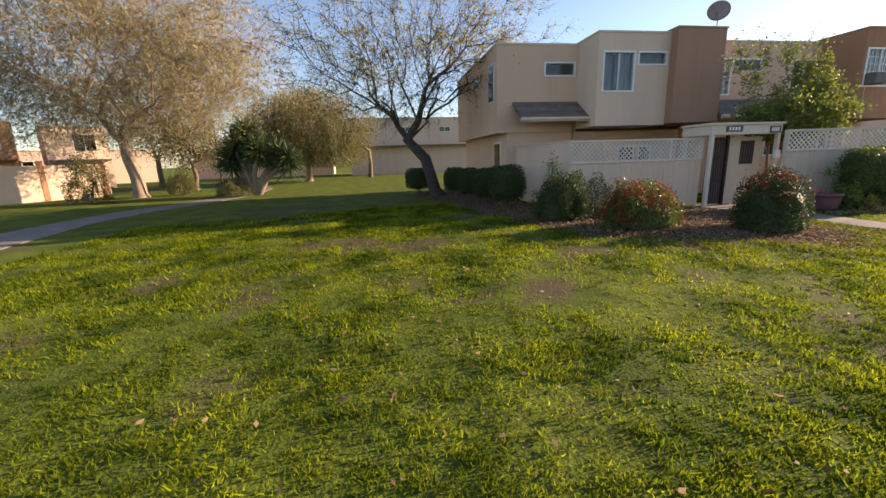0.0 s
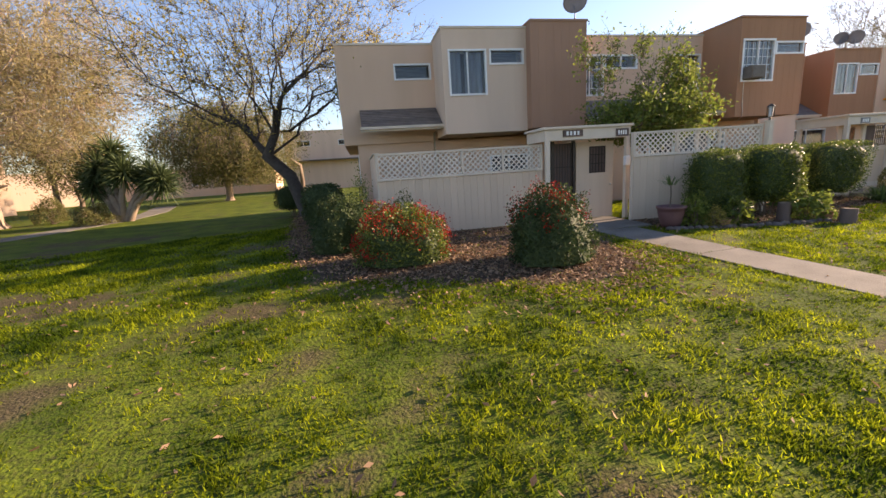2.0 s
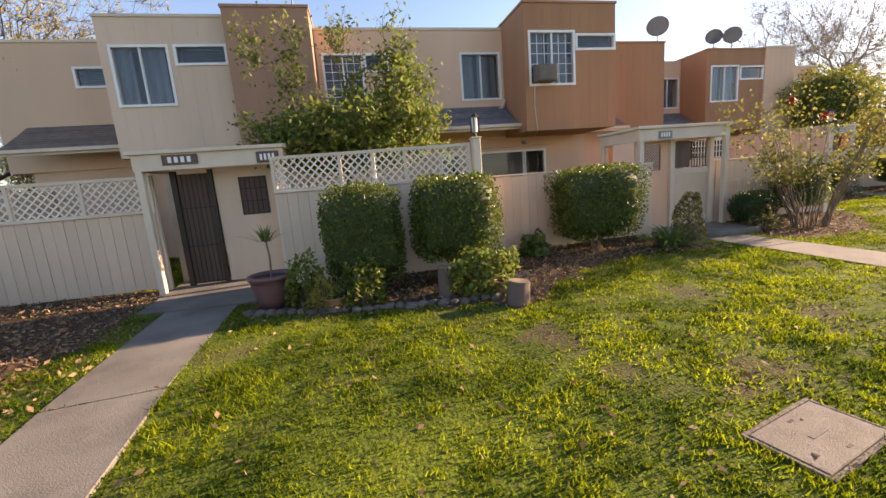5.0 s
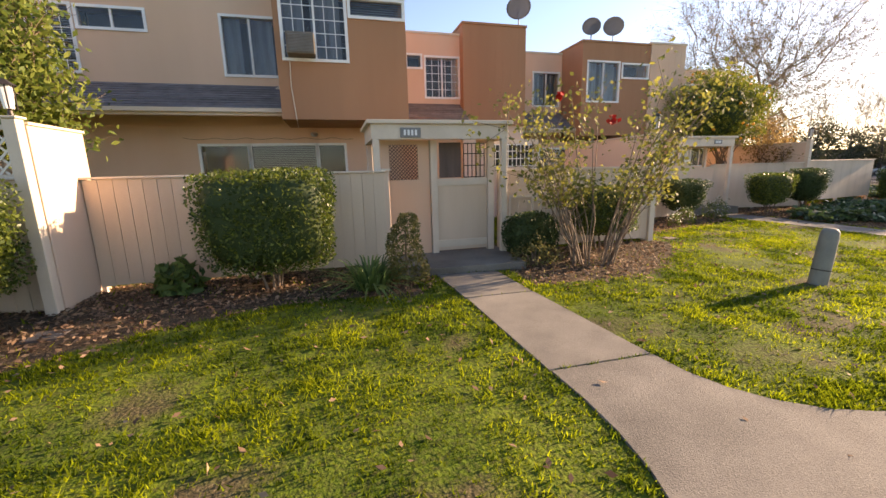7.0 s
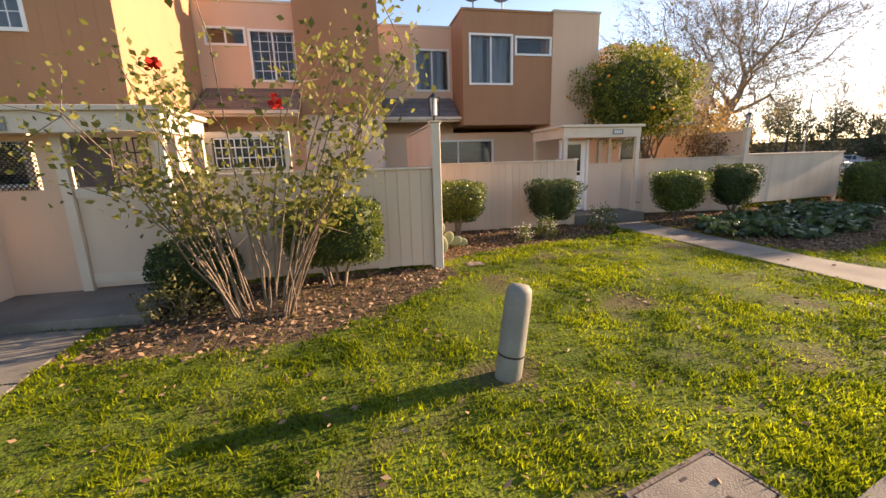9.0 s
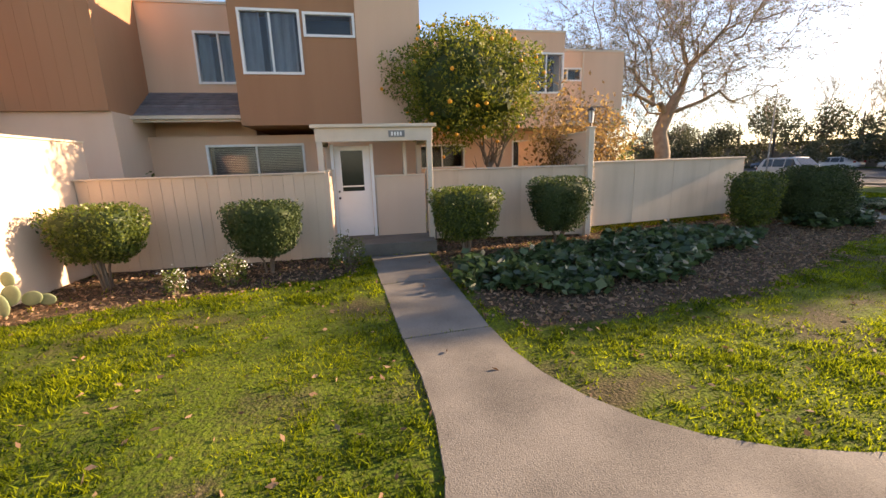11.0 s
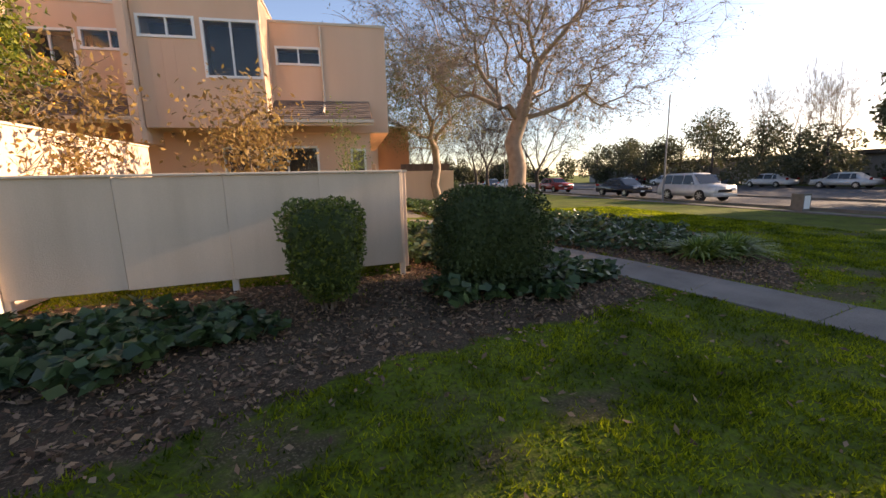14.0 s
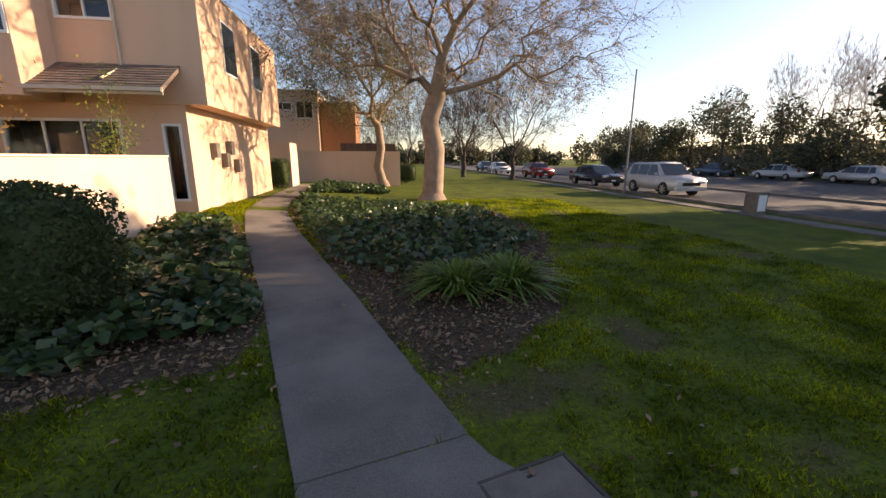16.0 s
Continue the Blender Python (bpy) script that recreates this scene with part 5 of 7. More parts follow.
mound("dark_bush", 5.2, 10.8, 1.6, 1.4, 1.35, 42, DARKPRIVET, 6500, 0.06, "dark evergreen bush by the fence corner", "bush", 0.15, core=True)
mound("dark_bush", 6.6, 11.6, 1.6, 1.2, 1.1, 43, DULLLEAF, 2600, 0.06, "dull green bush against the fence", "bush", 0.25)
tree("sapling", 5.5, 12.6, 44, "thin sapling with sparse yellow-green leaves", STEM, BRIGHTLEAF, 0.9, 0.03, 2, 0.35, (0, 0), 420, 0.06, 0.12, up=0.4, first=0.2)

# potted plants and things by the second fence
def pot(x, y, r, h, material, label):
    p = thing("flower_pot", at(x, y), label, "flower pot", "pots by the gate")
    bm = bmesh.new()
    prof = [(r * 0.62, 0), (r * 0.8, h * 0.3), (r * 0.95, h * 0.7), (r * 0.97, h * 0.86), (r * 1.06, h * 0.88), (r * 1.06, h), (r * 0.93, h), (r * 0.9, h * 0.9)]
    rings = [[bm.verts.new((a * math.cos(2 * math.pi * k / 20), a * math.sin(2 * math.pi * k / 20), z)) for k in range(20)] for a, z in prof]
    for i in range(len(rings) - 1):
        for k in range(20):
            bm.faces.new((rings[i][k], rings[i][(k + 1) % 20], rings[i + 1][(k + 1) % 20], rings[i + 1][k]))
    bm.faces.new(rings[0][::-1])
    part("vessel", bm, material, p, smooth=True)
    bm = bmesh.new()
    cyl(bm, 0, 0, h * 0.85, h * 0.88, r * 0.88)
    part("potting_soil", bm, BARK, p)
    return p


pot(13.5, 10.1, 0.33, 0.56, TERRACOTTA, "plum glazed pot beside the gate path")
straps("dracaena", 0, 0, 44, 0.42, 50, STRAPLEAF, "spiky plant with thin arching leaves in a pot", "plant", 0.012, 0.95, 0.6, at(13.5, 10.15, 0.12))
v, f = tube_mesh([[((0, 0, 0.36), 0.02), ((0.02, 0, 0.7), 0.018), ((0, 0, 0.97), 0.015)]])
raw("stem", v, f, STEM, bpy.data.objects["dracaena"])
mound("potted_shrub", 14.05, 9.95, 0.75, 0.7, 0.85, 51, BRIGHTLEAF, 800, 0.09, "leafy potted plant with broad leaves", "plant", 0.3)
pot(14.5, 9.5, 0.16, 0.2, CLAY, "small clay pot in the edged bed")
mound("ornamental_grass", 14.35, 9.6, 0.6, 0.55, 0.5, 52, YELLOWLEAF, 700, 0.12, "pale tuft with narrow leaves", "plant", 0.3, 0.15)
mound("potted_shrub", 14.95, 9.6, 0.8, 0.7, 0.75, 53, PRIVET, 900, 0.09, "leafy plant in the edged bed", "plant", 0.3)
pot(17.15, 9.1, 0.16, 0.24, CLAY, "clay pot by the wooden stump")
mound("potted_shrub", 16.95, 9.4, 1.25, 0.9, 0.78, 54, BRIGHTLEAF, 1500, 0.10, "geranium-like plant with broad bright leaves", "plant", 0.3)
mound("ground_plant", 18.8, 11.5, 0.7, 0.6, 0.5, 55, STRAPLEAF, 300, 0.2, "broad-leaved plant in bare soil", "plant", 0.3, 0.45)


def stump(x, y, r, h, label, seed, tilt=0.0):
    s = thing("log_stump", at(x, y) @ Matrix.Rotation(tilt, 4, "Y"), label, "stump", "stumps")
    rng = random.Random(seed)
    bm = bmesh.new()
    rings = []
    for z, k in ((-0.06, 1.1), (0.0, 1.05), (h * 0.5, 1.0), (h, 0.97)):
        rings.append([bm.verts.new((r * k * (1 + 0.06 * math.sin(3 * a + seed) + rng.uniform(-0.02, 0.02)) * math.cos(a), r * k * (1 + 0.06 * math.sin(3 * a + seed)) * math.sin(a), z))
                      for a in [2 * math.pi * i / 18 for i in range(18)]])
    for i in range(3):
        for k in range(18):
            bm.faces.new((rings[i][k], rings[i][(k + 1) % 18], rings[i + 1][(k + 1) % 18], rings[i + 1][k]))
    part("bark", bm, GATEWOOD, s, smooth=True)
    bm = bmesh.new()
    bm.faces.new([bm.verts.new((v_[0] * r * 0.96, v_[1] * r * 0.96, h - 0.003)) for v_ in [(math.cos(2 * math.pi * i / 18), math.sin(2 * math.pi * i / 18)) for i in range(18)]])
    part("cut_face", bm, CUTWOOD, s)


stump(17.2, 8.65, 0.165, 0.34, "sawn log stump at the lawn's edge", 1, 0.08)
stump(16.3, 9.45, 0.15, 0.48, "upright weathered log in the bed", 2)
edge = tagged(new("bed_edging"), "row of rough brown stones edging the bed", "edging")
rnd = random.Random(5)
stone_bm = bmesh.new()
ball(stone_bm, (0, 0, 0), 0.1, 2, 0.7)
for q in stone_bm.verts:
    q.co *= 1 + 0.25 * noise.noise(q.co * 14)
first = part("stone", stone_bm, STONE, edge)
first.matrix_basis = at(13.2, 9.75, 0.03)
for k in range(1, 24):
    ob = new("stone", first.data)
    ob.parent = edge
    q = k / 23
    ob.matrix_basis = at(13.2 + 3.75 * q, 9.75 - 0.8 * q - 0.12 * math.sin(q * 3.1) + rnd.uniform(-0.04, 0.04), 0.02) @ turn(rnd.uniform(0, 360)) @ Matrix.Diagonal((rnd.uniform(0.7, 1.2), rnd.uniform(0.7, 1.2), rnd.uniform(0.7, 1.1), 1))

straps("agapanthus", 21.75, 10.75, 150, 0.95, 60, STRAPLEAF, "clump of dark arching strap leaves", "plant", 0.022)
rngc = np.random.default_rng(61)
con = thing("dwarf_conifer", at(22.38, 10.95), "small ragged cone-shaped evergreen", "bush")
hgt = rngc.uniform(0.05, 1.15, 2200)
rr = 0.33 * (1 - (hgt / 1.22) ** 2) ** 0.5 * rngc.uniform(0.7, 1.08, 2200)
aa = rngc.uniform(0, 6.283, 2200)
v, f = leaf_cards(np.stack([rr * np.cos(aa) + 0.05 * np.sin(hgt * 7), rr * np.sin(aa), hgt], 1), 0.07, rngc, 0.4)
raw("foliage", v, f, DULLLEAF, con)
v, f = tube_mesh([[((0, 0, -0.05), 0.03), ((0, 0, 0.9), 0.012)]])
raw("stem", v, f, STEM, con)

# rose bush
rngr = np.random.default_rng(70)
rose = thing("rose_bush", at(26.05, 11.05) @ Matrix.Scale(1.12, 4), "tall rose bush of bare canes and sparse yellowing leaves", "bush")
canes, tips = [], []
for k in range(34):
    a, L = rngr.uniform(0, 6.283), rngr.uniform(1.3, 2.9)
    out = rngr.uniform(0.25, 0.62)
    p0 = np.array([0.3 * math.cos(a), 0.2 * math.sin(a), -0.05])
    pts = [p0 + np.array([math.cos(a) * out * L * t_ ** 1.3, 0.7 * math.sin(a) * out * L * t_ ** 1.3, L * t_]) + rngr.normal(size=3) * 0.03 for t_ in (0, 0.25, 0.5, 0.75, 1)]
    canes.append([(tuple(p), 0.014 * (1 - 0.65 * i / 4)) for i, p in enumerate(pts)])
    tips += pts[2:]
    for j in range(4):
        q = pts[rngr.integers(2, 5)]
        e = q + rngr.normal(size=3) * 0.2 + np.array([0, 0, 0.18])
        canes.append([(tuple(q), 0.006), (tuple((q + e) / 2), 0.005), (tuple(e), 0.003)])
        tips.append(e)
v, f = tube_mesh(canes, 5)
raw("branchwork", v, f, STEM, rose)
tips = np.array(tips)
c = tips[rngr.integers(len(tips), size=3400)] + rngr.normal(size=(3400, 3)) * 0.12
v, f = leaf_cards(c[c[:, 2] > 1.0], 0.082, rngr, 0.65)
raw("foliage", v, f, ROSELEAF, rose)
for spot in ((-0.75, 0, 2.75), (0.35, 0.1, 2.4)):
    v, f = leaf_cards(np.array([spot] * 22) + rngr.normal(size=(22, 3)) * 0.035, 0.075, rngr, 0.9)
    raw("blossom", v, f, BERRY, rose)
mound("low_shrub", 24.95, 11.3, 1.0, 0.7, 0.6, 71, DULLLEAF, 900, 0.06, "low dull shrub at the rose's foot", "bush", 0.3)

# behind the trellis fence
crown_tree("loquat_tree", 15.1, 12.9, 80, "bushy garden tree with bright green leaves over the trellis fence", STEM, BRIGHTLEAF, 0.07, [(0, 0, -0.1), (0.03, 0, 0.7), (0, 0, 1.4)],
           [(0.3, 0, 2.75, 2.1, 0.9, 0.6), (-0.6, 0, 2.65, 1.6, 0.9, 0.5), (1.1, 0.1, 3.4, 0.7, 0.5, 0.8)], 260, 0.35, 1500, 0.35, 0.35, 13000, 0.12, 0.5, 0.11, grown=1.08)
crown_tree("loquat_tree", 14.9, 13.5, 82, "upright sparse shoots with green leaves above the shrub", STEM, BRIGHTLEAF, 0.05, [(0, 0, -0.1), (0.03, 0, 0.9), (0, 0, 1.9)],
           [(0.2, 0, 4.1, 0.4, 0.4, 1.2), (-0.9, 0, 4.3, 0.3, 0.3, 1.0), (1.2, 0, 4.3, 0.5, 0.4, 1.2), (-1.6, 0, 4.6, 0.3, 0.3, 0.6)], 110, 0.4, 420, 0.4, 0.5, 2200, 0.11, 0.5, 0.09, grown=1.06)


# orange tree
def row_point(row, x, y):
    p = row @ Vector((x, y, 0))
    return p.x, p.y


ox, oy = 37.1, 18.5
rngo = np.random.default_rng(90)
ot = thing("orange_tree", at(ox, oy), "round orange tree hung with small oranges behind the fence", "tree", "trees")
paths, tips = grow(rngo, (0, 0, -0.1), (0, 0), 2.2, 0.1, 3, 0.8, 0.62, (3, 5), 0.15, 0.15, 0.6)
v, f = tube_mesh([p for _, p in paths], 7)
raw("trunk", v, f, STEM, ot, True)
u = rngo.normal(size=(15000, 3))
u /= np.linalg.norm(u, axis=1, keepdims=True)
lump = np.array([noise.noise((a * 2.2, b * 2.2, c_ * 2.2 + 9)) + 0.5 * noise.noise((a * 5, b * 5, c_ * 5)) for a, b, c_ in u])
p = u * ((0.94 + 0.36 * lump) * rngo.uniform(0.55, 1, 15000) ** 0.45)[:, None] * np.array([2.25, 1.9, 1.75]) + np.array([0, 0, 4.0])
v, f = leaf_cards(p, 0.10, rngo, 0.5)
raw("crown", v, f, ORANGELEAF, ot)
# dark solid core closes the crown and imitates its shaded inside
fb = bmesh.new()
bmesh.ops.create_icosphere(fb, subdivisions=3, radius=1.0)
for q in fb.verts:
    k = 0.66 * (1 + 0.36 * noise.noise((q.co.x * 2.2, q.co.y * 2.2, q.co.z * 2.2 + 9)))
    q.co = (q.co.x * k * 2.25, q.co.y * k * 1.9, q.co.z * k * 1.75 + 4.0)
part("shade_core", fb, DARKPRIVET, ot)
fb = bmesh.new()
ball(fb, (0, 0, 0), 0.05, 2)
fruit = part("orange_fruit", fb, ORANGE, ot, smooth=True)
for k in range(72):
    q = u[k * 7] * (0.97 + 0.36 * lump[k * 7]) * np.array([2.22, 1.9, 1.7]) + np.array([0, 0, 3.95])
    ob = fruit if k == 0 else new("orange_fruit", fruit.data)
    ob.parent = ot
    ob.matrix_basis = Matrix.Translation(q)
gx_, gy_ = (42.4, 19.0)
tree("garden_shrub", gx_, gy_, 91, "straggling shrub with yellow and brown leaves over the fence", STEM, RUSTLEAF, 1.5, 0.05, 3, 0.9, (0, 0), 2000, 0.13, 0.35, up=0.1, ratio=0.75, first=0.4, category="bush")
gx_, gy_ = (40.8, 18.4)
tree("garden_shrub", gx_, gy_, 92, "twiggy shrub with rusty leaves over the fence", STEM, RUSTLEAF, 1.5, 0.05, 3, 0.9, (0, 0), 1800, 0.13, 0.35, up=0.1, ratio=0.75, first=0.4, category="bush", fine=150)
gx_, gy_ = (43.9, 21.6)
tree("garden_shrub", gx_, gy_, 93, "slender climbing shrub with pale green leaves", STEM, BRIGHTLEAF, 1.7, 0.03, 2, 0.35, (0, 0), 800, 0.08, 0.2, up=0.4, ratio=0.6, category="bush")
gx_, gy_ = (29.4, 17.4)
mound("garden_plant", gx_, gy_, 0.8, 0.7, 1.9, 94, DULLLEAF, 500, 0.12, "leafy plant showing over the fence", "plant", 0.3)

# flowers, cactus, edging at the third garden
for k, (fx, fy, fw) in enumerate(((31.05, 14.15, 0.35), (31.8, 14.5, 0.6), (33.75, 15.15, 0.8))):
    mound("daisy_bush", fx, fy, fw, fw, 0.45 + 0.1 * k, 100 + k, PRIVET, 350 + 250 * k, 0.05, "low green plant with white flowers", "flower", 0.2, extra=(FLOWER, 26, 0.03, lambda u: u[2] > 0.4), group="white flowers")
cac = thing("cactus", at(29.0, 13.7), "pale spineless cactus pads against the garden wall", "cactus")
for k, (cx_, cz_, tilt_, s_) in enumerate(((0, 0.18, -8, 1), (0.16, 0.30, 28, 0.8), (-0.12, 0.36, -30, 0.75), (0.35, 0.22, 70, 0.7), (0.5, 0.18, 95, 0.6), (0.05, 0.5, 5, 0.6))):
    cb = bmesh.new()
    ball(cb, (0, 0, 0), 0.15 * s_, 3, 1.35)
    cb.transform(Matrix.Translation((cx_, 0.04 * k, cz_)) @ Matrix.Rotation(radians(tilt_), 4, "Y") @ Matrix.Diagonal((1, 0.22, 1, 1)))
    part("pad", cb, CACTUS, cac, smooth=True)


# ---- ivy and litter ----
def ivy_bed(poly, seed, n, h=0.28, size=0.11, label="thick dark ivy covering the bed"):
    rng = np.random.default_rng(seed)
    xs, ys = [q[0] for q in poly], [q[1] for q in poly]
    p = np.stack([rng.uniform(min(xs), max(xs), n * 3), rng.uniform(min(ys), max(ys), n * 3)], 1)
    wob = 0.25 * np.sin(p[:, 0] * 3.1) * np.cos(p[:, 1] * 2.7)
    p = p[in_poly(p[:, 0] + wob, p[:, 1] - wob, poly)][:n]
    bump = np.array([0.6 + 0.5 * noise.noise((a * 1.6, b * 1.6, seed)) + 0.25 * noise.noise((a * 5, b * 5, seed)) for a, b in p])
    z = lift(p[:, 0], p[:, 1]) + h * np.clip(bump, 0.1, 1.3) * rng.uniform(0.3, 1.05, len(p))
    v, f = leaf_cards(np.column_stack([p, z]), size, rng, 0.9, 0.55)
    return tagged(raw("ivy", v, f, IVY), label, "ivy", "", "stuff")


ivy_bed([(35.5, 12.9), (37.6, 12.3), (39.1, 12.8), (41.2, 13.9), (43.4, 15.1), (42.4, 16.0), (40.6, 16.0), (39.0, 15.4), (37.0, 14.7), (35.5, 14.3)], 1, 4600, 0.38, 0.165)
ivy_bed([(45.3, 15.0), (46.0, 15.2), (47.4, 15.6), (48.7, 16.2), (47.6, 18.9), (46.3, 22.2), (45.3, 22.4), (45.3, 18.0), (46.8, 16.6), (45.2, 15.8)], 2, 4400, 0.44, 0.165)
ivy_bed([(49.2, 18.7), (50.4, 17.3), (51.8, 17.5), (53.5, 20.5), (53.5, 25.0), (50.5, 27.5), (46.8, 28.4), (47.4, 24.5)], 4, 7000, 0.38, 0.15)
ivy_bed([(46.6, 31.0), (50.5, 32.5), (50.0, 37.0), (46.6, 38.0)], 5, 3000, 0.34, 0.2)
straps("day_lily", 51.9, 17.0, 420, 0.86, 110, LILYLEAF, "big clump of arching green lily leaves", "plant", 0.026, arch=0.95)
straps("day_lily", 51.1, 16.95, 400, 0.82, 111, LILYLEAF, "clump of arching lily leaves by the ivy", "plant", 0.026, arch=0.95)


def litter():
    rng = np.random.default_rng(7)
    pts = []
    for bed in BEDS:
        xs, ys = [q[0] for q in bed], [q[1] for q in bed]
        n = int((max(xs) - min(xs)) * (max(ys) - min(ys)) * 330)
        p = np.stack([rng.uniform(min(xs) - 0.5, max(xs) + 0.5, n), rng.uniform(min(ys) - 0.5, max(ys) + 0.5, n)], 1)
        pts.append(p[in_poly(p[:, 0] + rng.normal(0, 0.2, n), p[:, 1] + rng.normal(0, 0.2, n), bed)])
    p = np.stack([rng.uniform(-2, 53, 3600), rng.uniform(0, 8, 3600)], 1)
    p[:, 1] += walk_y(p[:, 0]) + 0.9
    pts.append(p)
    for cx, cy in ((9.0, 7.3), (6.6, 8.2), (10.1, 8.0)):
        pts.append(rng.normal(size=(1500, 2)) * 0.8 + (cx, cy))
    p = np.concatenate(pts)
    paved = np.zeros(len(p), bool)
    for poly in PATH_POLYS:
        paved |= in_poly(p[:, 0], p[:, 1], poly)
    p = p[~paved | (rng.random(len(p)) < 0.06)]
    z = lift(p[:, 0], p[:, 1]) + rng.uniform(0.01, 0.04, len(p))
    v, f = leaf_cards(np.column_stack([p, z]), 0.074, rng, 0.5, 0.6)
    tagged(raw("leaf_litter", v, f, DRYLEAF), "dry brown fallen leaves and bark on the soil", "leaf litter", "", "stuff")


litter()

# ---- large trees ----
crown_tree("ash_tree", 3.1, 21.4, 200, "dark leaning tree with sparse yellowing leaves", BARK, YELLOWLEAF, 0.32, [(0, 0, -0.1), (-0.25, 0, 0.9), (-0.7, 0, 1.9), (-1.35, 0, 2.8)],
           [(-2.2, 0, 6.6, 5.6, 4.6, 3.4), (2.4, 0, 7.2, 3.6, 3.4, 2.6)], 1000, 0.5, 6500, 0.75, 0.1, 15000, 0.11, 0.5, 0.2, grown=1.05)
crown_tree("mesquite_tree", -15.8, 29.6, 201, "broad tree with fine hazy brown-green foliage", PALEBARK, OLIVELEAF, 0.26, [(0, 0, -0.1), (-0.1, 0, 0.8), (-0.25, 0, 1.6), (-0.3, 0, 2.3)],
           [(-0.4, 0, 6.2, 6.2, 5.0, 3.9), (2.6, 0, 5.2, 3.4, 3.2, 2.6), (-3.6, 0, 4.6, 3.2, 3.2, 2.4)], 1100, 0.35, 12000, 0.8, 0.0, 80000, 0.15, 0.2, 0.34, 0.15, grown=1.62)
crown_tree("pepper_tree", -7.4, 45.0, 202, "drooping pepper tree with yellow-green foliage", PALEBARK, DULLLEAF, 0.25, [(0, 0, -0.1), (0.1, 0, 0.8), (0.0, 0, 1.7)],
           [(0, 0, 4.6, 4.5, 4.0, 2.4), (2.4, 0, 3.6, 2.4, 2.4, 1.6)], 520, 0.35, 3600, 0.9, -0.1, 60000, 0.19, 0.24, 0.28, 1.0, grown=1.4)
crown_tree("small_tree", -14.8, 35.5, 203, "small leafy tree by the far path", STEM, DULLLEAF, 0.13, [(0, 0, -0.1), (0.05, 0, 0.8), (0, 0, 1.5)], [(0, 0, 3.0, 2.1, 2.0, 1.4)], 220, 0.35, 900, 0.6, 0.1, 9000, 0.13, 0.4, 0.22, 0.2, grown=1.4)
crown_tree("small_tree", -21.0, 43.0, 204, "distant leafy tree between houses", STEM, OLIVELEAF, 0.18, [(0, 0, -0.1), (0.05, 0, 1.0), (0, 0, 2.0)], [(0, 0, 5.0, 3.6, 3.2, 2.6)], 320, 0.35, 1500, 0.7, 0.1, 14000, 0.17, 0.3, 0.3, 0.2, grown=1.4)
crown_tree("small_tree", -1.0, 50.0, 205, "distant tree with brownish foliage behind the lawn", STEM, OLIVELEAF, 0.2, [(0, 0, -0.1), (0.05, 0, 1.2), (0, 0, 2.4)], [(-6.0, 4, 6.0, 4.4, 3.2, 2.6)], 320, 0.35, 1500, 0.7, 0.1, 13000, 0.19, 0.3, 0.3, 0.2, grown=1.3)
yx, yy = -8.2, 27.6
yu = thing("yucca_plant", at(yx, yy) @ Matrix.Scale(1.45, 4), "dark spiky yucca heads on leaning pale trunks", "plant")
ends = [(-0.75, 0.2, 1.55), (0.5, -0.1, 2.0), (1.25, 0.3, 1.75), (-0.1, 0.5, 2.75), (-0.45, 0.1, 2.2), (1.75, 0.0, 1.55)]
v, f = tube_mesh([[((0.05 * k, 0, -0.1), 0.14), ((e[0] * 0.4, e[1] * 0.4, e[2] * 0.45), 0.11), (e, 0.09)] for k, e in enumerate(ends)], 8)
raw("trunk", v, f, PALEBARK, yu, True)
for k, e in enumerate(ends):
    leaf_head(yu, e, 420, 0.92, 0.026, 210 + k)
mound("low_shrub", -9.0, 26.6, 1.9, 1.6, 1.25, 220, DULLLEAF, 4500, 0.08, "low shrub at the yucca's foot", "bush", 0.3)
mound("low_shrub", -13.6, 30.6, 1.8, 1.6, 1.7, 221, DULLLEAF, 4500, 0.08, "low shrub behind the big trunk", "bush", 0.3)
mound("tall_shrub", -16.6, 26.0, 2.2, 1.9, 2.7, 222, DULLLEAF, 6000, 0.09, "grey-green shrub beside the path", "bush", 0.4)

# trees by the street lawn
crown_tree("plane_tree", 52.4, 29.6, 230, "tall pale-barked tree with a forked trunk and thin crown", PALEBARK, DULLLEAF, 0.43, [(0, 0, -0.1), (0.1, 0, 1.0), (0.04, 0, 2.0), (-0.08, 0.1, 3.0), (0.12, 0, 4.0)],
           [(0.8, 0, 9.0, 7.8, 6.6, 4.6), (4.4, 1.0, 5.9, 4.0, 3.6, 2.4), (-3.0, -0.5, 6.6, 4.2, 3.6, 2.6)], 1500, 0.42, 14000, 1.1, 0.0, 20000, 0.11, 0.35, 0.25, grown=1.12)
crown_tree("plane_tree", 50.3, 38.5, 231, "pale-barked tree leaning with a leafy crown", PALEBARK, DULLLEAF, 0.28, [(0, 0, -0.1), (-0.2, 0, 1.1), (-0.05, 0, 2.2), (-0.3, 0, 3.4)],
           [(-1.8, -0.5, 6.6, 4.6, 3.8, 2.9), (1.2, 0, 7.6, 2.6, 2.4, 2.0)], 650, 0.4, 4000, 0.7, 0.1, 30000, 0.13, 0.35, 0.25, 0.15, grown=1.12)
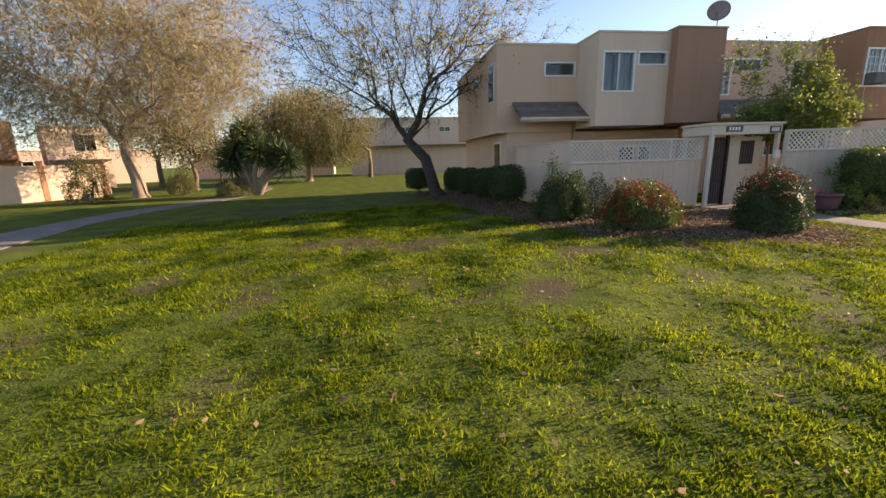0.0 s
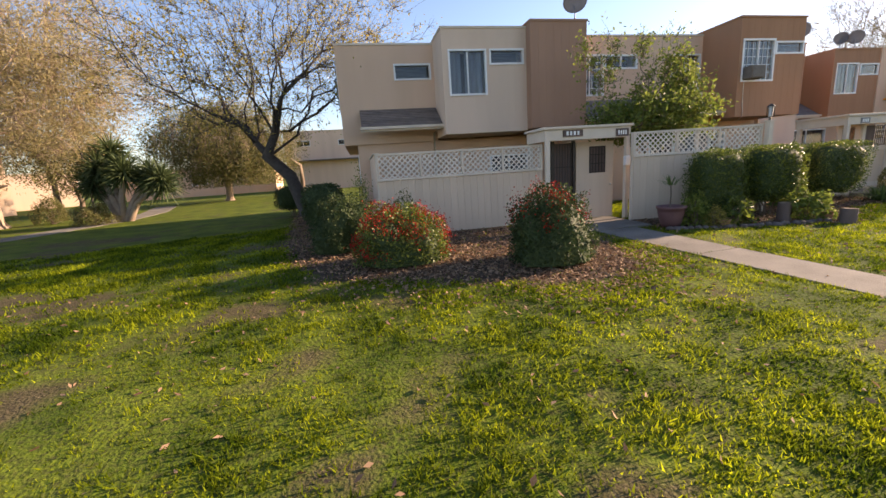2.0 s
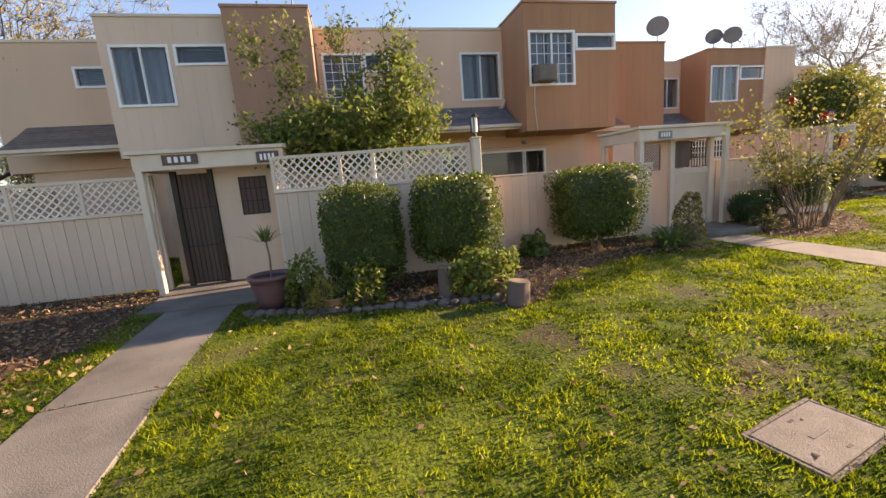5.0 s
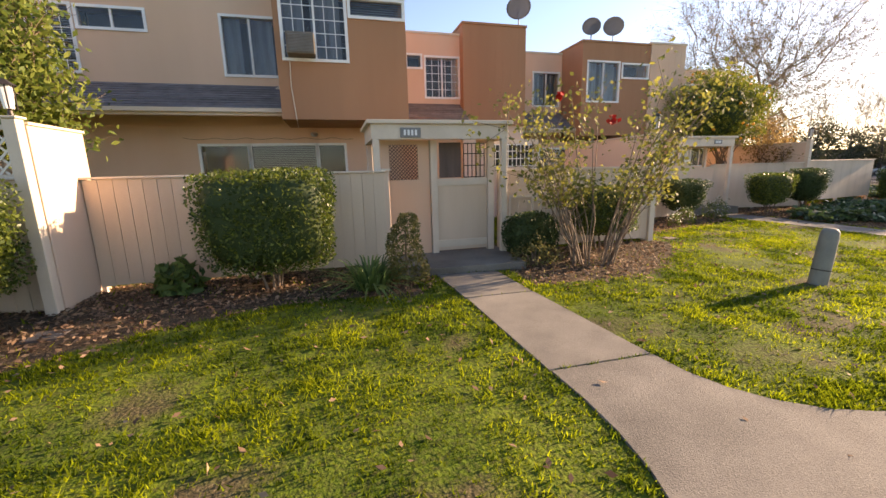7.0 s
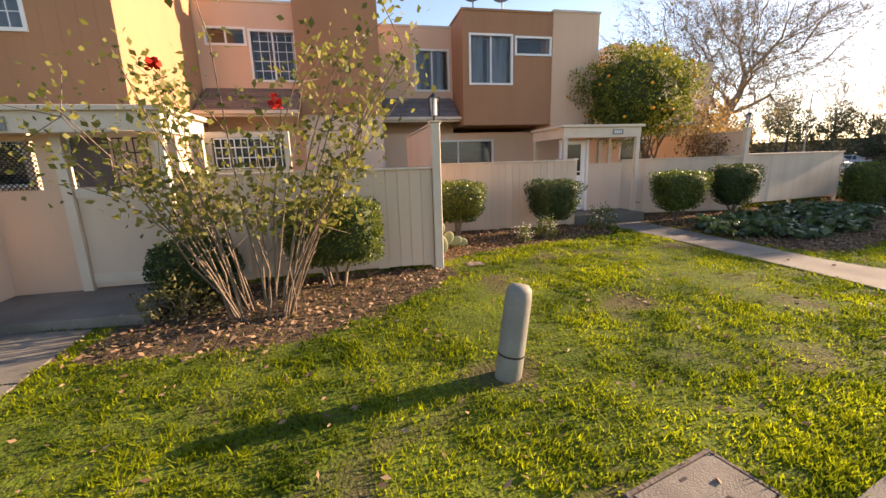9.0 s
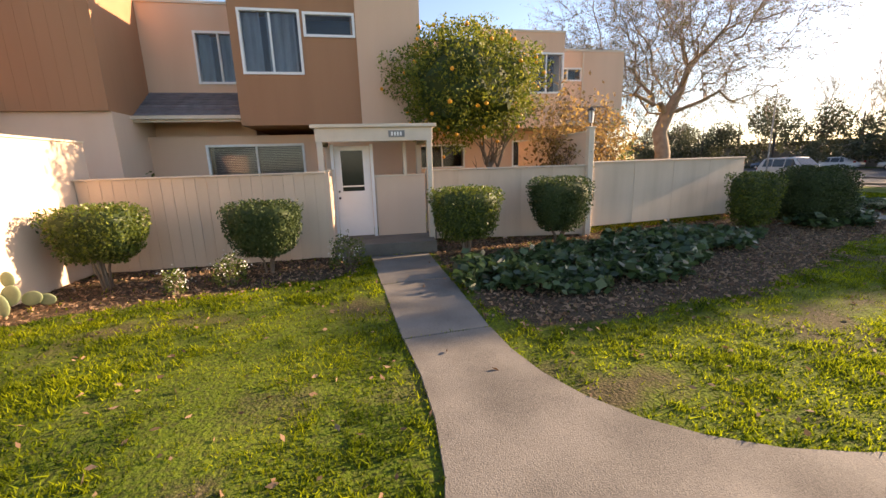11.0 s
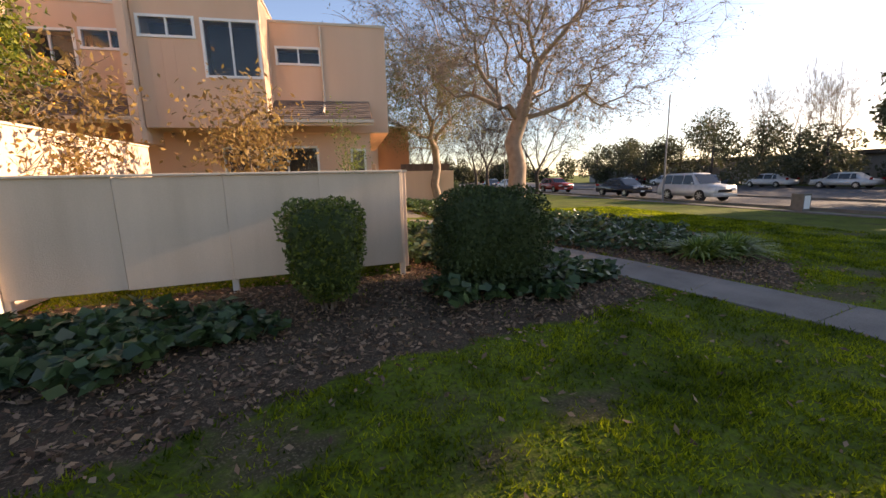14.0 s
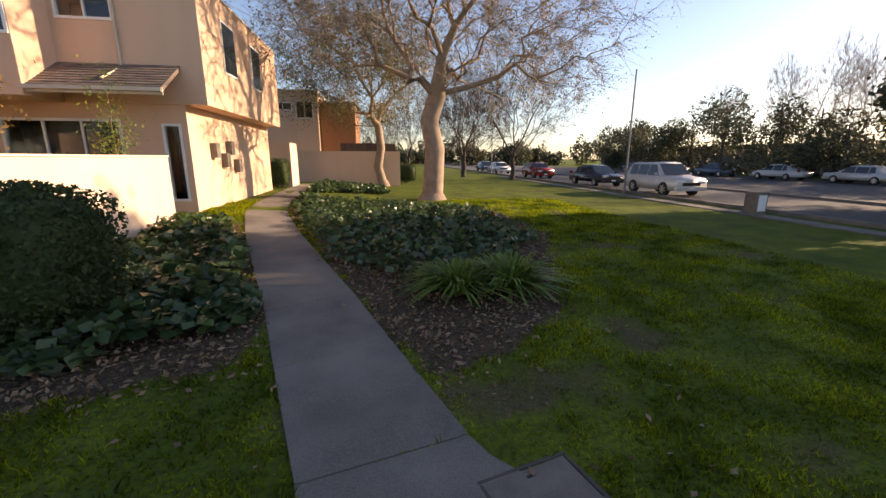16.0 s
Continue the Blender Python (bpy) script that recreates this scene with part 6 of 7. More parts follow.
for k, (tx_, ty_, hh_, ww_) in enumerate(((62.0, 47.0, 1.15, 6.0), (58.5, 52.0, 0.95, 4.6), (60.5, 62.0, 1.15, 5.6), (54.0, 68.0, 1.05, 5.4), (50.0, 78.0, 1.0, 5.4))):
    crown_tree("bare_tree", tx_, ty_, 240 + k, "bare winter street tree with fine upswept twigs", BARK, OLIVELEAF, 0.22, [(0, 0, -0.1), (0.05, 0, 0.9), (0.0, 0, 1.7 * hh_)],
               [(0.4, 0, 6.4 * hh_, ww_, ww_ * 0.9, 4.0 * hh_)], 700, 0.6, 7000, 1.0, 0.5, 1500, 0.09, 0.4, 0.2)


# ---- street ----
def on_row(row, poly):
    return [row_point(row, *q) for q in poly]


def flat_mesh(name, row, x0, x1, y0, y1, z0, z1, material, label, category):
    bm = boxes((x0, x1, y0, y1, z0, z1))
    bm.transform(row)
    me = bpy.data.meshes.new(name)
    bm.to_mesh(me)
    bm.free()
    me.materials.append(material)
    return tagged(new(name, me), label, category, "", "structure")


flat_mesh("road", STREET, 61.3, 68.0, -80, 260, -0.3, 0.012, ASPHALT, "worn grey asphalt street with parked cars", "road")
flat_mesh("kerb", STREET, 61.1, 61.298, -80, 260, -0.2, 0.13, CONCRETE, "grey concrete kerb along the lawn", "kerb")
flat_mesh("kerb", STREET, 68.002, 68.22, -80, 260, -0.2, 0.13, CONCRETE, "grey concrete kerb on the far side", "kerb")
flat_mesh("road", STREET, 69.6, 89.0, -80, 260, -0.3, 0.012, ASPHALT, "asphalt parking strip beyond the street", "road")
sw = tagged(new("pavement"), "narrow concrete street pavement beside the lawn", "pavement", "", "structure")
for k in range(34):
    y0 = -22 + k * 1.8
    slab("slab", on_row(STREET, [(59.75, y0), (60.45, y0), (60.45, y0 + 1.785), (59.75, y0 + 1.785)]), sw, 0.03)


def car(m, paint, label, length=4.35, width=1.86, height=1.72, suv=True):
    """A parked car, front towards -y."""
    c = thing("car", m, label, "car", "parked cars")
    L, W2 = length, width / 2
    belt, sill = height * 0.58, 0.30
    if suv:
        prof = [(0.0, 0.55), (0.02, 0.80), (0.10, 0.94), (0.95, 1.02), (1.05, 1.05), (L - 0.5, belt + 0.08), (L - 0.05, belt), (L, 0.75), (L - 0.02, 0.42)]
        cabin = [(1.02, belt), (1.72, height - 0.05), (2.2, height), (L - 0.75, height - 0.02), (L - 0.38, height - 0.10), (L - 0.06, belt)]
    else:
        prof = [(0.0, 0.50), (0.02, 0.66), (0.15, 0.78), (1.05, 0.90), (L - 0.9, belt + 0.02), (L - 0.08, belt - 0.02), (L, 0.7), (L - 0.02, 0.40)]
        cabin = [(1.0, belt), (1.85, height - 0.05), (2.4, height), (L - 1.6, height - 0.03), (L - 0.7, belt + 0.02)]

    def shell(outline, w, inset_top, zmin=None):
        bm = bmesh.new()
        zs = [z for _, z in outline]
        zt, zb = max(zs), min(zs)
        left, right = [], []
        for y, z in outline:
            k = inset_top * ((z - zb) / max(zt - zb, 1e-3))
            left.append(bm.verts.new((-w + k, y, z)))
            right.append(bm.verts.new((w - k, y, z)))
        n = len(outline)
        for i in range(n - 1):
            bm.faces.new((left[i], left[i + 1], right[i + 1], right[i]))
        if zmin is not None:
            bl = [bm.verts.new((-w * 0.97, outline[0][0] + 0.08, zmin)), bm.verts.new((-w * 0.97, outline[-1][0] - 0.08, zmin))]
            br = [bm.verts.new((w * 0.97, outline[0][0] + 0.08, zmin)), bm.verts.new((w * 0.97, outline[-1][0] - 0.08, zmin))]
            bm.faces.new((left[0], right[0], br[0], bl[0]))
            bm.faces.new((left[-1], bl[1], br[1], right[-1]))
            bm.faces.new([bl[0]] + [bl[1]] + left[::-1])
            bm.faces.new([br[1]] + [br[0]] + right)
            bm.faces.new((bl[0], br[0], br[1], bl[1]))
        else:
            bm.faces.new(left[::-1])
            bm.faces.new(right)
        bmesh.ops.recalc_face_normals(bm, faces=bm.faces)
        bmesh.ops.bevel(bm, geom=list(bm.edges), offset=0.045, segments=2, affect="EDGES", clamp_overlap=True)
        return bm

    part("body", shell(prof, W2, 0.05, sill), paint, c, smooth=True)
    part("roof", shell(cabin, W2 - 0.06, 0.16), paint, c, smooth=True)
    n = len(cabin)
    top, bot = height - 0.13, belt + 0.04
    for s in (-1, 1):
        xa, xb = s * (W2 - 0.045), s * (W2 - 0.045 - 0.13)
        ys = [1.28, 2.25, 3.15, L - (0.42 if suv else 0.95)]
        for a, b in zip(ys[:-1], ys[1:]):
            ta, tb = a + (0.42 if a == ys[0] else 0.04), b - (0.15 if b == ys[-1] else 0.04)
            glass = bmesh.new()
            q = [glass.verts.new(p) for p in ((xa, a + 0.04, bot), (xa, b - 0.04, bot), (xb, tb, top), (xb, ta, top))]
            glass.faces.new(q if s > 0 else q[::-1])
            part("side_window", glass, CARGLASS, c)
    gb = bmesh.new()
    y0, z0, y1, z1 = cabin[0][0], cabin[0][1], cabin[1][0], cabin[1][1]
    q = [gb.verts.new(p) for p in ((-W2 + 0.16, y0 + 0.03, z0 + 0.06), (W2 - 0.16, y0 + 0.03, z0 + 0.06), (W2 - 0.27, y1 - 0.05, z1 - 0.05), (-W2 + 0.27, y1 - 0.05, z1 - 0.05))]
    gb.faces.new(q)
    bmesh.ops.translate(gb, verts=gb.verts, vec=(0, -0.035, 0.02))
    part("windscreen", gb, CARGLASS, c)
    for s in (-1, 1):
        for yy_ in (0.88, L - 0.95):
            w = bmesh.new()
            r = 0.36 if suv else 0.32
            bmesh.ops.create_cone(w, cap_ends=True, segments=24, radius1=r, radius2=r, depth=0.22, matrix=Matrix.Translation((s * (W2 - 0.10), yy_, r)) @ Matrix.Rotation(radians(90), 4, "Y"))
            wh = part("wheel", bevelled(w, 0.02), TYRE, c)
            w = bmesh.new()
            for k in range(7):
                a = 2 * math.pi * k / 7
                vv = bx(w, -0.03, 0.03, 0.04, r * 0.62, -0.012, 0.012)
                bmesh.ops.transform(w, matrix=Matrix.Translation((s * (W2 + 0.012), yy_, r)) @ Matrix.Rotation(radians(90), 4, "Y") @ Matrix.Rotation(a, 4, "Z"), verts=vv)
            bmesh.ops.create_cone(w, cap_ends=True, segments=16, radius1=0.07, radius2=0.06, depth=0.03, matrix=Matrix.Translation((s * (W2 + 0.012), yy_, r)) @ Matrix.Rotation(radians(90), 4, "Y"))
            part("rim", w, CHROME, wh)
        part("headlight", bevelled(boxes((s * W2 * 0.62 - 0.2, s * W2 * 0.62 + 0.2, -0.015, 0.12, 0.66, 0.80)), 0.02), LAMPCLEAR, c)
        part("tail_lamp", bevelled(boxes((s * W2 * 0.8 - 0.12, s * W2 * 0.8 + 0.12, L - 0.10, L + 0.012, 0.78, 0.98)), 0.02), LAMPRED, c)
        part("door_mirror", bevelled(boxes((s * (W2 + 0.09) - 0.09, s * (W2 + 0.09) + 0.09, 1.32, 1.42, belt + 0.02, belt + 0.17)), 0.03), paint, c)
    part("grille", bevelled(boxes((-0.5, 0.5, -0.018, 0.05, 0.56, 0.72)), 0.01), IRON, c)
    part("bumper", bevelled(boxes((-W2 + 0.05, W2 - 0.05, -0.05, 0.1, 0.30, 0.5)), 0.03), paint, c)
    part("plate", boxes((-0.16, 0.16, -0.062, -0.05, 0.4, 0.49)), WHITE, c)
    return c


SILVER = plain("silver_paint", (0.62, 0.60, 0.57), 0.35, 0.25)
BLACKP = plain("black_paint", (0.02, 0.022, 0.026), 0.15)
REDP = plain("red_paint", (0.30, 0.03, 0.02), 0.25)
WHITEP = plain("white_paint", (0.72, 0.72, 0.72), 0.25)
BLUEP = plain("blue_grey_paint", (0.10, 0.13, 0.18), 0.25, 0.3)
near_lane = 62.75
car(STREET @ Matrix.Translation((near_lane, 15.9, 0.012)), SILVER, "silver sport utility car parked at the kerb")
car(STREET @ Matrix.Translation((near_lane, 22.8, 0.012)), BLACKP, "black saloon car parked at the kerb", 4.7, 1.8, 1.45, False)
car(STREET @ Matrix.Translation((near_lane, 34.0, 0.012)), REDP, "red hatchback car parked at the kerb", 4.2, 1.8, 1.5)
car(STREET @ Matrix.Translation((near_lane, 47.0, 0.012)), WHITEP, "white saloon car parked far along the kerb", 4.6, 1.8, 1.42, False)
car(STREET @ Matrix.Translation((near_lane, 54.0, 0.012)), BLUEP, "dark blue car parked far along the kerb", 4.6, 1.8, 1.45, False)
for k, (yy_, pt, lb) in enumerate(((3.0, WHITEP, "pale saloon car parked across the street"), (8.8, SILVER, "silver saloon car parked across the street"), (14.6, WHITEP, "white car parked across the street"),
                                   (21.0, BLUEP, "grey-blue car parked across the street"), (27.0, SILVER, "silver car parked across the street"), (33.5, BLACKP, "dark car parked across the street"))):
    car(STREET @ Matrix.Translation((84.5, yy_ * 1.15 + 16.0, 0.012)) @ turn(180), pt, lb, 4.6, 1.8, 1.45, False)

bin_ = thing("utility_cabinet", STREET @ Matrix.Translation((60.4, 10.1, 0)), "grey street utility cabinet with a pale panel", "cabinet")
part("body", bevelled(boxes((-0.22, 0.22, -0.26, 0.26, 0, 0.78)), 0.02), COVER, bin_)
part("panel", boxes((-0.17, 0.15, -0.268, -0.26, 0.12, 0.68)), WHITE, bin_)
for k, yy_ in enumerate((18.5, 46.0)):
    pl = thing("street_pole", STREET @ Matrix.Translation((60.8, yy_, 0)), "thin grey metal street pole", "pole", "street poles")
    pb_ = bmesh.new()
    cyl(pb_, 0, 0, -0.2, 6.5, 0.06, 0.04, 10)
    part("pole", pb_, DISH, pl)

# far trees across the street
for k in range(17):
    rng = np.random.default_rng(300 + k)
    q = k / 16
    tx_, ty_ = row_point(STREET, 85 + 8 * rng.random(), -4 + 78 * q + 3 * rng.random())
    hgt_ = rng.uniform(4.6, 9.0)
    t = thing("far_tree", at(tx_, ty_), "dark evergreen tree across the street", "tree", "far trees")
    v, f = tube_mesh([[((0, 0, -0.2), 0.22), ((0.1, 0, hgt_ * 0.5), 0.14), ((0, 0.1, hgt_ * 0.9), 0.05)]])
    raw("trunk", v, f, BARK, t)
    n = 3400
    cen = rng.normal(size=(9, 3)) * np.array([2.2, 2.2, hgt_ * 0.2]) + np.array([0, 0, hgt_ * 0.52])
    p = cen[rng.integers(9, size=n)]
    u = rng.normal(size=(n, 3))
    u /= np.linalg.norm(u, axis=1, keepdims=True)
    p = p + u * rng.uniform(0.6, 1.0, (n, 1)) * np.array([1.8, 1.8, hgt_ * 0.2])
    p[:, 2] = np.clip(p[:, 2], 0.25, None)
    v, f = leaf_cards(p, 0.32, rng, 0.6)
    raw("crown", v, f, PINELEAF, t)
for k, (a, b, s_) in enumerate(((91, 29.5, 1.05), (93, 33.5, 1.2), (90.5, 36.5, 1.1), (94, 26.0, 1.1), (92, 46.0, 0.95), (91, 19.0, 1.0))):
    tx_, ty_ = row_point(STREET, a, b)
    crown_tree("bare_tree", tx_, ty_, 330 + k, "tall bare winter tree across the street", PALEBARK, OLIVELEAF, 0.17, [(0, 0, -0.1), (0.05, 0, 1.2), (0, 0, 2.4 * s_)],
               [(0, 0, 7.0 * s_, 2.3, 2.3, 4.4 * s_)], 320, 0.6, 2600, 1.1, 0.7, 500, 0.12, 0.4, 0.2)
# unseen trees added across the street, towards the sun, to shade lawn and beds
for k, (tx_, ty_, top) in enumerate(((71.7, 18.3, 12.4), (71.8, 23.3, 8.8))):
    crown_tree("shade_tree", tx_, ty_, 350 + k, "unseen evergreen tree added across the street to shade the lawn", BARK, PINELEAF, 0.26, [(0, 0, -0.1), (0.05, 0, 0.9), (0, 0, 1.6)],
               [(0, 0, top * 0.56, 2.5, 2.6, top * 0.42)], 400, 0.35, 1500, 0.4, 0.1, 34000, 0.3, 0.6, 0.25)
# woods where the street runs out of sight
wood = tagged(new("far_woods"), "dark line of trees where the street ends", "woods", "", "stuff")
rngw = np.random.default_rng(400)
cw = []
for k in range(46):
    q = k / 45
    wx, wy = row_point(STREET, -10 + 112 * q, 128 + 30 * rngw.random() - 30 * q)
    hw = rngw.uniform(3.5, 7.5)
    u_ = rngw.normal(size=(900, 3))
    u_ /= np.linalg.norm(u_, axis=1, keepdims=True)
    cw.append(np.array([wx, wy, hw * 0.5]) + u_ * rngw.uniform(0.5, 1, (900, 1)) * np.array([3.4, 3.4, hw * 0.55]) * (1 + 0.3 * np.sin(u_[:, :1] * 5 + k)))
cw = np.concatenate(cw)
cw[:, 2] = np.clip(cw[:, 2], 0.1, None)
v, f = leaf_cards(cw, 0.7, rngw, 0.6)
raw("crown", v, f, PINELEAF, wood)
far_house = thing("far_building", STREET @ Matrix.Translation((100, 20, 0)), "long low dark building across the street", "building")
part("wall", boxes((-5, 5, -60, 60, 0, 3.2)), BLIND, far_house)
part("roof", bevelled(boxes((-5.6, 5.6, -60.6, 60.6, 3.2, 3.7)), 0.1), ASPHALT, far_house)


# ---- houses round the lawn ----
def plain_house(m, w, d, h, material, label, wins, low=None):
    h_ = thing("far_townhouse", m, label, "townhouse", "far townhouses")
    part("wall", wall_bm(-w / 2, w / 2, 0, 0.2, 0, h, [(a, b, c, e) for a, b, c, e in wins]), material, h_)
    part("side_wall", boxes((-w / 2, -w / 2 + 0.2, 0.2, d, 0, h)), material, h_)
    part("side_wall", boxes((w / 2 - 0.2, w / 2, 0.2, d, 0, h)), material, h_)
    part("rear_wall", boxes((-w / 2 + 0.2, w / 2 - 0.2, d - 0.2, d, 0, h)), material, h_)
    part("roof", bevelled(boxes((-w / 2 - 0.06, w / 2 + 0.06, -0.06, d, h, h + 0.14)), 0.02), TRIM, h_)
    for a, b, c, e in wins:
        window(h_, a, b, 0.0, c, e, 2, "none")
    if low:
        part("hood_roof", boxes((low[0], low[1], -1.0, 0, low[2], low[2] + 0.16)), OLDSHINGLE, h_)
    return h_


plain_house(at(-35.0, 41.0) @ turn(38), 6.4, 8, 6.3, BROWN, "terracotta townhouse beyond the garden fence", [(-0.8, 2.2, 4.0, 5.6)], (-3.1, 3.1, 3.0))
plain_house(at(-29.4, 46.0) @ turn(38), 4.8, 8, 6.1, CREAM, "white-walled townhouse beyond the garden fence", [(-0.3, 1.4, 3.8, 5.4)], (-2.3, 2.3, 2.8))
plain_house(at(-41.0, 36.0) @ turn(38), 5.0, 8, 5.4, PEACH, "peach townhouse at the lawn's edge", [(-0.8, 1.1, 3.0, 4.5)])
plain_house(at(5.4, 58.0) @ turn(4), 18, 9, 7.6, CREAM, "pale two-storey townhouse behind the lawn", [(-7.4, -5.8, 5.8, 6.4), (-2.1, -0.5, 5.8, 6.4), (3.6, 5.2, 5.8, 6.4)], (-8.7, 8.4, 3.8))
plain_house(at(-17.0, 66.0) @ turn(4), 20, 9, 4.0, PEACH, "low pale building at the end of the lawn", [(-7.0, -5.0, 1.6, 3.1), (-1.4, 0.6, 1.6, 3.1)])
plain_house(at(-38.0, 58.0) @ turn(30), 17, 9, 4.3, CREAM, "low house behind the far trees", [(-5.6, -3.6, 1.6, 3.1), (0.0, 2.0, 1.6, 3.1)])
plain_house(at(44.4, 40.0), 3.5, 7, 5.7, CREAM, "cream townhouse beyond the end house", [(-1.0, 0.1, 4.6, 5.0), (0.4, 1.4, 4.1, 5.1)])
plain_house(at(47.35, 40.6), 2.3, 7, 5.2, BROWN, "sunlit terracotta bay of a far townhouse", [])
gw = thing("garden_wall", at(44.2, 38.6), "long cream garden wall beyond the ivy", "wall", "garden walls")
part("panel", boxes((0.0, 7.2, 0, 0.15, -0.4, 1.95)), CREAM, gw)
part("trellis", boxes((3.4, 6.9, 0.02, 0.1, 1.96, 2.45)), GATEWOOD, gw)
gw = thing("garden_wall", at(44.2, 34.2), "short cream screen wall at the end of the house", "wall", "garden walls")
part("panel", boxes((0.0, 1.1, 0, 0.12, -0.4, 2.3)), CREAM, gw)
part("return", boxes((1.1, 1.2, 0, 1.8, -0.4, 2.3)), CREAM, gw)

# garden fence across the lawn path
lf = thing("garden_wall", at(-22.8, 28.6) @ turn(52), "low cream garden wall with brown piers", "wall", "garden walls")
part("panel", boxes((-9, 5.4, 0, 0.14, -0.1, 2.3)), CREAM, lf)
for k in range(5):
    part("pier", bevelled(boxes((-8.2 + k * 3.3, -7.9 + k * 3.3, -0.03, 0.17, -0.1, 2.6)), 0.01), BROWN, lf)
bag = thing("blue_bin", at(-18.4, 28.6), "small blue plastic bin by the wall", "bin")
bbm = bmesh.new()
cyl(bbm, 0, 0, 0, 0.45, 0.18, 0.2, 14)
part("bin_body", bbm, plain("blue_plastic", (0.06, 0.12, 0.35), 0.5), bag)
pole = thing("lamp_pole", at(-10.8, 30.0), "thin dark path lamp pole", "pole")
pb_ = bmesh.new()
cyl(pb_, 0, 0, -0.1, 4.6, 0.06, 0.05, 10)
part("pole", pb_, IRON, pole)


# ---- small things on the lawn ----
def bollard(x, y, h, label):
    b = thing("bollard", at(x, y) @ Matrix.Rotation(radians(7), 4, "Y"), label, "bollard", "bollards")
    bm = bmesh.new()
    prof = [(0.125, -0.1), (0.125, h * 0.08), (0.12, h * 0.85), (0.112, h * 0.94), (0.085, h * 0.985), (0.03, h)]
    rings = [[bm.verts.new((a * math.cos(2 * math.pi * k / 20), a * math.sin(2 * math.pi * k / 20), z)) for k in range(20)] for a, z in prof]
    for i in range(len(rings) - 1):
        for k in range(20):
            bm.faces.new((rings[i][k], rings[i][(k + 1) % 20], rings[i + 1][(k + 1) % 20], rings[i + 1][k]))
    bm.faces.new(rings[-1])
    part("post", bm, BOLLARD, b, smooth=True)
    bm = bmesh.new()
    cyl(bm, 0, 0, h * 0.24, h * 0.26, 0.127, 0.127, 20)
    part("band", bm, IRON, b)


bollard(28.6, 8.85, 0.88, "grey-green rounded utility bollard on the lawn")


def cover(x, y, w, d, spin, label, seed):
    c = thing("utility_cover", at(x, y) @ turn(spin), label, "utility cover", "utility covers")
    q = at(x, y) @ turn(spin)
    PATH_POLYS.append([tuple((q @ Vector((a * w * 0.52, b * d * 0.52, 0)))[:2]) for a, b in ((-1, -1), (1, -1), (1, 1), (-1, 1))])
    part("collar", bevelled(boxes((-w / 2 - 0.03, w / 2 + 0.03, -d / 2 - 0.03, -d / 2, -0.1, 0.016), (-w / 2 - 0.03, w / 2 + 0.03, d / 2, d / 2 + 0.03, -0.1, 0.016),
                                  (-w / 2 - 0.03, -w / 2, -d / 2, d / 2, -0.1, 0.016), (w / 2, w / 2 + 0.03, -d / 2, d / 2, -0.1, 0.016)), 0.005), STONE, c)
    part("lid", bevelled(boxes((-w / 2 + 0.008, w / 2 - 0.008, -d / 2 + 0.008, d / 2 - 0.008, -0.05, 0.018)), 0.006), COVER, c)
    part("lettering", boxes((-0.1, 0.1, -0.02, 0.02, 0.018, 0.021)), CONCRETE, c)
    for s in (-1, 1):
        part("lift_hole", boxes((-0.03, 0.03, s * (d / 2 - 0.07) - 0.01, s * (d / 2 - 0.07) + 0.01, 0.018, 0.020)), IRON, c)


cover(19.6, 5.27, 0.55, 0.36, -20, "weathered concrete utility lid on the lawn", 1)
cover(17.95, 5.2, 0.82, 0.46, 13, "sunken concrete utility lid with a dark rim", 2)
cover(27.97, 7.0, 0.98, 0.46, 12, "large sandy utility lid in bare soil", 3)
cover(29.2, 7.28, 0.75, 0.40, 14, "sandy utility lid beside a larger one", 4)
cover(41.88, 10.71, 0.66, 0.40, 18, "sandy utility lid in the grass", 5)
cover(41.0, 10.42, 0.75, 0.46, 18, "larger sandy utility lid in the grass", 6)
cover(45.25, 11.91, 0.3, 0.2, 20, "small pale round valve lid on the lawn", 7)
cover(50.95, 13.45, 0.6, 0.4, 15, "grey utility lid at the path's corner", 8)
cover(17.86, 10.05, 0.3, 0.24, 0, "small pale valve lid in the soil", 9)
cover(29.41, 12.6, 0.28, 0.22, 0, "small pale valve lid by the garden wall", 10)


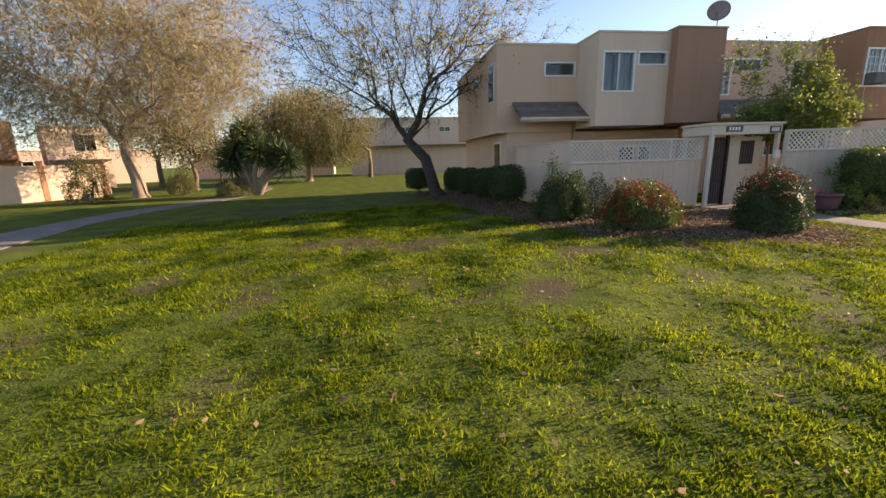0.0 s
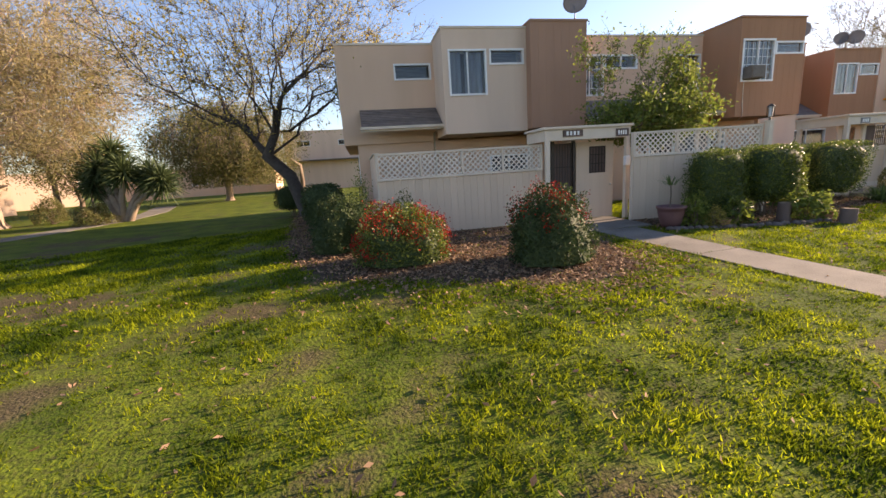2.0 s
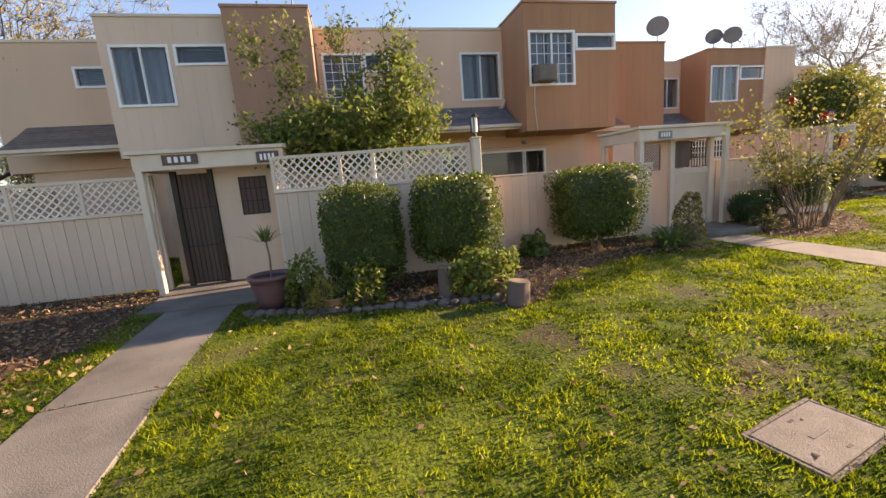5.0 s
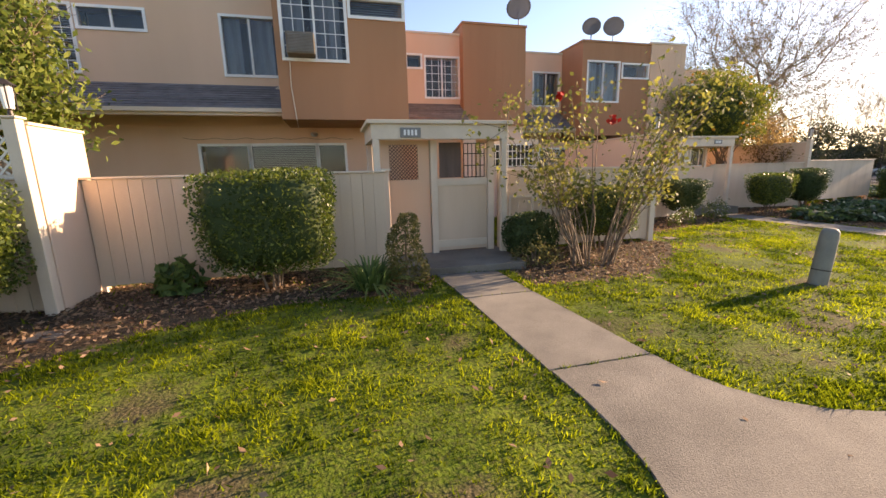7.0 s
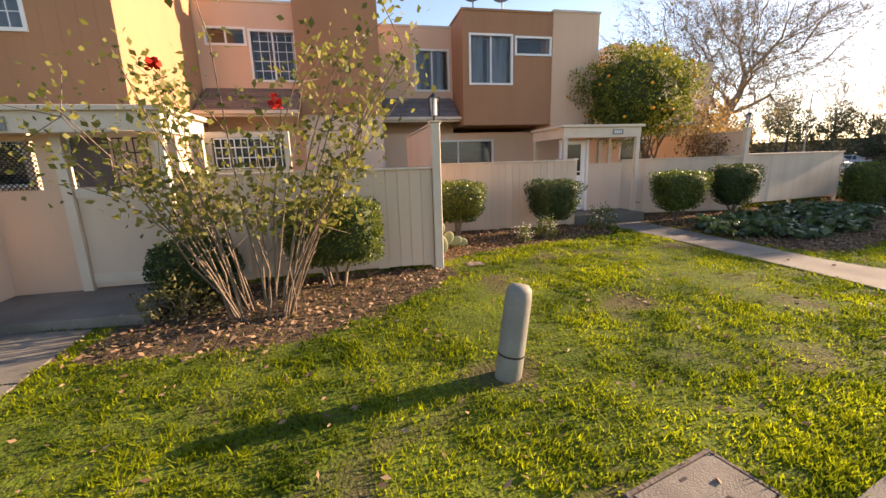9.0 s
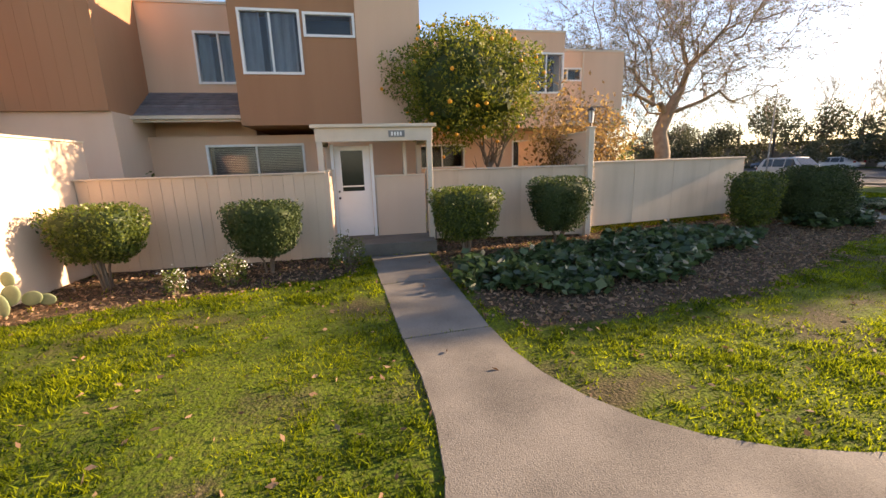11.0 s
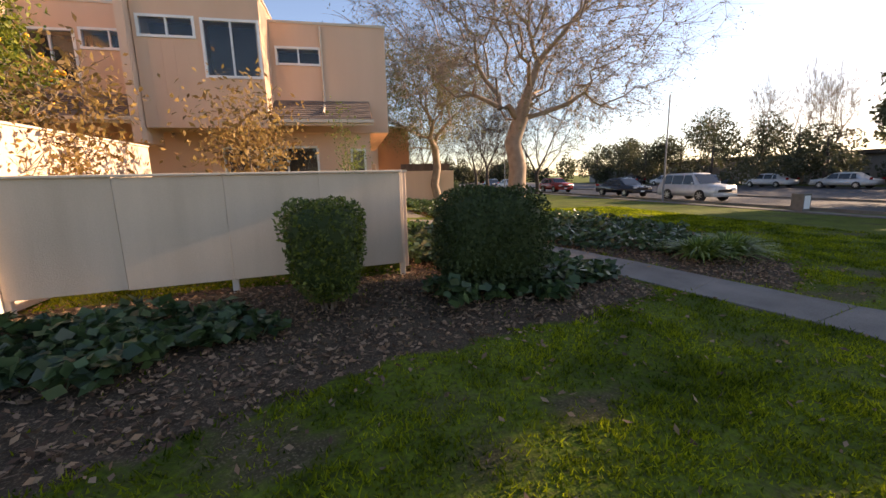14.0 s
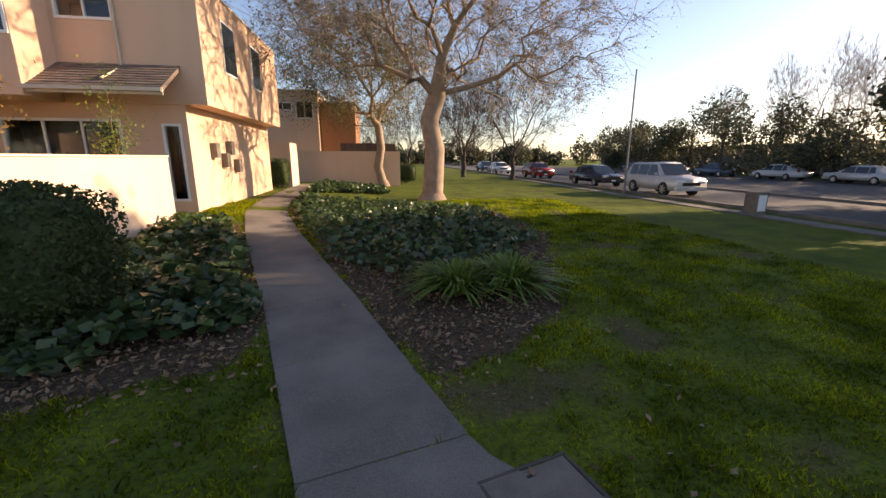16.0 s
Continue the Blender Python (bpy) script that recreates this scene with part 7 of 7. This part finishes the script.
# ---- grass ----
def grass():
    rng = np.random.default_rng(11)
    tufts, blades = 108000, 13
    tx = rng.uniform(-8, 58, tufts)
    td = 0.5 + 16 * rng.random(tufts) ** 1.9
    vig = np.repeat(rng.gamma(3.0, 0.33, tufts), blades)
    n = tufts * blades
    d = np.repeat(td, blades)
    wide = 0.038 * (1 + d * 0.10)
    x = np.repeat(tx, blades) + rng.normal(size=n) * wide
    y = walk_y(np.repeat(tx, blades)) + d + rng.normal(size=n) * wide
    gx, gy = np.arange(-9, 59.01, 0.2), np.arange(-3, 42.01, 0.2)
    mx, my = np.meshgrid(gx, gy)
    bare = soil(mx, my)
    hgt = np.array([noise.noise((a * 1.3, b * 1.3, 21.0)) + 0.6 * noise.noise((a * 4.1, b * 4.1, 5.0)) for a, b in zip(mx.ravel(), my.ravel())]).reshape(mx.shape)
    i = np.clip(((x + 9) / 0.2).round().astype(int), 0, len(gx) - 1)
    j = np.clip(((y + 3) / 0.2).round().astype(int), 0, len(gy) - 1)
    keep = rng.random(n) > np.clip(bare[j, i] * 1.9 - 0.22 - 0.4 * hgt[j, i], 0, 0.97)
    for poly in PATH_POLYS:
        keep &= ~in_poly(x, y, poly)
    x, y, d, hh, vig = x[keep], y[keep], d[keep], hgt[j, i][keep], vig[keep]
    n = len(x)
    z = lift(x, y) - 0.005
    size = (0.010 + 0.017 * np.clip(vig, 0.2, 2.2) + 0.016 * np.clip(hh + 0.4, 0, 1.4)) * rng.uniform(0.6, 1.3, n) * (1 + d * 0.05)
    a = rng.uniform(0, 6.283, n)
    w = 0.006 * rng.uniform(0.6, 1.6, n) * (1 + d * 0.09)
    lean = rng.normal(size=(n, 2)) * (size * 0.55)[:, None]
    dx, dy = np.cos(a) * w, np.sin(a) * w
    v = np.empty((n, 3, 3), np.float32)
    v[:, 0] = np.stack([x - dx, y - dy, z], 1)
    v[:, 1] = np.stack([x + dx, y + dy, z], 1)
    v[:, 2] = np.stack([x + lean[:, 0], y + lean[:, 1], z + size], 1)
    tagged(raw("grass", v.reshape(-1, 3), np.arange(3 * n).reshape(n, 3), GRASSBLADE), "short bright green grass and clover", "grass", "", "stuff")


grass()
